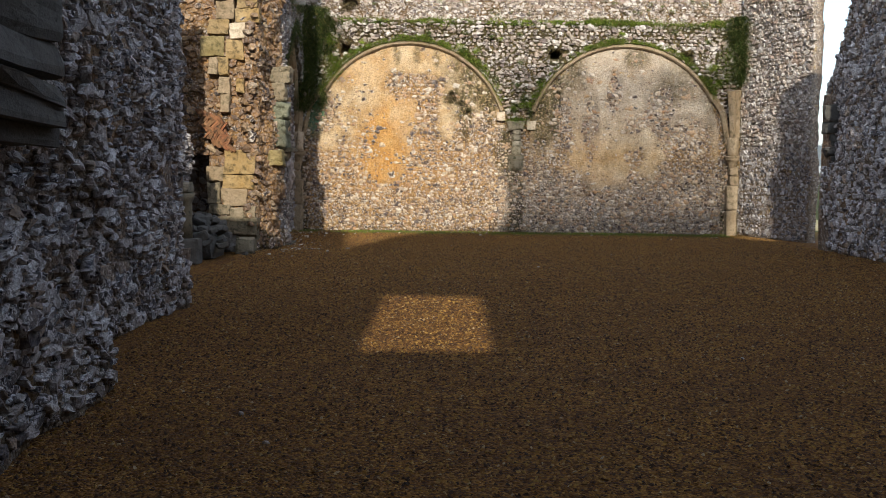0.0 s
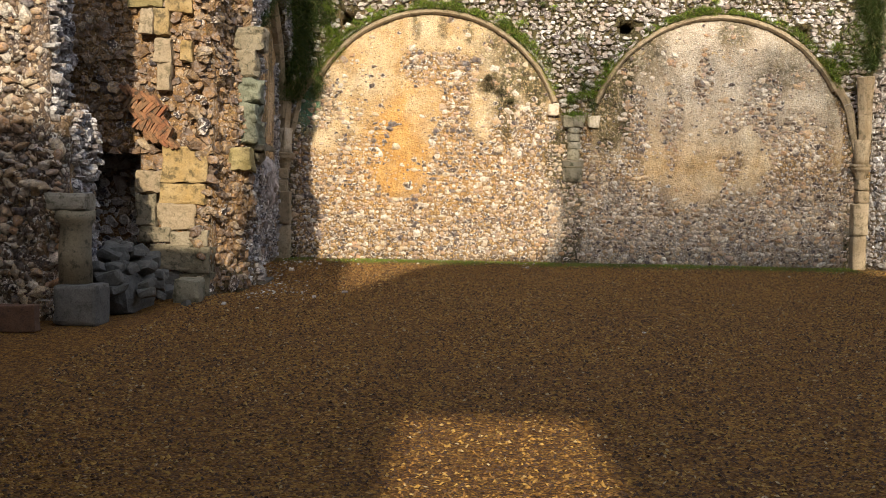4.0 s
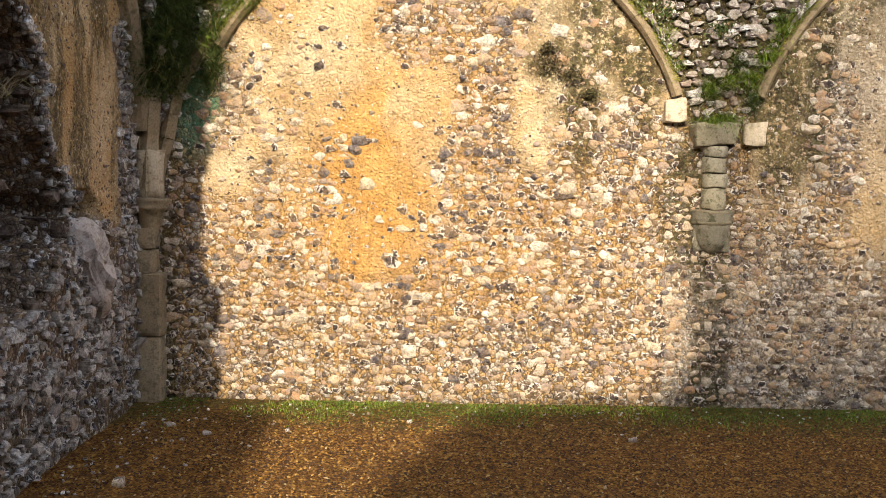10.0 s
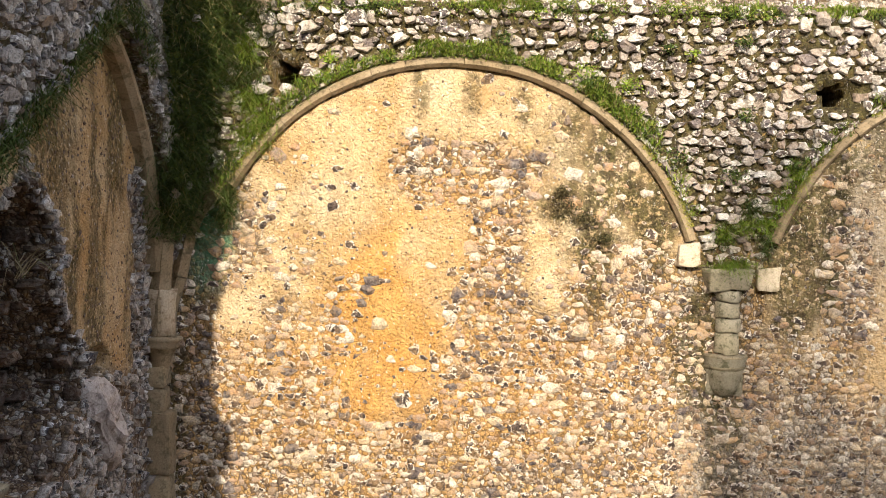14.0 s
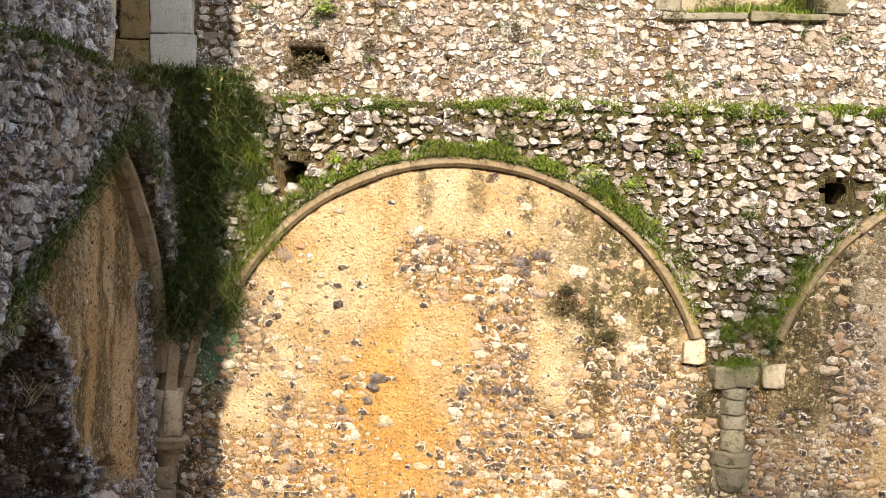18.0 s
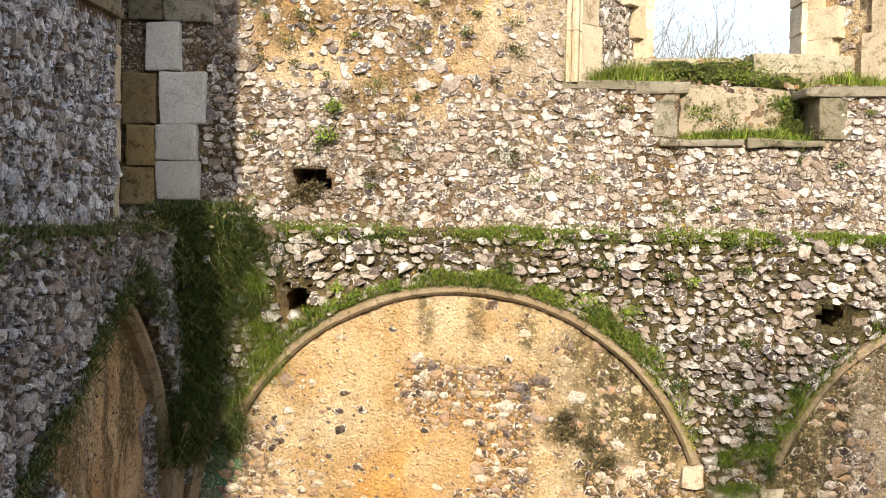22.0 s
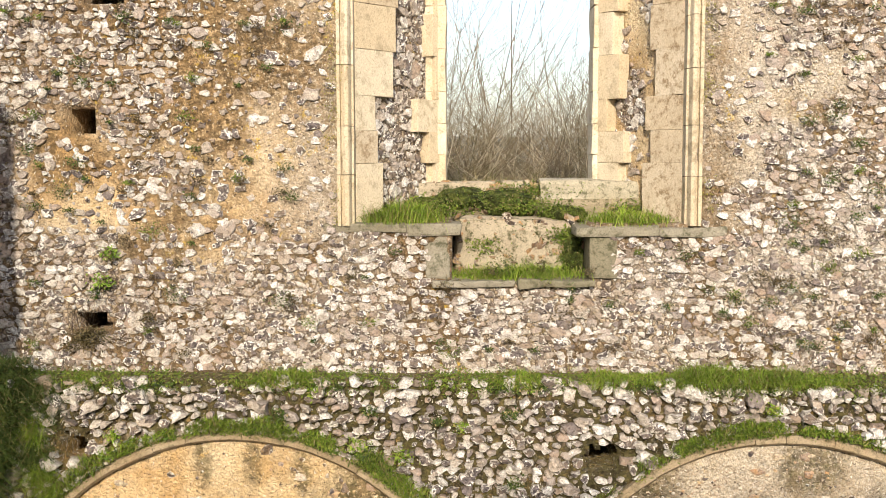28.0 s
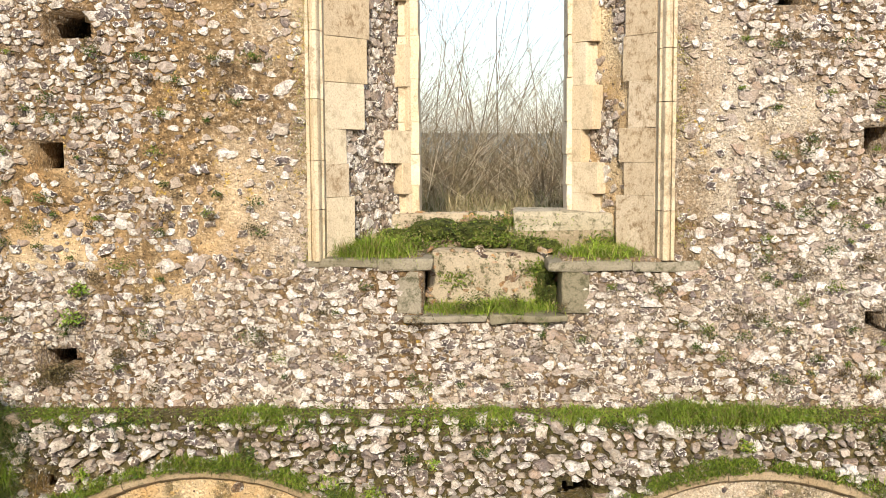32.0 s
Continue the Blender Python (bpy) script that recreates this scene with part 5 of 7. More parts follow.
# ---- window in the upper wall ----
def window():
    win = thing("window_1", "ruined stone window opening with grassy sill", "window", (0.1, 0.5, 4.1), kind="structure")
    r = random.Random(4)
    # roll-moulded outer shafts, built up of drums
    for sx, xo, xi in ((-1, -1.105, -1.0), (1, 1.265, 1.165)):
        z = 4.45
        k = 0
        while z < 7.0:
            h = r.uniform(0.30, 0.46)
            cx = (xo + xi) / 2
            prof_x = [(xo, 0.24), (xo, 0.165), (xo - sx * 0.022, 0.16), (xo - sx * 0.026, 0.185), (xo - sx * 0.032, 0.185), (xo - sx * 0.036, 0.162), (cx, 0.150), (cx - sx * 0.022, 0.156), (xi + sx * 0.022, 0.172), (xi + sx * 0.014, 0.21), (xi, 0.215), (xi, 0.33)]
            bm = bmesh.new()
            lo = [bm.verts.new((x, y, z + 0.002)) for x, y in prof_x]
            hi = [bm.verts.new((x + r.uniform(-0.002, 0.002), y, z + h - 0.003)) for x, y in prof_x]
            for a in range(len(prof_x) - 1):
                bm.faces.new((lo[a], lo[a + 1], hi[a + 1], hi[a]))
            bm.faces.new(lo)
            bm.faces.new(hi[::-1])
            bm.faces.new((lo[-1], lo[0], hi[0], hi[-1]))
            bmesh.ops.recalc_face_normals(bm, faces=bm.faces)
            part("shaft_drum", bm, M_ASHLAR, win)
            z += h
            k += 1
    # splayed reveals: dressed blocks at the front, rubble core, pale inner jambs
    def splay(name, x0, y0, x1, y1, z0, z1, material, seed, back=0.22):
        d = Vector((x1 - x0, y1 - y0, 0))
        n = Vector((-d.y, d.x, 0)).normalized() * (1 if x0 < 0 else -1)
        bm = block_bm((d.length - 0.002, back, z1 - z0 - 0.0015), 0.004, 0.002, seed)
        ang = math.atan2(d.y, d.x)
        c = Vector(((x0 + x1) / 2, (y0 + y1) / 2, (z0 + z1) / 2)) + n * (back / 2 - 0.004)
        bmesh.ops.transform(bm, matrix=Matrix.Translation(c) @ Matrix.Rotation(ang, 4, "Z"), verts=bm.verts)
        return part(name, bm, material, win)

    # courses of the splay: how far the dressed stones reach along it from the front, and from the inner edge
    courses = [4.44, 4.86, 5.08, 5.31, 5.62, 5.92, 6.22, 6.54, 6.86, 7.1]
    west_front, west_inner = [0.30, 0.24, 0.22, 0.42, 0.45, 0.48, 0.40, 0.46, 0.42], [0.08, 0.16, 0.30, 0.08, 0.12, 0.08, 0.16, 0.10, 0.1]
    east_front, east_inner = [0.42, 0.34, 0.40, 0.30, 0.36, 0.34, 0.40, 0.36, 0.34], [0.30, 0.36, 0.16, 0.30, 0.22, 0.28, 0.20, 0.3, 0.24]
    for k in range(len(courses) - 1):
        z0, z1 = courses[k], courses[k + 1]
        for (x0, y0), (x1, y1), a, b, seed in (((-1.0, 0.30), (-0.445, 0.965), west_front[k], west_inner[k], 0), ((1.165, 0.32), (0.655, 0.965), east_front[k], east_inner[k], 50)):
            xm, ym = x0 + (x1 - x0) * a, y0 + (y1 - y0) * a
            splay("jamb_stone", x0, y0, xm, ym, z0, z1, M_WORN if seed or k % 4 == 1 else M_ASHLAR_PALE, k + seed)
            xm, ym = x1 - (x1 - x0) * b, y1 - (y1 - y0) * b
            splay("jamb_stone", xm, ym, x1, y1, z0, z1, M_ASHLAR_PALE, 200 + k + seed)
    for k in range(len(courses) - 1):
        z0, z1 = max(courses[k] + 0.06, 4.70), courses[k + 1] + 0.06
        block("inner_jamb", (-0.56, 0.93, z0), (-0.415 + r.uniform(-0.004, 0.004), 1.22, z1 - 0.003), M_ASHLAR_PALE, win, k, 0.006, 0.004)
        block("inner_jamb", (0.64 + r.uniform(-0.004, 0.004), 0.93, z0), (0.80, 1.22, z1 - 0.003), M_ASHLAR_PALE, win, k + 30, 0.006, 0.004)
    # rubble cores behind the dressed stones
    for side, (x0, y0, x1, y1) in (("w", (-0.97, 0.36, -0.50, 1.02)), ("e", (1.14, 0.38, 0.74, 1.02))):
        d = np.array([x1 - x0, y1 - y0, 0.0])
        L = float(np.linalg.norm(d))
        A = d / L
        N = np.array([A[1], -A[0], 0]) if side == "w" else np.array([-A[1], A[0], 0])
        o = np.array([x0, y0, 0.0]) - N * (0.012 if side == "w" else 0.002)

        def place(s, t, o=o, A=A, N=N):
            q = (fbm(s * 5, t * 5, 3, 401) - 0.7) * 0.05
            return o + np.asarray(s)[..., None] * A + np.asarray(q)[..., None] * N + np.asarray(t)[..., None] * np.array([0, 0, 1.0])

        core = wall("window_core", "rubble flint core of a window jamb", M_MORTAR_UP, place, np.linspace(0, L, 20), np.arange(4.55, 7.1, 0.05), lambda s, t: s > -1, -N * 0.25, {"plaster": lambda s, t: 0.9 * (side == "e") * (fbm(s * 4, t * 3, 4, 403) > 0.52)})
        core["category"] = ""
        core.parent = win
        core.matrix_parent_inverse = Matrix.Translation(win.location).inverted()
        flints(core, place, A, (0, 0, 1), N, 0.02, L - 0.02, 4.57, 7.0, 0.065, lambda s, t: np.where((side == "e") & (fbm(s * 4, t * 3, 4, 403) > 0.52), 0.12, 0.97), M_FLINT_UP, 0.022, None, 1.1, tilt=0.8)
    # sill stones, the sunken seat and the slabs under it
    for k, (x0, x1, z0, z1, y0) in enumerate(((-1.20, -0.66, 4.405, 4.465, 0.178), (-0.655, -0.30, 4.385, 4.465, 0.165), (0.455, 1.0, 4.38, 4.45, 0.165), (1.005, 1.44, 4.38, 4.44, 0.178))):
        block("sill_slab", (x0, y0, z0), (x1, 0.62, z1), M_ASHLAR_GREY, win, 1 + k, 0.018, 0.010)
    for k, (x0, x1, z0, z1) in enumerate(((-0.54, -0.372, 4.10, 4.385), (0.545, 0.72, 4.10, 4.38))):
        block("seat_side", (x0, 0.18, z0), (x1, 0.60, z1), M_ASHLAR_GREY, win, 15 + k, 0.02, 0.010)
    for k, (x0, x1, z0, z1) in enumerate(((-0.48, 0.065, 4.04, 4.092), (0.07, 0.58, 4.048, 4.10))):
        block("seat_slab", (x0, 0.14, z0), (x1, 0.66, z1), M_ASHLAR_GREY, win, 25 + k, 0.018, 0.010)
    block("seat_back", (-0.36, 0.52, 4.05), (0.54, 1.15, 4.50), M_SEAT, win, 9, 0.08, 0.04)
    block("apron", (-1.0, 0.74, 4.30), (1.15, 1.2, 4.60), M_SEAT, win, 12, 0.05, 0.05)
    r2 = np.random.default_rng(31)
    m = 90
    px = np.stack([r2.uniform(-0.36, 0.54, m), 0.515 + 0 * r2.uniform(0, 1, m), r2.uniform(4.12, 4.50, m)], 1)
    scatter("seat_rubble", px, np.tile([1.0, 0, 0], (m, 1)), np.tile([0, 0, 1.0], (m, 1)), np.tile([0, -1.0, 0], (m, 1)), r2.uniform(0.015, 0.05, m), r2.uniform(0.012, 0.03, m), r2.uniform(0.01, 0.03, m), r2.normal(0, 0.6, m), M_FLINT_PIER, win)
    m = 200
    px = np.stack([r2.uniform(-0.95, 1.1, m), r2.uniform(0.7, 0.98, m), 4.58 + 0 * r2.uniform(0, 1, m)], 1)
    px[:, 2] = 4.55 + 0.16 * step(0.75, 0.95, px[:, 1])
    scatter("apron_rubble", px, np.tile([1.0, 0, 0], (m, 1)), np.tile([0, 0.5, 0.85], (m, 1)), np.tile([0, -0.85, 0.5], (m, 1)), r2.uniform(0.02, 0.06, m), r2.uniform(0.015, 0.04, m), r2.uniform(0.01, 0.03, m), r2.normal(0, 0.6, m), M_FLINT_PIER, win)
    block("apron_step", (0.26, 0.72, 4.45), (0.98, 1.2, 4.735), M_CORBEL, win, 10, 0.03, 0.012)
    block("apron_step", (-0.72, 0.88, 4.5), (0.255, 1.2, 4.715), M_SEAT, win, 11, 0.05, 0.03)
    # dark moss cushions lying over the broken apron
    for cx, cy, cz, w, d, h, seed in ((0.02, 0.74, 4.57, 0.22, 0.13, 0.10, 2), (-0.28, 0.78, 4.60, 0.20, 0.13, 0.08, 2), (0.42, 0.62, 4.50, 0.14, 0.09, 0.06, 3), (0.46, 0.50, 4.24, 0.07, 0.05, 0.17, 4), (-0.55, 0.74, 4.57, 0.16, 0.1, 0.05, 5)):
        bm = bmesh.new()
        bmesh.ops.create_icosphere(bm, subdivisions=4, radius=1.0)
        for v in bm.verts:
            p = v.co + noise.noise_vector(v.co * 2.2 + Vector((seed * 5, 0, 0))) * 0.28 + noise.noise_vector(v.co * 8) * 0.08
            v.co = Vector((cx + p.x * w, cy + p.y * d, cz + p.z * h))
        cushion = part("moss_cushion", bm, M_MOSS, win)
        q = np.array([v.co for v in cushion.data.vertices])
        leaves("moss_leaf", q[rng.integers(0, len(q), 1500)] + rng.normal(0, 0.006, (1500, 3)), 0.008, M_MOSSLEAF if seed % 2 else M_IVY, cushion)
    for x, y, z, w, d, n in ((-0.1, 0.72, 4.60, 0.30, 0.08, 1800), (0.2, 0.6, 4.56, 0.3, 0.05, 900), (0.45, 0.5, 4.22, 0.08, 0.04, 700), (0.3, 0.8, 4.66, 0.4, 0.1, 1600), (0.42, 0.50, 4.36, 0.10, 0.04, 1100), (-0.5, 0.66, 4.54, 0.25, 0.1, 1500), (0.9, 0.70, 4.54, 0.2, 0.1, 1200), (-0.15, 0.5, 4.30, 0.12, 0.04, 500)):
        q = rng.normal(0, 0.5, (n, 3)) * [w, d, 0.06]
        leaves("moss", np.array([x, y, z]) + q, 0.011, M_MOSSLEAF, win)
    q = np.stack([rng.uniform(-0.95, 1.05, 5200), 0.725 + rng.normal(0, 0.012, 5200), rng.uniform(4.44, 4.60, 5200)], 1)
    q = q[fbm(q[:, 0] * 5, q[:, 2] * 9, 3, 671) > 0.44]
    leaves("moss", q, 0.010, M_IVY, win)
    q = np.stack([rng.uniform(-0.34, 0.52, 2600), 0.505 + rng.normal(0, 0.008, 2600), rng.uniform(4.1, 4.48, 2600)], 1)
    q = q[fbm(q[:, 0] * 6, q[:, 2] * 6, 3, 672) > 0.55]
    leaves("moss", q, 0.008, M_IVY, win)
    return win


WINDOW = window()
n = 2600
lx = np.where(rng.uniform(0, 1, n) < 0.5, 1.30, -1.13) + rng.normal(0, 0.035, n)
lz = rng.uniform(4.45, 6.3, n)
ok = fbm(lx * 3, lz * 4.5, 3, 411) > 0.57
leaves("yellow_lichen", np.stack([lx, UP_Y - 0.035 + rng.normal(0, 0.006, n), lz], 1)[ok], 0.007, M_LICHEN, None, "yellow lichen crusting the window edge", "lichen")

# ---- quoins and the dressed edge in the upper corner ----
corner = thing("corner_quoins", "cream and white dressed quoins at the corner opening", "quoins", (-3.7, 0.2, 3.6))
Q = [(3.64, 3.90, -3.80, -3.51, M_WHITE_STONE), (3.90, 4.14, -3.80, -3.53, M_WHITE_STONE), (4.14, 4.49, -3.78, -3.475, M_WHITE_STONE), (4.49, 4.815, -3.87, -3.64, M_WHITE_STONE), (4.815, 5.04, -3.75, -3.43, M_ASHLAR_GREY), (5.04, 5.27, -3.74, -3.5, M_ASHLAR), (5.27, 5.5, -3.75, -3.46, M_ASHLAR), (5.5, 5.8, -3.72, -3.5, M_ASHLAR), (5.8, 6.1, -3.75, -3.46, M_ASHLAR)]
for k, (z0, z1, x0, x1, mm) in enumerate(Q):
    block("quoin", (x0, 0.155, z0), (x1, 0.5, z1 - 0.005), mm, corner, k, 0.012)
for k, (z0, z1) in enumerate(((3.60, 3.86), (3.86, 4.14), (4.14, 4.485), (4.82, 5.04))):
    block("reveal_stone", (-4.04 + 0.04 * (k % 2), 0.165, z0), (-3.805 if k < 3 else -3.76, 0.5, z1 - 0.005), M_OCHRE_STONE if k != 3 else M_GREEN_STONE, corner, 20 + k, 0.012)
z = 3.52
for k in range(9):
    block("edge_stone", (-3.98, -0.79, z), (-3.735, -0.705, z + 0.33), M_ASHLAR_GREY if k > 2 else M_ASHLAR, corner, 40 + k, 0.012)
    z += 0.335
niche = thing("wall_niche", "grey stone framed niche in a flint wall", "niche", (-3.8, -1.05, 4.7))
block("niche_sill", (-3.95, -1.36, 4.66), (-3.70, -0.76, 4.735), M_GREEN_STONE, niche, 1, 0.02)
for k in range(4):
    block("niche_back", (-4.02, -1.32, 4.74 + 0.29 * k), (-3.88, -0.80, 5.025 + 0.29 * k), M_GREEN_STONE, niche, 2 + k)
    block("niche_jamb", (-3.90, -0.86, 4.74 + 0.29 * k), (-3.735, -0.79, 5.025 + 0.29 * k), M_GREEN_STONE, niche, 12 + k)


# ---- central corbel ----
def corbel():
    c = thing("corbel", "weathered carved stone corbel with a short shaft, tufted with grass", "corbel", (0, -0.05, 1.0))
    head = lathe("bracket", [(0.02, 1.02), (0.075, 1.05), (0.10, 1.10), (0.105, 1.16), (0.125, 1.2), (0.118, 1.215), (0.135, 1.235), (0.128, 1.25), (0.142, 1.275), (0.135, 1.295), (0.0, 1.30)], (0.0, 0.0), M_ASHLAR_GREY, c, 18, math.pi, 2 * math.pi)
    block("bracket_block", (-0.115, -0.03, 1.03), (0.115, 0.05, 1.20), M_ASHLAR_GREY, c, 1, 0.02)
    for k, (zz, rr) in enumerate(((1.215, 0.135), (1.255, 0.128), (1.285, 0.145))):
        lathe("moulding", [(0.0, zz - 0.014), (rr - 0.012, zz - 0.012), (rr, zz), (rr - 0.012, zz + 0.012), (0.0, zz + 0.014)], (0.0, 0.0), M_GREEN_STONE, head, 16, math.pi, 2 * math.pi)
    for k, (z0, z1) in enumerate(((1.30, 1.435), (1.44, 1.53), (1.535, 1.63), (1.635, 1.705))):
        prof = [(0.0, z0), (0.072, z0 + 0.001), (0.078, z0 + 0.008), (0.079, (z0 + z1) / 2), (0.077, z1 - 0.008), (0.071, z1 - 0.001), (0.0, z1)]
        lathe("shaft_drum", prof, ((0.0, 0.008, -0.006, 0.004)[k], -0.02), M_CORBEL, c, 16, math.pi, 2 * math.pi)
    for k, (x0, x1) in enumerate(((-0.17, -0.02), (-0.015, 0.135))):
        bm = block_bm((x1 - x0, 0.19, 0.145), 0.02, 0.012, 22 + k)
        for v in bm.verts:
            low = 0.5 - v.co.z / 0.145
            v.co.x += (x0 + x1) / 2 * (1 - 0.25 * low) 
            v.co.y += 0.05 * low
        bmesh.ops.transform(bm, matrix=Matrix.Translation((0, -0.06, 1.778)), verts=bm.verts)
        part("abacus", bm, M_CORBEL, c)
    block("impost", (-0.325, -0.07, 1.85), (-0.19, 0.03, 2.0), M_WORN, c, 3, 0.02, 0.015)
    block("impost", (0.175, -0.06, 1.715), (0.315, 0.03, 1.85), M_ASHLAR, c, 4, 0.02, 0.015)
    return c


corbel()


def rib_stones(path, rad, count, parent):
    """Short curved stones of a vault rib, end to end along a smooth way, widening a little upwards."""
    n = len(path)
    fine = []
    for k in range(n - 1):
        p0, p1, p2, p3 = path[max(k - 1, 0)], path[k], path[k + 1], path[min(k + 2, n - 1)]
        for q in range(8):
            t = q / 8
            fine.append(0.5 * ((2 * p1) + (p2 - p0) * t + (2 * p0 - 5 * p1 + 4 * p2 - p3) * t * t + (3 * p1 - p0 - 3 * p2 + p3) * t ** 3))
    fine.append(path[-1])
    m, sides = len(fine), 10
    cuts = [round(k * (m - 1) / count) for k in range(count + 1)]
    for k in range(count):
        bm = bmesh.new()
        rings = []
        for q in range(cuts[k], cuts[k + 1] + 1):
            d = (fine[min(q + 1, m - 1)] - fine[max(q - 1, 0)]).normalized()
            at = fine[q] + d * (0.003 if q == cuts[k] else -0.003 if q == cuts[k + 1] else 0.0)
            side = Vector((1, 0, 0)).cross(d).normalized()
            other = d.cross(side)
            ring = []
            for a in range(sides):
                t = 2 * math.pi * a / sides
                rr = rad * (1.0 + 0.12 * math.cos(4 * t)) * (1 + 0.15 * q / m)
                p = at + side * rr * math.cos(t) + other * rr * math.sin(t)
                ring.append(bm.verts.new(p + noise.noise_vector(p * 14) * 0.006))
            rings.append(ring)
        for lo, hi in zip(rings, rings[1:]):
            for a in range(sides):
                bm.faces.new((lo[a], lo[(a + 1) % sides], hi[(a + 1) % sides], hi[a]))
        bm.faces.new(rings[0][::-1])
        bm.faces.new(rings[-1])
        bmesh.ops.recalc_face_normals(bm, faces=bm.faces)
        part("springer_rib", bm, M_RIB, parent)


def corner_shaft(name, x, sx, label):
    """A corner respond: plinth stones, corbel head and fanning springer."""
    c = thing(name, label, "corner shaft", (x, -0.1, 0))
    w = 0.17
    cuts = [0.0, 0.43, 0.84, 1.0, 1.14]
    for k in range(4):
        lo, hi = sorted((x, x + sx * (w if k < 2 else w * 0.8)))
        block("shaft_stone", (lo, -0.17, cuts[k]), (hi, 0.02, cuts[k + 1] - 0.006), M_RIB, c, k, 0.03, 0.012)
    lathe("corbel_head", [(0.03, 1.10), (0.06, 1.13), (0.072, 1.19), (0.10, 1.245), (0.125, 1.262), (0.105, 1.278), (0.128, 1.30), (0.128, 1.318), (0.0, 1.325)], (x + sx * 0.09, -0.09), M_RIB, c, 18)
    lift = lambda q: Vector((x + sx * q[0], q[1], q[2]))
    inner = [(0.12, -0.05, 1.315), (0.13, -0.05, 1.48), (0.185, -0.045, 1.70), (0.275, -0.04, 2.06), (0.46, -0.035, 2.335)]
    diagonal = [(0.09, -0.12, 1.315), (0.095, -0.13, 1.5), (0.11, -0.14, 1.75), (0.14, -0.17, 2.05), (0.19, -0.24, 2.38)]
    outer = [(0.05, -0.09, 1.315), (0.045, -0.085, 1.5), (0.04, -0.09, 1.72), (0.05, -0.11, 2.05), (0.06, -0.17, 2.40)]
    lathe("springing_stone", [(0.0, 1.322), (0.088, 1.324), (0.082, 1.42), (0.088, 1.54), (0.10, 1.62), (0.0, 1.63)], (x + sx * 0.09, -0.09), M_WORN if sx > 0 else M_RIB, c, 14)
    for path, rad, count in ((inner, 0.045, 4), (diagonal, 0.05, 3), (outer, 0.05, 3)):
        rib_stones([lift(q) for q in path], rad, count, c)
    return c


corner_shaft("corner_shaft", LX - 0.02, 1, "brown stone corner shaft on a stained base, ivy above")
corner_shaft("corner_shaft", 3.66, -1, "cream stone corner shaft with a carved head")


# ---- overgrown vault springers in the corners ----
def springer(name, cx, cy, sx, z0, z1, r0, r1, seed, label):
    a = np.linspace(0, math.pi / 2, 16)
    z = np.arange(z0, z1 + 0.01, 0.05)
    A, Z = np.meshgrid(a, z, indexing="ij")
    R = r0 + (r1 - r0) * ((Z - z0) / (z1 - z0)) ** 0.8 + (fbm(A * 3, Z * 3, 4, seed) - 0.5) * 0.16
    v = np.stack([cx + sx * R * np.cos(A), cy - R * np.sin(A), Z], -1).reshape(-1, 3)
    n = len(z)
    i, j = np.meshgrid(np.arange(len(a) - 1), np.arange(n - 1), indexing="ij")
    q = (i * n + j).ravel()
    f = np.stack([q, q + n, q + n + 1, q + 1], 1)
    top = np.array([[cx, cy, z1 + 0.02]])
    idx = np.arange(len(a)) * n + n - 1
    t = thing(name, label, "vault springer", (cx, cy, z0))
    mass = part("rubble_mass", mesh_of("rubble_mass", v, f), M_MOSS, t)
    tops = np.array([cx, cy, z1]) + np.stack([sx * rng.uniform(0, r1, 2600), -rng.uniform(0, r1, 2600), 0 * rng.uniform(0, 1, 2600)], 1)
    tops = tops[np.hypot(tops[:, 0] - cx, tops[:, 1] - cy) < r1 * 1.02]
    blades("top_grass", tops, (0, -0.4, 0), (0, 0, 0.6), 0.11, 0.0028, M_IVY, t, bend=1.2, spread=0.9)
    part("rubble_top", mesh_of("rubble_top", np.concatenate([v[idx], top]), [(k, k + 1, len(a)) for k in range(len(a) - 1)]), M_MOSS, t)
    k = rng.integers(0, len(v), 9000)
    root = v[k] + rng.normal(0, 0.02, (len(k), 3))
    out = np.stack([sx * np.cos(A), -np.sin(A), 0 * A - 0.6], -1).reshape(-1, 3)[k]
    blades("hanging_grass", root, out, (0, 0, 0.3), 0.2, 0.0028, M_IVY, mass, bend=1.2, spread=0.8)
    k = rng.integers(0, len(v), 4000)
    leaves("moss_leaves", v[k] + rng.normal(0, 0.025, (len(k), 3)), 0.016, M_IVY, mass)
    k = rng.integers(0, len(v), 14)
    m = len(k)
    nn = np.stack([sx * np.cos(A), -np.sin(A), 0 * A], -1).reshape(-1, 3)[k]
    scatter("flint_mass", v[k], np.stack([-nn[:, 1], nn[:, 0], 0 * nn[:, 0]], 1), np.tile([0.0, 0, 1], (m, 1)), nn, rng.uniform(0.02, 0.04, m), rng.uniform(0.02, 0.035, m), rng.uniform(0.02, 0.035, m), rng.normal(0, 0.5, m), M_FLINT_DARK, mass)
    return t


springer("vault_springer", LX, 0.0, 1, 1.98, LEDGE + 0.10, 0.22, 0.56, 501, "broken vault springer covered in dark moss and grass")
springer("vault_springer", 3.7, 0.0, -1, 2.55, LEDGE + 0.05, 0.04, 0.22, 511, "broken vault springer covered in green grass")


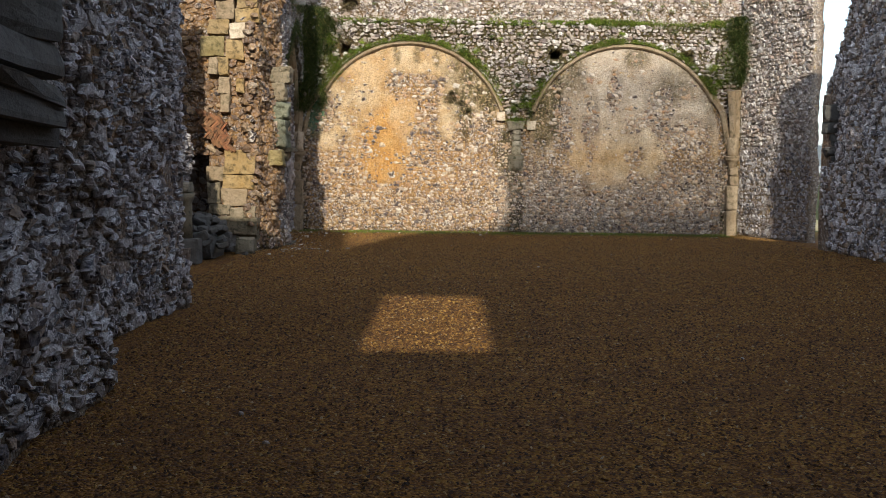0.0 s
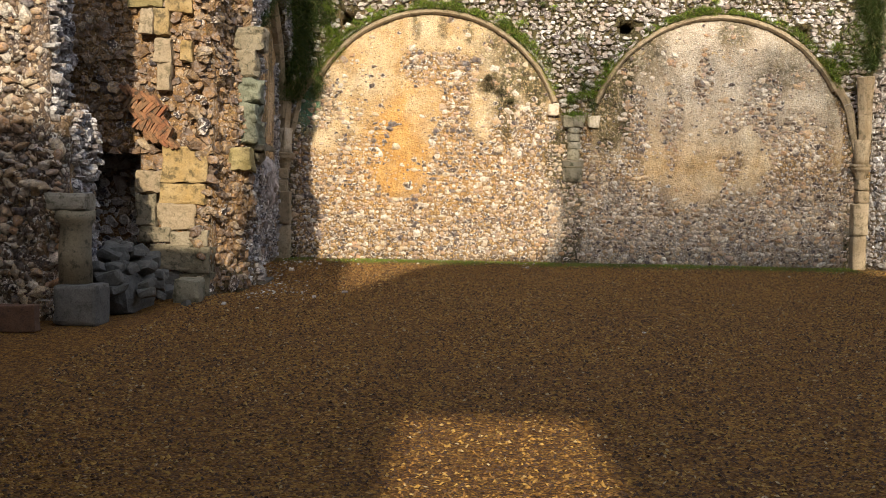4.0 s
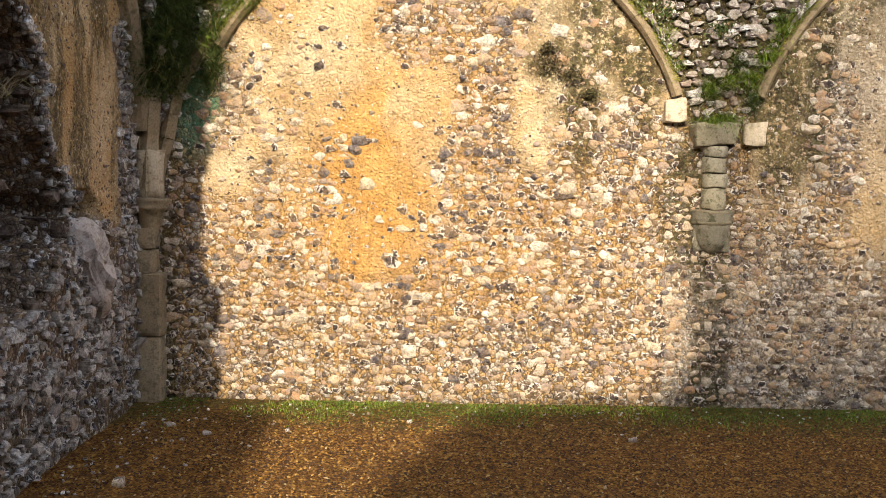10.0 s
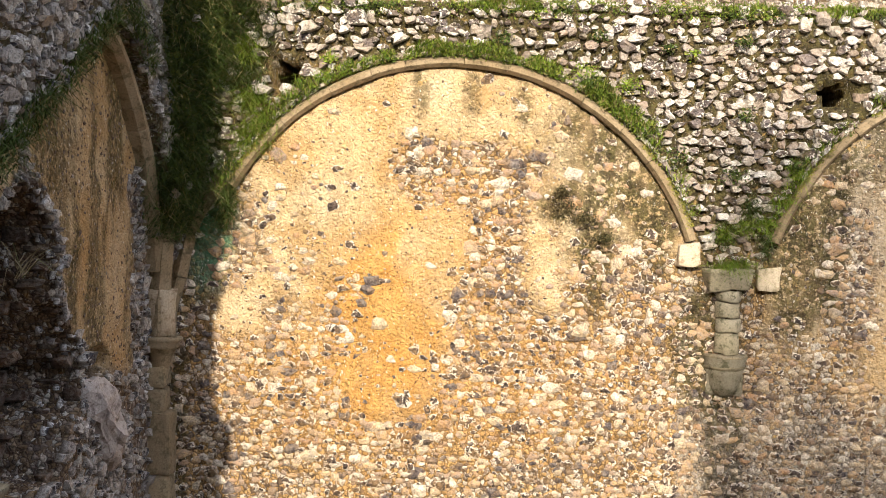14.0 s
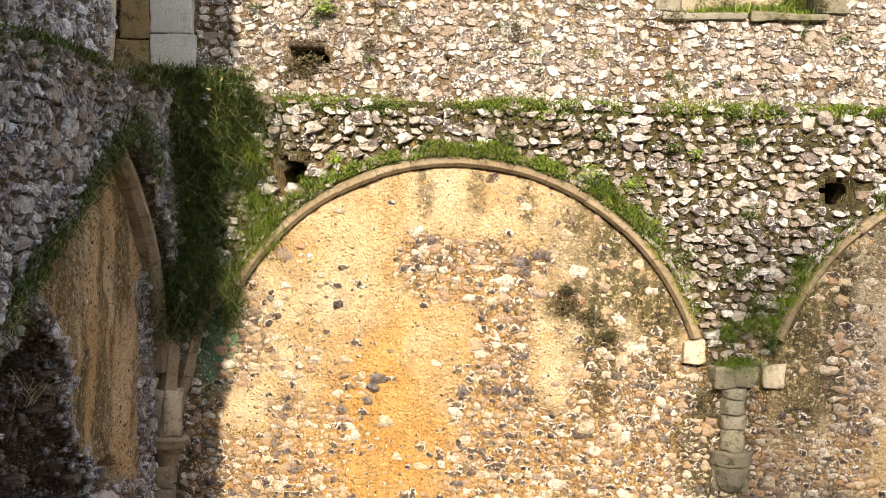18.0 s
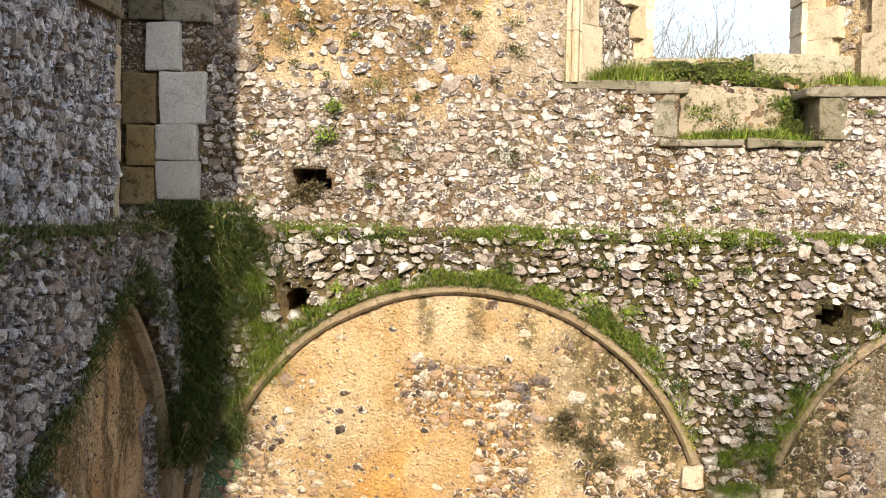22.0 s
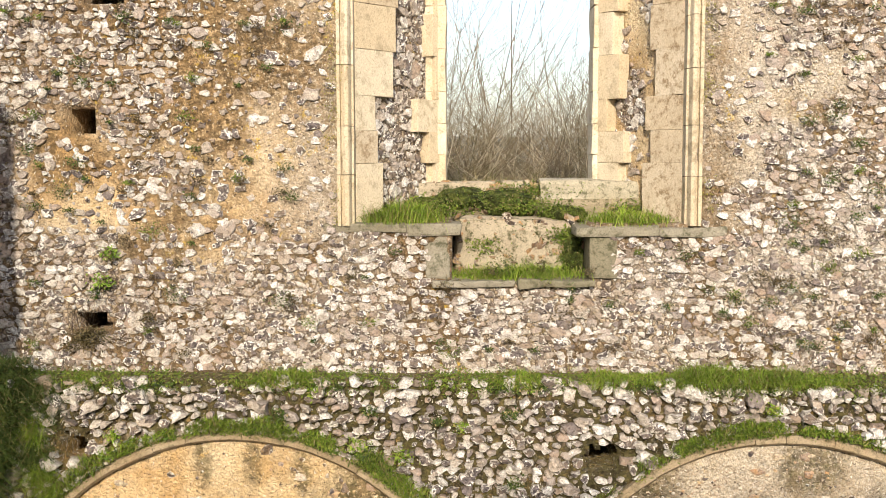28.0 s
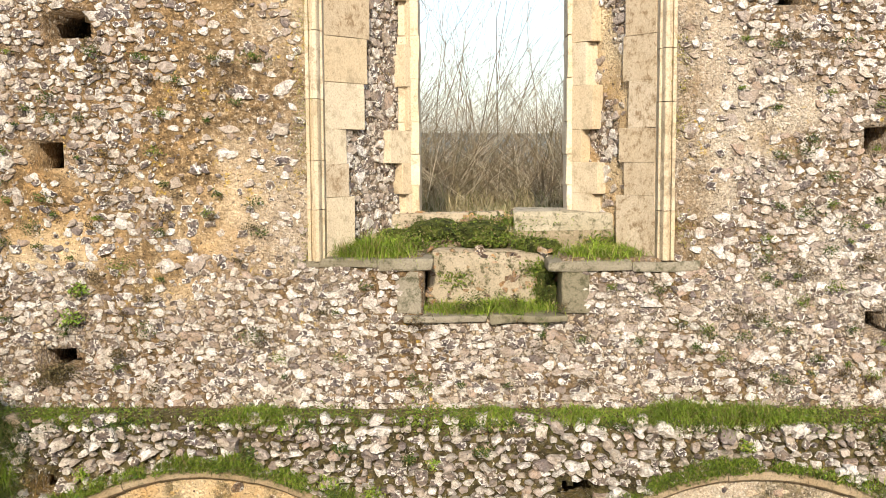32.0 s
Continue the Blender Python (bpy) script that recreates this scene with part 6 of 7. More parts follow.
# ---- grass on ledges ----
def ledge_grass():
    n = 34000
    x = rng.uniform(-3.3, 3.55, n)
    patch = fbm(x * 2.2, x * 0, 3, 601)
    ok = rng.uniform(0, 1, len(x)) < step(0.25, 0.55, patch)
    x, patch = x[ok], patch[ok]
    roots = np.stack([x, rng.uniform(-0.07, 0.18, len(x)), LEDGE - 0.01 - 0.05 * rng.uniform(0, 1, len(x)) ** 3], 1)
    t = tagged(new("ledge_grass"), "green grass and moss along the wall ledge", "grass", kind="stuff")
    t.location = (0, 0, LEDGE)
    blades("grass", roots, (0, -0.9, 0), (0, 0, 0.7), 0.015 + 0.28 * patch ** 3, 0.0025, M_GRASS, t, bend=1.4, spread=0.9)
    m = 34000
    x = rng.uniform(-3.3, 3.55, m)
    patch = fbm(x * 3.1, x * 0, 4, 602)
    ok = rng.uniform(0, 1, m) < step(0.28, 0.58, patch) + 0.08
    x, patch, m = x[ok], patch[ok], int(ok.sum())
    leaves("ledge_moss", np.stack([x, rng.uniform(-0.08, 0.15, m), LEDGE - 0.015 - 0.02 * patch + rng.normal(0, 0.012 + 0.035 * patch, m)], 1), 0.010, M_MOSSLEAF, t)
    m = 9000
    x = rng.uniform(-3.3, 3.55, m)
    x = x[fbm(x * 4.3, x * 0, 4, 603) > 0.52]
    leaves("dark_moss", np.stack([x, rng.uniform(-0.09, 0.0, len(x)), LEDGE - 0.045 + rng.normal(0, 0.022, len(x))], 1), 0.010, M_IVY, t)


ledge_grass()


def arch_grass(name, cx, a0, a1, n, seed, label, places):
    a = rng.uniform(radians(a0), radians(a1), n)
    lump = fbm(a * 9, a * 0, 4, seed)
    keep = rng.uniform(0, 1, n) < step(0.2, 0.5, lump) * np.interp(np.degrees(a), *places)
    a, lump = a[keep], lump[keep]
    r = ARCH_R + 0.004 + 0.15 * rng.uniform(0, 1, len(a)) ** 1.5 * lump
    roots = np.stack([cx + r * np.cos(a), rng.uniform(-0.11, 0.0, len(a)), ARCH_Z + r * np.sin(a)], 1)
    out = np.stack([np.sign(np.cos(a)) * 0.5, -0.7 + 0 * a, -0.3 + 0 * a], 1)
    t = tagged(new(name), label, "grass", kind="stuff")
    t.location = (cx, 0, ARCH_Z + ARCH_R)
    dark = rng.uniform(0, 1, len(a)) < 0.35
    blades("grass", roots[~dark], out[~dark], (0, 0, 0.7), (0.03 + 0.16 * lump ** 2)[~dark], 0.0026, M_GRASS, t, bend=1.1, spread=0.7)
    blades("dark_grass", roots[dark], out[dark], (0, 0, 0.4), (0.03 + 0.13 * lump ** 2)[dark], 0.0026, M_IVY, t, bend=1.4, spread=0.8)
    k = rng.integers(0, len(roots), len(roots) // 3)
    leaves("arch_moss", roots[k] + rng.normal(0, 0.012, (len(k), 3)), 0.013, M_MOSSLEAF, t)


def rib_moss(cx, spans, n):
    a = np.concatenate([rng.uniform(radians(p), radians(q), n) for p, q in spans])
    a = a[fbm(a * 14, a * 0 + cx, 3, 615) > 0.42]
    r = ARCH_R - 0.012 + rng.normal(0, 0.011, len(a))
    q = np.stack([cx + r * np.cos(a), -0.070 + rng.normal(0, 0.008, len(a)), ARCH_Z + r * np.sin(a)], 1)
    leaves("rib_moss", q, 0.007, M_LICHEN, None, "yellow-green moss along the arch rib", "moss")


rib_moss(AL, ((22, 46), (136, 150)), 2600)
rib_moss(AR, ((28, 44), (118, 152)), 2600)
arch_grass("arch_grass", AL, 24, 154, 26000, 611, "green grass growing on the back of the arch", ([24, 42, 50, 108, 116, 128, 136, 154], [0.08, 0.12, 0.9, 0.9, 0.35, 0.45, 0.6, 0.25]))
arch_grass("arch_grass", AR, 26, 158, 24000, 612, "green grass growing on the back of the arch", ([26, 32, 44, 52, 70, 78, 112, 120, 140, 147, 158], [0.7, 0.9, 0.8, 0.25, 0.2, 1.0, 1.0, 0.2, 0.12, 0.16, 0.10]))


def tuft(name, label, centre, radius, n, height, material, width=0.0022, bend=1.1, spread=0.85):
    c = np.asarray(centre)
    n = int(n * 1.9)
    d = rng.normal(0, 0.45, (n, 3)) * np.asarray([radius[0], radius[1], 0.0])
    lump = fbm((c[0] + d[:, 0]) * 7, (c[1] + d[:, 1]) * 7, 3, 631)
    d[:, 2] = -0.012
    return blades(name, c + d, (0, -0.5, 0), (0, 0, 0.85), height * (0.45 + lump), width, material, None, label, "grass", bend, spread)




def wall_tuft(label, spots, n, height, material, bend=1.3):
    """Grass rooted over a patch of wall face, drooping outwards."""
    roots = []
    for x, z, w, h in spots:
        roots.append(np.array([x, -0.06, z]) + rng.normal(0, 0.5, (n, 3)) * [w, 0.04, h])
    roots = np.concatenate(roots)
    roots[:, 1] = np.minimum(roots[:, 1], -0.02)
    lump = fbm(roots[:, 0] * 9, roots[:, 2] * 9, 3, 641)
    return blades("grass_tuft", roots, (0, -0.6, -0.4), (0, 0, 0.45), height * (0.3 + 1.2 * lump), 0.0022, material, None, label, "grass", bend, 0.9)


wall_tuft("green grass tuft spilling over the corbel", ((-0.02, 1.845, 0.10, 0.03), (0.05, 1.845, 0.08, 0.03)), 420, 0.15, M_GRASS)
wall_tuft("green grass in the fork of the arches", ((0.30, 2.26, 0.06, 0.05), (0.40, 2.44, 0.06, 0.05), (0.20, 2.12, 0.05, 0.05), (-0.05, 2.05, 0.04, 0.04), (0.08, 2.10, 0.05, 0.05)), 300, 0.12, M_GRASS)
wall_tuft("dark moss and dry stalks in the fork of the arches", ((-0.05, 2.05, 0.08, 0.08), (0.12, 2.2, 0.08, 0.12), (0.22, 1.98, 0.04, 0.10)), 350, 0.08, M_IVY)
wall_tuft("green grass and moss in the corner above the shaft", ((3.42, 2.62, 0.10, 0.14), (3.5, 2.95, 0.12, 0.18), (3.3, 2.5, 0.08, 0.08), (3.58, 3.3, 0.08, 0.14), (3.2, 2.75, 0.08, 0.06)), 420, 0.12, M_GRASS)
wall_tuft("dark moss in the corner above the shaft", ((3.35, 2.85, 0.16, 0.2), (3.55, 2.6, 0.08, 0.2), (3.25, 2.6, 0.08, 0.10)), 420, 0.08, M_IVY)
tuft("grass_tuft", "thick grass on the window sill", (-0.72, 0.42, 4.475), (0.24, 0.24), 2200, 0.15, M_GRASS)
tuft("grass_tuft", "thick grass on the window sill", (0.84, 0.42, 4.46), (0.22, 0.24), 2000, 0.13, M_GRASS)
tuft("grass_tuft", "grass in the sunken window seat", (0.08, 0.36, 4.105), (0.42, 0.16), 2800, 0.10, M_GRASS)

# ---- gravel chips lying on the ground ----
n = 165000
gx, gy = rng.uniform(-3.6, 4.0, n), -16.5 * rng.uniform(0, 1, n) ** 1.15
ok = ~((gx < -3.1) & (gy < -9.6)) & (rng.uniform(0, 1, n) < step(-0.05, -0.9, gy + 0.5 * (fbm(gx * 2, gy * 2, 3, 645) - 0.5)) + 0.12)
gx, gy = gx[ok], gy[ok]
n = len(gx)
pos = np.stack([gx, gy, floor_z(gx, gy) + 0.002], 1)
th = rng.uniform(0, 2 * np.pi, n)
sz = rng.uniform(0.005, 0.0135, n)
d1 = np.stack([np.cos(th), np.sin(th), rng.normal(0, 0.3, n)], 1) * sz[:, None]
d2 = np.stack([-np.sin(th), np.cos(th), rng.normal(0, 0.3, n)], 1) * (sz * rng.uniform(0.4, 0.8, n))[:, None]
up = np.stack([0 * th, 0 * th, sz * rng.uniform(0.3, 0.8, n)], 1)
v = np.stack([pos - d1, pos - d2, pos + d1, pos + d2, pos + up + d1 * 0.3], 1).reshape(-1, 3)
f = (np.array([(0, 1, 4), (1, 2, 4), (2, 3, 4), (3, 0, 4)])[None] + (np.arange(n) * 5)[:, None, None]).reshape(-1, 3)
tagged(part("gravel_chips", mesh_of("gravel_chips", v, f, smooth=False), M_CHIP), "loose brown gravel chips", "gravel", kind="stuff")


# ---- bare bushes and land beyond the window ----
def bush(name, base, height, seed, stems=14, label="bare winter bush with thin grey-brown branches", depth=3, lean=0.8):
    r = random.Random(seed)
    v, f = [], []

    def limb(p, d, length, rad, depth):
        n = 3
        q = p.copy()
        ring0 = None
        for k in range(n + 1):
            side = d.cross(Vector((0, 0, 1))) if abs(d.z) < 0.95 else Vector((1, 0, 0))
            side.normalize()
            other = d.cross(side)
            rr = rad * (1 - 0.55 * k / n)
            at = len(v)
            for a in (0, 2.094, 4.189):
                v.append(q + side * rr * math.cos(a) + other * rr * math.sin(a))
            if ring0 is not None:
                for a in range(3):
                    b = (a + 1) % 3
                    f.append((ring0 + a, ring0 + b, at + b, at + a))
            ring0 = at
            if k < n:
                d = (d + Vector((r.uniform(-1, 1), r.uniform(-1, 1), r.uniform(-0.3, 0.6))) * 0.13).normalized()
                q = q + d * (length / n)
                if depth > 0 and k > 0:
                    for _ in range(2 if r.random() < 0.8 else 1):
                        nd = (d + Vector((r.uniform(-1, 1), r.uniform(-1, 1), r.uniform(0.0, 0.8))) * 0.7).normalized()
                        limb(q.copy(), nd, length * r.uniform(0.4, 0.65), rr * 0.55, depth - 1)

    for _ in range(stems):
        p = Vector(base) + Vector((r.gauss(0, 0.5), r.gauss(0, 0.5), 0))
        limb(p, Vector((r.uniform(-lean, lean), r.uniform(-0.6, 0.6), 1)).normalized(), height * r.uniform(0.6, 0.95), height * 0.0042, depth)
    ob = thing(name, label, "bush", base, "bushes beyond the window")
    part("crown", mesh_of("crown", v, f), M_TWIG, ob)
    return ob


HILL = 4.5
bank = np.meshgrid(np.linspace(-7.25, 7.25, 30), np.linspace(1.6, 14, 20), indexing="ij")
bz = HILL * step(1.6, 4.5, bank[1]) * (1 - step(4.6, 6.4, np.abs(bank[0]))) + (fbm(bank[0], bank[1], 3, 701) - 0.5) * 0.3 - 0.05
bv = np.stack([bank[0], bank[1], bz], -1).reshape(-1, 3)
i, j = np.meshgrid(np.arange(29), np.arange(19), indexing="ij")
q = (i * 20 + j).ravel()


def field_mat():
    g = Graph("rough_grass_bank")
    c = g.ramp(g.noise(1.5, 7, 0.7), [(0.3, (0.26, 0.25, 0.10)), (0.5, (0.40, 0.36, 0.20)), (0.7, (0.52, 0.45, 0.30))])
    return g.done(c, 1.0, g.noise(25, 5, 0.8), 1.0, 0.05)


M_FIELD = field_mat()
# grey-green haze of distance mixed into the hill's colour
M_HILL = stone_mat("hazy_far_woods", (0.15, 0.18, 0.17), (0.20, 0.22, 0.20), (0.17, 0.19, 0.18), (0.12, 0.14, 0.13), 0.5, 0.02)
tagged(part("grass_bank", mesh_of("grass_bank", bv, np.stack([q, q + 20, q + 21, q + 1], 1)), M_FIELD), "rough grassy bank behind the ruin", "bank", kind="structure")
for k in range(10):
    bx, by = -4.3 + 8.6 * ((k * 0.618) % 1.0), 6.8 + 5.0 * ((k * 0.377) % 1.0)
    bush("bush", (bx, by, HILL - 0.15), (1.1, 1.5, 1.9, 1.2)[k % 4] + 0.1 * (by - 5.5), 800 + k, 8)


def thicket(n, label):
    """A tangle of thin bent twigs too fine to count."""
    x, y = rng.uniform(-4.6, 4.6, n), rng.uniform(6.2, 10.5, n)
    h = (0.35 + 1.15 * rng.uniform(0, 1, n)) * (0.45 + 0.9 * fbm(x * 0.7, y * 0.7, 3, 705)) * (0.8 + 0.05 * y)
    p0 = np.stack([x, y, HILL - 0.1 + 0.5 * h * rng.uniform(0, 1, n) ** 2], 1)
    h = h * (1.15 - 0.10 * x)
    d = np.stack([rng.normal(0, 1.0, n), rng.normal(0, 0.5, n), rng.uniform(0.5, 1.0, n)], 1)
    p1 = p0 + d * (h * 0.4)[:, None]
    p2 = p1 + (d + rng.normal(0, 0.35, (n, 3))) * (h * 0.35)[:, None]
    p3 = p2 + (d + rng.normal(0, 0.5, (n, 3))) * (h * 0.3)[:, None]
    w = rng.uniform(0.003, 0.0085, n)[:, None]
    rings = []
    for p, k in ((p0, 1.0), (p1, 0.8), (p2, 0.55), (p3, 0.25)):
        for a in (0.0, 2.094, 4.189):
            rings.append(p + np.array([math.cos(a), math.sin(a), 0.0]) * w * k)
    v = np.stack(rings, 1).reshape(-1, 3)
    f = np.array([(3 * q + a, 3 * q + (a + 1) % 3, 3 * q + 3 + (a + 1) % 3, 3 * q + 3 + a) for q in range(3) for a in range(3)])
    f = (f[None] + (np.arange(n) * 12)[:, None, None]).reshape(-1, 4)
    tagged(part("thicket", mesh_of("thicket", v, f), M_TWIG), label, "thicket", kind="stuff")


thicket(6000, "dense tangle of bare grey-brown twigs beyond the window")
n = 9000
bx, by = rng.uniform(-4.5, 4.5, n), rng.uniform(5.4, 9.0, n)
blades("dry_grass", np.stack([bx, by, HILL * step(1.6, 4.5, by) - 0.1], 1), (0, 0, 0), (0, 0, 0.9), 0.4, 0.005, M_DRYGRASS, None, "long dry grass on the bank", "grass", 0.9, 0.9)
for k, (bx, by, h) in enumerate(((-2.6, 9.5, 3.3), (-1.2, 8.5, 2.9), (-0.3, 10.0, 3.3), (0.7, 9.0, 2.6), (-0.75, 11.5, 3.6), (1.6, 11.0, 2.4), (-1.7, 10.5, 3.2), (0.2, 11.8, 3.0))):
    bush("tall_bush", (bx, by, HILL - 0.15), h, 900 + k, 5, "tall bare winter shrub with upright branches", 4, 0.45)

ridge = np.meshgrid(np.linspace(-400, 400, 40), np.linspace(180, 420, 8), indexing="ij")
rz = 3 + 8 * step(180, 330, ridge[1]) + 5 * (fbm(ridge[0] * 0.01, ridge[1] * 0.01, 3, 711) - 0.5)
i, j = np.meshgrid(np.arange(39), np.arange(7), indexing="ij")
q = (i * 8 + j).ravel()
tagged(part("far_hill", mesh_of("far_hill", np.stack([ridge[0], ridge[1], rz], -1).reshape(-1, 3), np.stack([q, q + 8, q + 9, q + 1], 1)), M_HILL), "low green and brown hill far off", "hill", kind="structure")


# ---- stonework of the hearth and pier on the left ----
hearth = thing("hearth_jamb", "cream ashlar jamb of a ruined hearth", "hearth jamb", (-3.9, -4.4, 0))
rows = [(-3.80, -3.545, 0.0, 0.20), (-3.79, -3.55, 0.20, 0.42), (-4.06, -3.80, 0.0, 0.22), (-4.05, -3.70, 0.22, 0.44), (-3.87, -3.56, 0.425, 0.55), (-4.14, -3.88, 0.445, 0.58), (-3.98, -3.68, 0.555, 0.775), (-4.15, -3.99, 0.585, 0.85), (-3.97, -3.575, 0.78, 0.945), (-3.95, -3.57, 0.95, 1.255), (-4.17, -3.96, 0.855, 1.05)]
for k, (x0, x1, z0, z1) in enumerate(rows):
    block("ashlar", (x0, -4.405 - 0.012 * (k % 2), z0), (x1, -4.20, z1 - 0.004), (M_GREEN_STONE, M_GREEN_STONE, M_SLATE, M_GREEN_STONE, M_GREEN_STONE, M_GREEN_STONE, M_RIB, M_GREEN_STONE, M_OCHRE_STONE, M_OCHRE_STONE, M_RIB)[k], hearth, k, 0.014, 0.010, rough=0.014)
rows = [(-4.0, -3.885, 1.71, 1.935, 1), (-4.015, -3.88, 1.94, 2.15, 1), (-4.14, -4.03, 2.17, 2.38, 1), (-4.025, -3.90, 2.155, 2.38, 0), (-4.24, -3.94, 2.385, 2.64, 2), (-3.93, -3.71, 2.35, 2.60, 0), (-4.15, -3.9, 2.65, 2.84, 0), (-3.89, -3.66, 2.61, 2.80, 3), (-3.80, -3.52, 2.805, 2.98, 0), (-4.04, -3.82, 2.845, 3.06, 1), (-3.79, -3.55, 2.985, 3.2, 0), (-4.1, -3.8, 3.085, 3.3, 1), (-3.72, -3.63, 1.16, 1.30, 3), (-3.80, -3.70, 1.96, 2.12, 0)]
for k, (x0, x1, z0, z1, mm) in enumerate(rows):
    block("ashlar", (x0, -4.395, z0), (x1, -4.20, z1 - 0.004), (M_OCHRE_STONE, M_RIB, M_YELLOW_STONE, M_ASHLAR)[mm], hearth, 30 + k, 0.012, 0.010, rough=0.014)

tiles = thing("hearth_tiles", "sooty red clay tiles set on edge in a herringbone", "tiles", (-4.0, -4.42, 1.2))
bm0 = block_bm((0.024, 0.09, 0.115), 0.004, 0.003, 1)
tile_mesh = bpy.data.meshes.new("tile")
bm0.to_mesh(tile_mesh)
bm0.free()
tile_mesh.materials.append(M_TILE)
r0 = random.Random(12)
for row in range(5):
    for k in range(11):
        if r0.random() < 0.12:
            continue
        ob = part("tile", tile_mesh, M_TILE, tiles)
        ob.matrix_basis = pose(-4.25 + 0.036 * row + 0.0265 * k + r0.uniform(-0.004, 0.004), -4.40 + r0.uniform(-0.02, 0.01), 1.70 - 0.088 * row - 0.008 * k + r0.uniform(-0.006, 0.006), r0.uniform(-9, 9), (38 if row % 2 else -38) + r0.uniform(-14, 14), r0.uniform(-8, 8))

shaft = thing("pier_shaft", "green-stained stone shaft on a moulded cap", "shaft", (-3.4, -3.75, 1.1))
z = 1.295
for k, h in enumerate((0.20, 0.17, 0.22, 0.25, 0.2)):
    block("shaft_stone", (-3.50 + 0.012 * k, -3.93 + 0.03 * k, z), (-3.255 + 0.008 * k * (-1) ** k, -3.53, z + h - 0.004), M_ALGAE_STONE if k < 3 else M_GREEN_STONE, shaft, k, 0.03, 0.012, rough=0.03)
    z += h
block("cap", (-3.54, -4.06, 1.06), (-3.27, -3.75, 1.25), M_YELLOW_STONE, shaft, 11, 0.02, 0.015, rough=0.02)
block("cap", (-3.50, -3.74, 1.12), (-3.26, -3.40, 1.24), M_GREEN_STONE, shaft, 13, 0.04, 0.02, rough=0.025)
block("abacus", (-3.53, -3.80, 1.25), (-3.19, -3.22, 1.295), M_ASHLAR_GREY, shaft, 12, 0.015, 0.012)

stub = thing("ruined_half_shaft", "worn half shaft with a moulded cap stone", "shaft", (-4.05, -6.1, 0))
block("base_stone", (-4.15, -6.28, 0.0), (-3.87, -6.0, 0.27), M_SLATE, stub, 1, 0.03, 0.015)
lathe("shaft", [(0.0, 0.27), (0.11, 0.275), (0.105, 0.5), (0.10, 0.66), (0.125, 0.70), (0.13, 0.76), (0.0, 0.765)], (-4.05, -6.14), M_GREEN_STONE, stub, 16)
block("cap", (-4.22, -6.26, 0.765), (-3.95, -6.0, 0.875), M_ASHLAR_GREY, stub, 2, 0.025, 0.01)
slab = block("brown_slab", (-4.40, -6.60, 0.0), (-4.15, -6.50, 0.17), M_RUST, None, 3, 0.01)
tagged(slab, "rust-brown slab leaning low against the wall", "slab")
flag = block("flagstone", (-3.60, -3.36, 0.0), (-3.26, -2.80, 0.03), M_SLATE, None, 5, 0.008)
tagged(flag, "dark grey flat slab lying by the pier", "slab")

near = thing("wall_bracket", "dark weathered stone bracket high on the near wall", "bracket", (-2.9, -13.6, 1.1))
for k, (z0, z1, out) in enumerate(((1.13, 1.22, 0.06), (1.225, 1.30, 0.10), (1.305, 1.36, 0.14), (1.365, 1.50, 0.12), (1.505, 1.66, 0.10))):
    block("bracket_stone", (-3.05, -14.15, z0), (-2.86 + out, -13.42 + 0.3 * (0.14 - out), z1), M_SLATE, near, k, 0.05, 0.04)


def heap(name, label, centre, spread, n, size, material, z_top, seed):
    """Loose rubble: angular stones heaped on the ground."""
    r = random.Random(seed)
    t = thing(name, label, "rubble", centre)
    for k in range(n):
        s = size * r.uniform(0.5, 1.2)
        x, y = centre[0] + r.gauss(0, spread[0]), centre[1] + r.gauss(0, spread[1])
        fall = max(0.0, 1 - (((x - centre[0]) / (2.2 * spread[0])) ** 2 + ((y - centre[1]) / (2.2 * spread[1])) ** 2))
        zz = z_top * fall * r.uniform(0.4, 1.0)
        bm = block_bm((s * r.uniform(0.8, 1.5), s * r.uniform(0.7, 1.2), s * r.uniform(0.5, 0.9)), s * 0.2, s * 0.16, seed + k)
        bmesh.ops.transform(bm, matrix=pose(x, y, zz + s * 0.25, r.uniform(-25, 25), r.uniform(-25, 25), r.uniform(0, 180)), verts=bm.verts)
        part("stone", bm, material, t)
    core = block_bm((spread[0] * 2.2, spread[1] * 2.2, z_top * 0.7), 0.1, 0.04, seed)
    bmesh.ops.transform(core, matrix=Matrix.Translation((centre[0], centre[1], z_top * 0.3)), verts=core.verts)
    part("earth", core, M_SLATE, t)
    return t


heap("rubble_heap", "dark heap of fallen rubble in the hearth opening", (-4.02, -5.35, 0.0), (0.17, 0.34), 110, 0.12, M_SLATE, 0.48, 61)
lone = block("fallen_stone", (-3.72, -4.95, 0.0), (-3.5, -4.75, 0.2), M_ASHLAR_GREY, None, 9, 0.04, 0.02)
tagged(lone, "grey squared stone lying on the gravel", "stone")

# pale tongue of rock below the hollow in the bay wall
tongue = bmesh.new()
bmesh.ops.create_icosphere(tongue, subdivisions=4, radius=1.0)
for v in tongue.verts:
    d = noise.noise_vector(v.co * 1.6) * 0.25 + noise.noise_vector(v.co * 5) * 0.10 + noise.noise_vector(v.co * 13) * 0.05
    v.co = Vector((v.co.x * 0.15, v.co.y * (0.13 + 0.05 * v.co.z), v.co.z * 0.36)) + d * 0.2
bmesh.ops.transform(tongue, matrix=pose(LX - 0.04, -0.98, 0.94, 36, 0, 0), verts=tongue.verts)
part("chalk_lump", tongue, M_CHALK, WALL_LEFT, "pale chalk lump")

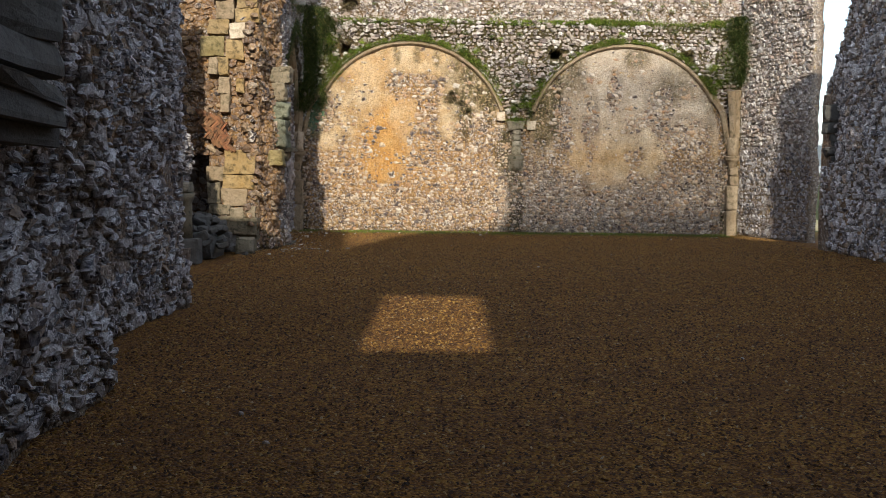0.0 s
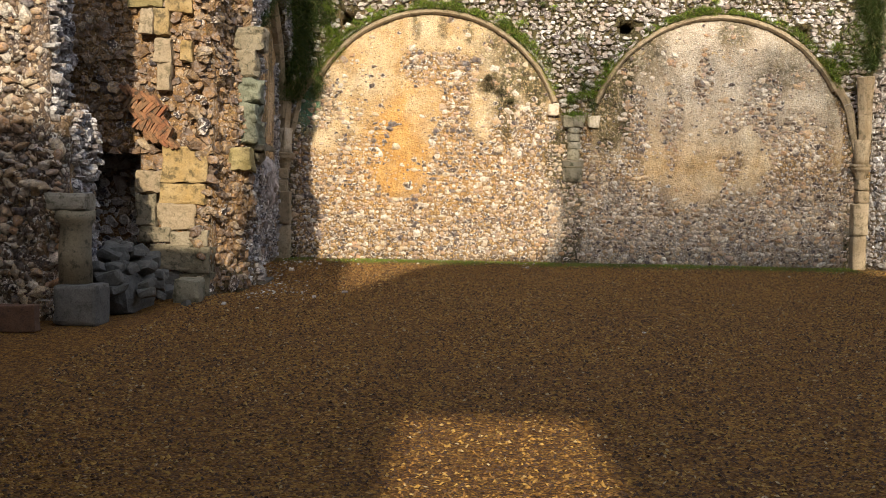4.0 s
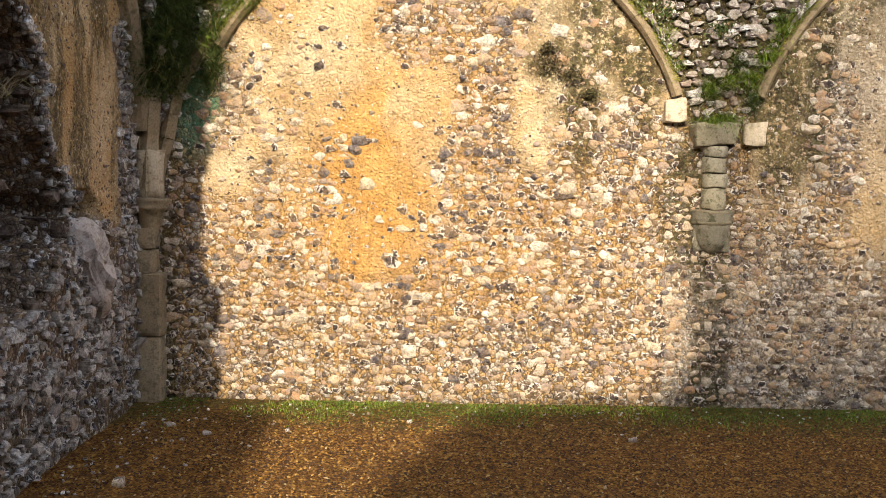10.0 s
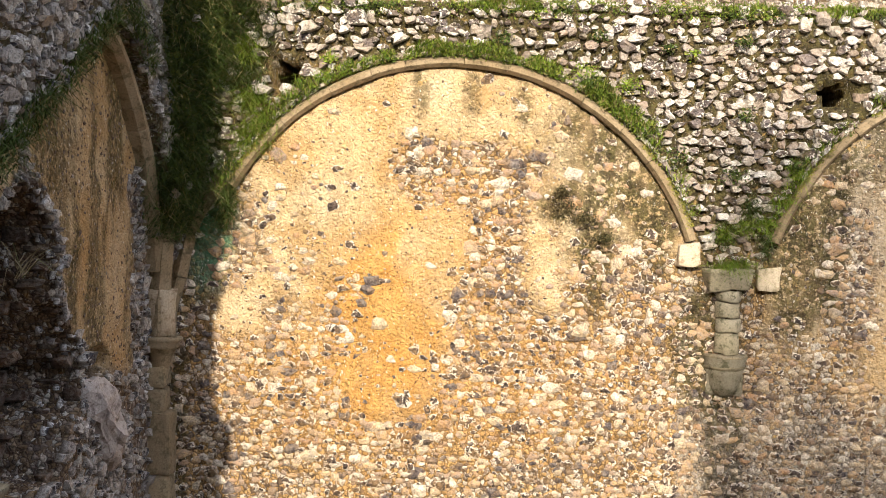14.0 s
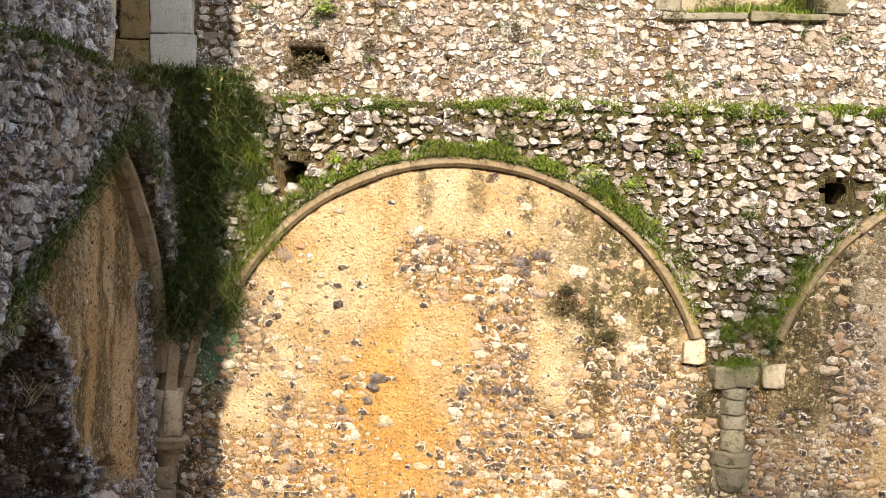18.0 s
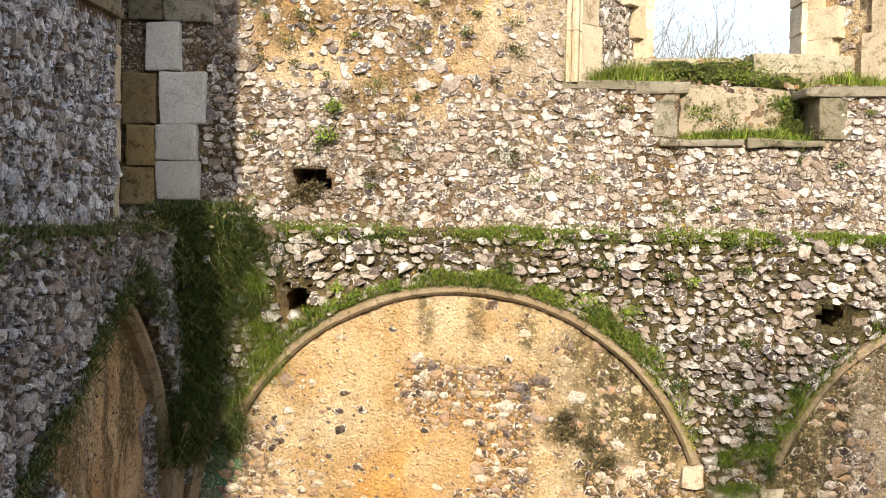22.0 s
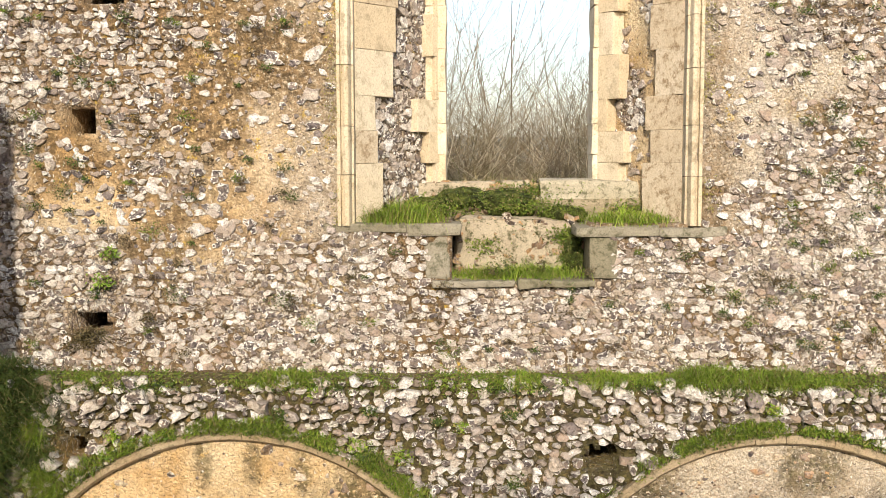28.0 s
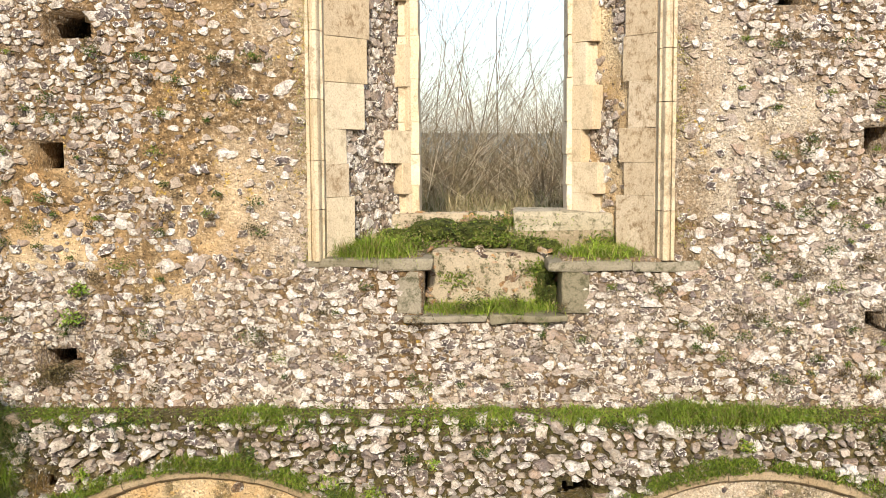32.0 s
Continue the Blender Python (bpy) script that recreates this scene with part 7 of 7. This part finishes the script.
# ---- flint litter along the feet of the walls ----
n = 330
lx = np.concatenate([-3.58 + np.abs(rng.normal(0, 0.22, 190)), rng.uniform(-3.5, 3.4, 140)])
ly = np.concatenate([rng.uniform(-4.6, -0.2, 190), -0.06 - np.abs(rng.normal(0, 0.22, 140))])
lx[:190] += np.where(ly[:190] < -2.9, 0.3, 0.0)
e = rng.uniform(0.004, 0.012, n)
scatter("flint_litter", np.stack([lx, ly, floor_z(lx, ly) + 0.004], 1), np.tile([1.0, 0, 0], (n, 1)), np.tile([0, 1.0, 0], (n, 1)), np.tile([0, 0, 1.0], (n, 1)), e * 1.3, e, e * 0.8, rng.uniform(0, 6, n), M_FLINT_UP, None, label="small broken flints littering the wall foot")
tagged(bpy.data.objects["flint_litter"], "small broken flints littering the wall foot", "stones", kind="stuff")

# ---- loose white flints on the gravel ----
spots = [(-2.457, -3.9, 0.05), (-2.672, -4.39, 0.045), (-0.6, -0.834, 0.055), (-3.233, -1.834, 0.075), (-3.04, -0.86, 0.045), (-2.18, -12.94, 0.03), (-3.3, -0.7, 0.05), (-3.15, -1.0, 0.03), (-2.6, -0.75, 0.035), (-2.75, -1.1, 0.025), (-1.9, -0.5, 0.04), (1.2, -0.6, 0.04), (2.3, -1.4, 0.04), (-0.2, -6.0, 0.025), (-1.1, -3.0, 0.02), (0.9, -4.2, 0.02), (0.4, -11.5, 0.02), (-2.0, -13.4, 0.025), (-3.0, -1.5, 0.025), (-2.3, -2.2, 0.02), (-3.05, -4.1, 0.035), (-3.2, -4.5, 0.03), (-3.0, -5.2, 0.03), (-3.3, -5.0, 0.04)]
for k, (x, y, s) in enumerate(spots):
    ob = part("loose_flint", flint_mesh(k % len(SHAPES), M_FLINT_UP), M_FLINT_UP)
    ob.matrix_local = Matrix.Translation((x, y, float(floor_z(np.array(x), np.array(y))) + s * 0.15)) @ Matrix.Rotation(k * 1.7, 4, "Z") @ Matrix.Diagonal((s * 0.65, s * 0.45, s * 0.4, 1))
    tagged(ob, "loose white flint lying on the gravel", "stone", "loose flints on the gravel")


# ---- plants on the walls ----
def herb(name, label, at, radius, n, size, material, normal=(0, -1, 0)):
    c = np.asarray(at, float)
    d = rng.normal(0, 0.45, (n, 3)) * np.asarray(radius)
    d += np.asarray(normal) * np.abs(rng.normal(0.02, 0.03, (n, 1)))
    return leaves(name, c + d, size, material, None, label, "plant")


for x, z, r in ((-2.62, 4.27, 0.06), (-2.66, 4.08, 0.08)):
    herb("wall_plant", "small bright green plant rooted in the wall", (x, UP_Y - 0.03, z), (r, 0.03, r * 0.8), 220, 0.013, M_HERB)
r0 = random.Random(77)
for k in range(270):
    x, z = r0.uniform(-3.3, 3.4), r0.uniform(3.6, 5.9)
    if WIN[0] - 0.3 < x < WIN[1] + 0.3 and z > 4.3:
        continue
    if abs(x + 2.81) < 0.2 and abs(z - 5.15) < 0.2:
        continue
    w = r0.uniform(0.015, 0.05) * (1.5 if r0.random() < 0.15 else 1)
    herb("wall_moss", "dark olive moss and dry stalks on the wall", (x, UP_Y - 0.02, z), (w * 1.6, 0.02, w), int(40 + 1800 * w), 0.008, (M_IVY, M_SCRUB, M_SCRUB, M_IVY, M_MOSSLEAF)[k % 5])
for x, z, w in ((-1.06, 2.22, 0.10), (-0.92, 2.14, 0.09), (-0.8, 2.02, 0.05), (-1.08, 2.3, 0.05)):
    herb("withered_plant", "withered dark plant clinging to the plaster", (x, -0.03, z), (w, 0.03, w * 0.7), 330, 0.011, M_SCRUB)
for k in range(40):
    x, z = r0.uniform(-3.4, 3.4), r0.uniform(2.4, 3.4)
    if in_arch(np.array(x), np.array(z), 0.1):
        continue
    w = r0.uniform(0.03, 0.08)
    herb("wall_moss", "green moss between the spandrel flints", (x, -0.05, z), (w * 1.4, 0.02, w), 170, 0.011, M_GRASS if k % 2 else M_IVY)

# grass edging the overgrown corner springer: sunlit tufts, and shaded ones painted darker
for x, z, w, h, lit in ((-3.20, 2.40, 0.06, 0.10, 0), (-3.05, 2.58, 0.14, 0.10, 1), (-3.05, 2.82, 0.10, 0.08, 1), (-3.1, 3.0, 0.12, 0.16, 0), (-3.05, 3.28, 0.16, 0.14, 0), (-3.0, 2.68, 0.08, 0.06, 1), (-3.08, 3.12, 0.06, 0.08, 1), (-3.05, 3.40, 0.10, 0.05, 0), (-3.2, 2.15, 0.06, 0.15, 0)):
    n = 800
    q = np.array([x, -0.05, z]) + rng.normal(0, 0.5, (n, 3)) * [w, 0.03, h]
    blades("wall_grass", q, (0.2, -0.6, -0.5), (0, 0, 0.4), 0.15, 0.0026, M_GRASS if lit else M_IVY, None, "green grass hanging at the wall corner" if lit else "grass and dry stalks at the wall corner, shade put into their colour", "grass", 1.2, 0.8)
herb("hole_grass", "rusty dry grass in the mouth of a wall hole", (-2.78, UP_Y - 0.01, 3.73), (0.14, 0.03, 0.05), 400, 0.012, M_SCRUB)
herb("hole_grass", "withered brown plant below a wall hole", (-2.80, UP_Y - 0.01, 3.68), (0.12, 0.02, 0.06), 300, 0.012, M_SCRUB)

# grass at the foot of the back wall
n = 14000
gx = rng.uniform(-3.6, 3.5, n)
ok = fbm(gx * 1.5, gx * 0, 3, 621) > 0.33
gx = gx[ok]
roots = np.stack([gx, -0.02 - np.abs(rng.normal(0, 0.28, len(gx))), 0.01 + 0 * gx], 1)
blades("foot_grass", roots, (0, -0.3, 0), (0, 0, 0.5), 0.026, 0.003, M_MOSSLEAF, None, "short green grass at the foot of the wall", "grass")

n = 9000
gx, gy = rng.uniform(-3.55, 3.5, n), -0.03 - np.abs(rng.normal(0, 0.22, n))
ok = fbm(gx * 2.2, gy * 2.2, 3, 622) > 0.52
blades("foot_grass", np.stack([gx, gy, floor_z(gx, gy)], 1)[ok], (0, -0.4, 0), (0, 0, 0.6), 0.035, 0.0026, M_GRASS, None, "green tufts of grass along the wall foot", "grass")

# mossy ledge and arch grass on the left wall
n = 9000
gy = rng.uniform(-3.5, -0.1, n)
gy = gy[fbm(gy * 2.5, gy * 0, 3, 651) > 0.46]
n = len(gy)
blades("ledge_grass", np.stack([rng.uniform(UX, LX + 0.22, n), gy, LEDGE - 0.01 + 0 * gy], 1), (0.7, 0, -0.2), (0, 0, 0.6), 0.10, 0.003, M_IVY, None, "dark grass along the shaded ledge", "grass", 1.1)
n = 7000
a = rng.uniform(radians(48), radians(65), n)
rr = LA_R + rng.uniform(0, 0.16, n)
fallen = rng.uniform(0, 1, n) < 0.7
far = rng.uniform(0, 1.6, n)
gy = np.where(fallen, LA_APEX - far, LA_Y + rr * np.cos(a))
gz = np.where(fallen, 3.12 - 0.58 * far + rng.uniform(0, 0.14, n), 1.49 + rr * np.sin(a))
blades("arch_grass", np.stack([LX + rng.uniform(0.02, 0.2, n), gy, gz], 1), (0.6, 0, -0.5), (0, 0, 0.4), 0.14, 0.003, M_IVY, None, "dry and green grass over the broken arch", "grass", 1.2)

n = 700
gy = rng.uniform(-3.3, -0.3, n)
blades("dry_stalks", np.stack([rng.uniform(UX + 0.05, LX + 0.2, n), gy, LEDGE - 0.02 - 0.2 * rng.uniform(0, 1, n) ** 2], 1), (0.9, 0, -0.3), (0, 0, 0.6), 0.24, 0.002, M_DRYGRASS, None, "dry stalks hanging over the shaded ledge", "grass", 1.1, 1.0)
n = 9000
gy = rng.uniform(-3.3, -0.2, n)
gy = gy[fbm(gy * 3, gy * 0, 3, 655) > 0.42]
n = len(gy)
leaves("ledge_moss", np.stack([rng.uniform(UX + 0.02, LX + 0.2, n), gy, LEDGE - 0.12 * rng.uniform(0, 1, n) ** 1.5], 1), 0.012, M_IVY, None, "dark moss along the shaded ledge", "moss")

n = 26
blades("dry_stalks", np.array([LX - 0.1, -1.82, 1.86]) + rng.normal(0, 0.02, (n, 3)), (0.8, 0.5, -0.2), (0, 0, 0.5), 0.30, 0.0028, M_DRYGRASS, None, "pale dry stalks hanging from the broken hollow", "grass", 1.0, 1.0)

# broken stones along the corner of the pier
n = 90
e = rng.uniform(0.02, 0.055, n)
lump = np.stack([-3.62 + rng.normal(0, 0.04, n), -4.37 + rng.normal(0, 0.03, n), rng.uniform(0.05, 3.4, n)], 1)
pier = bpy.data.objects["pier_broken_face"]
scatter("corner_rubble", lump, np.tile([0.8, 0.6, 0.0], (n, 1)), np.tile([0, 0, 1.0], (n, 1)), np.tile([0.6, -0.8, 0.0], (n, 1)), e * 1.4, e, e, rng.normal(0, 0.5, n), M_FLINT_PIER, pier)
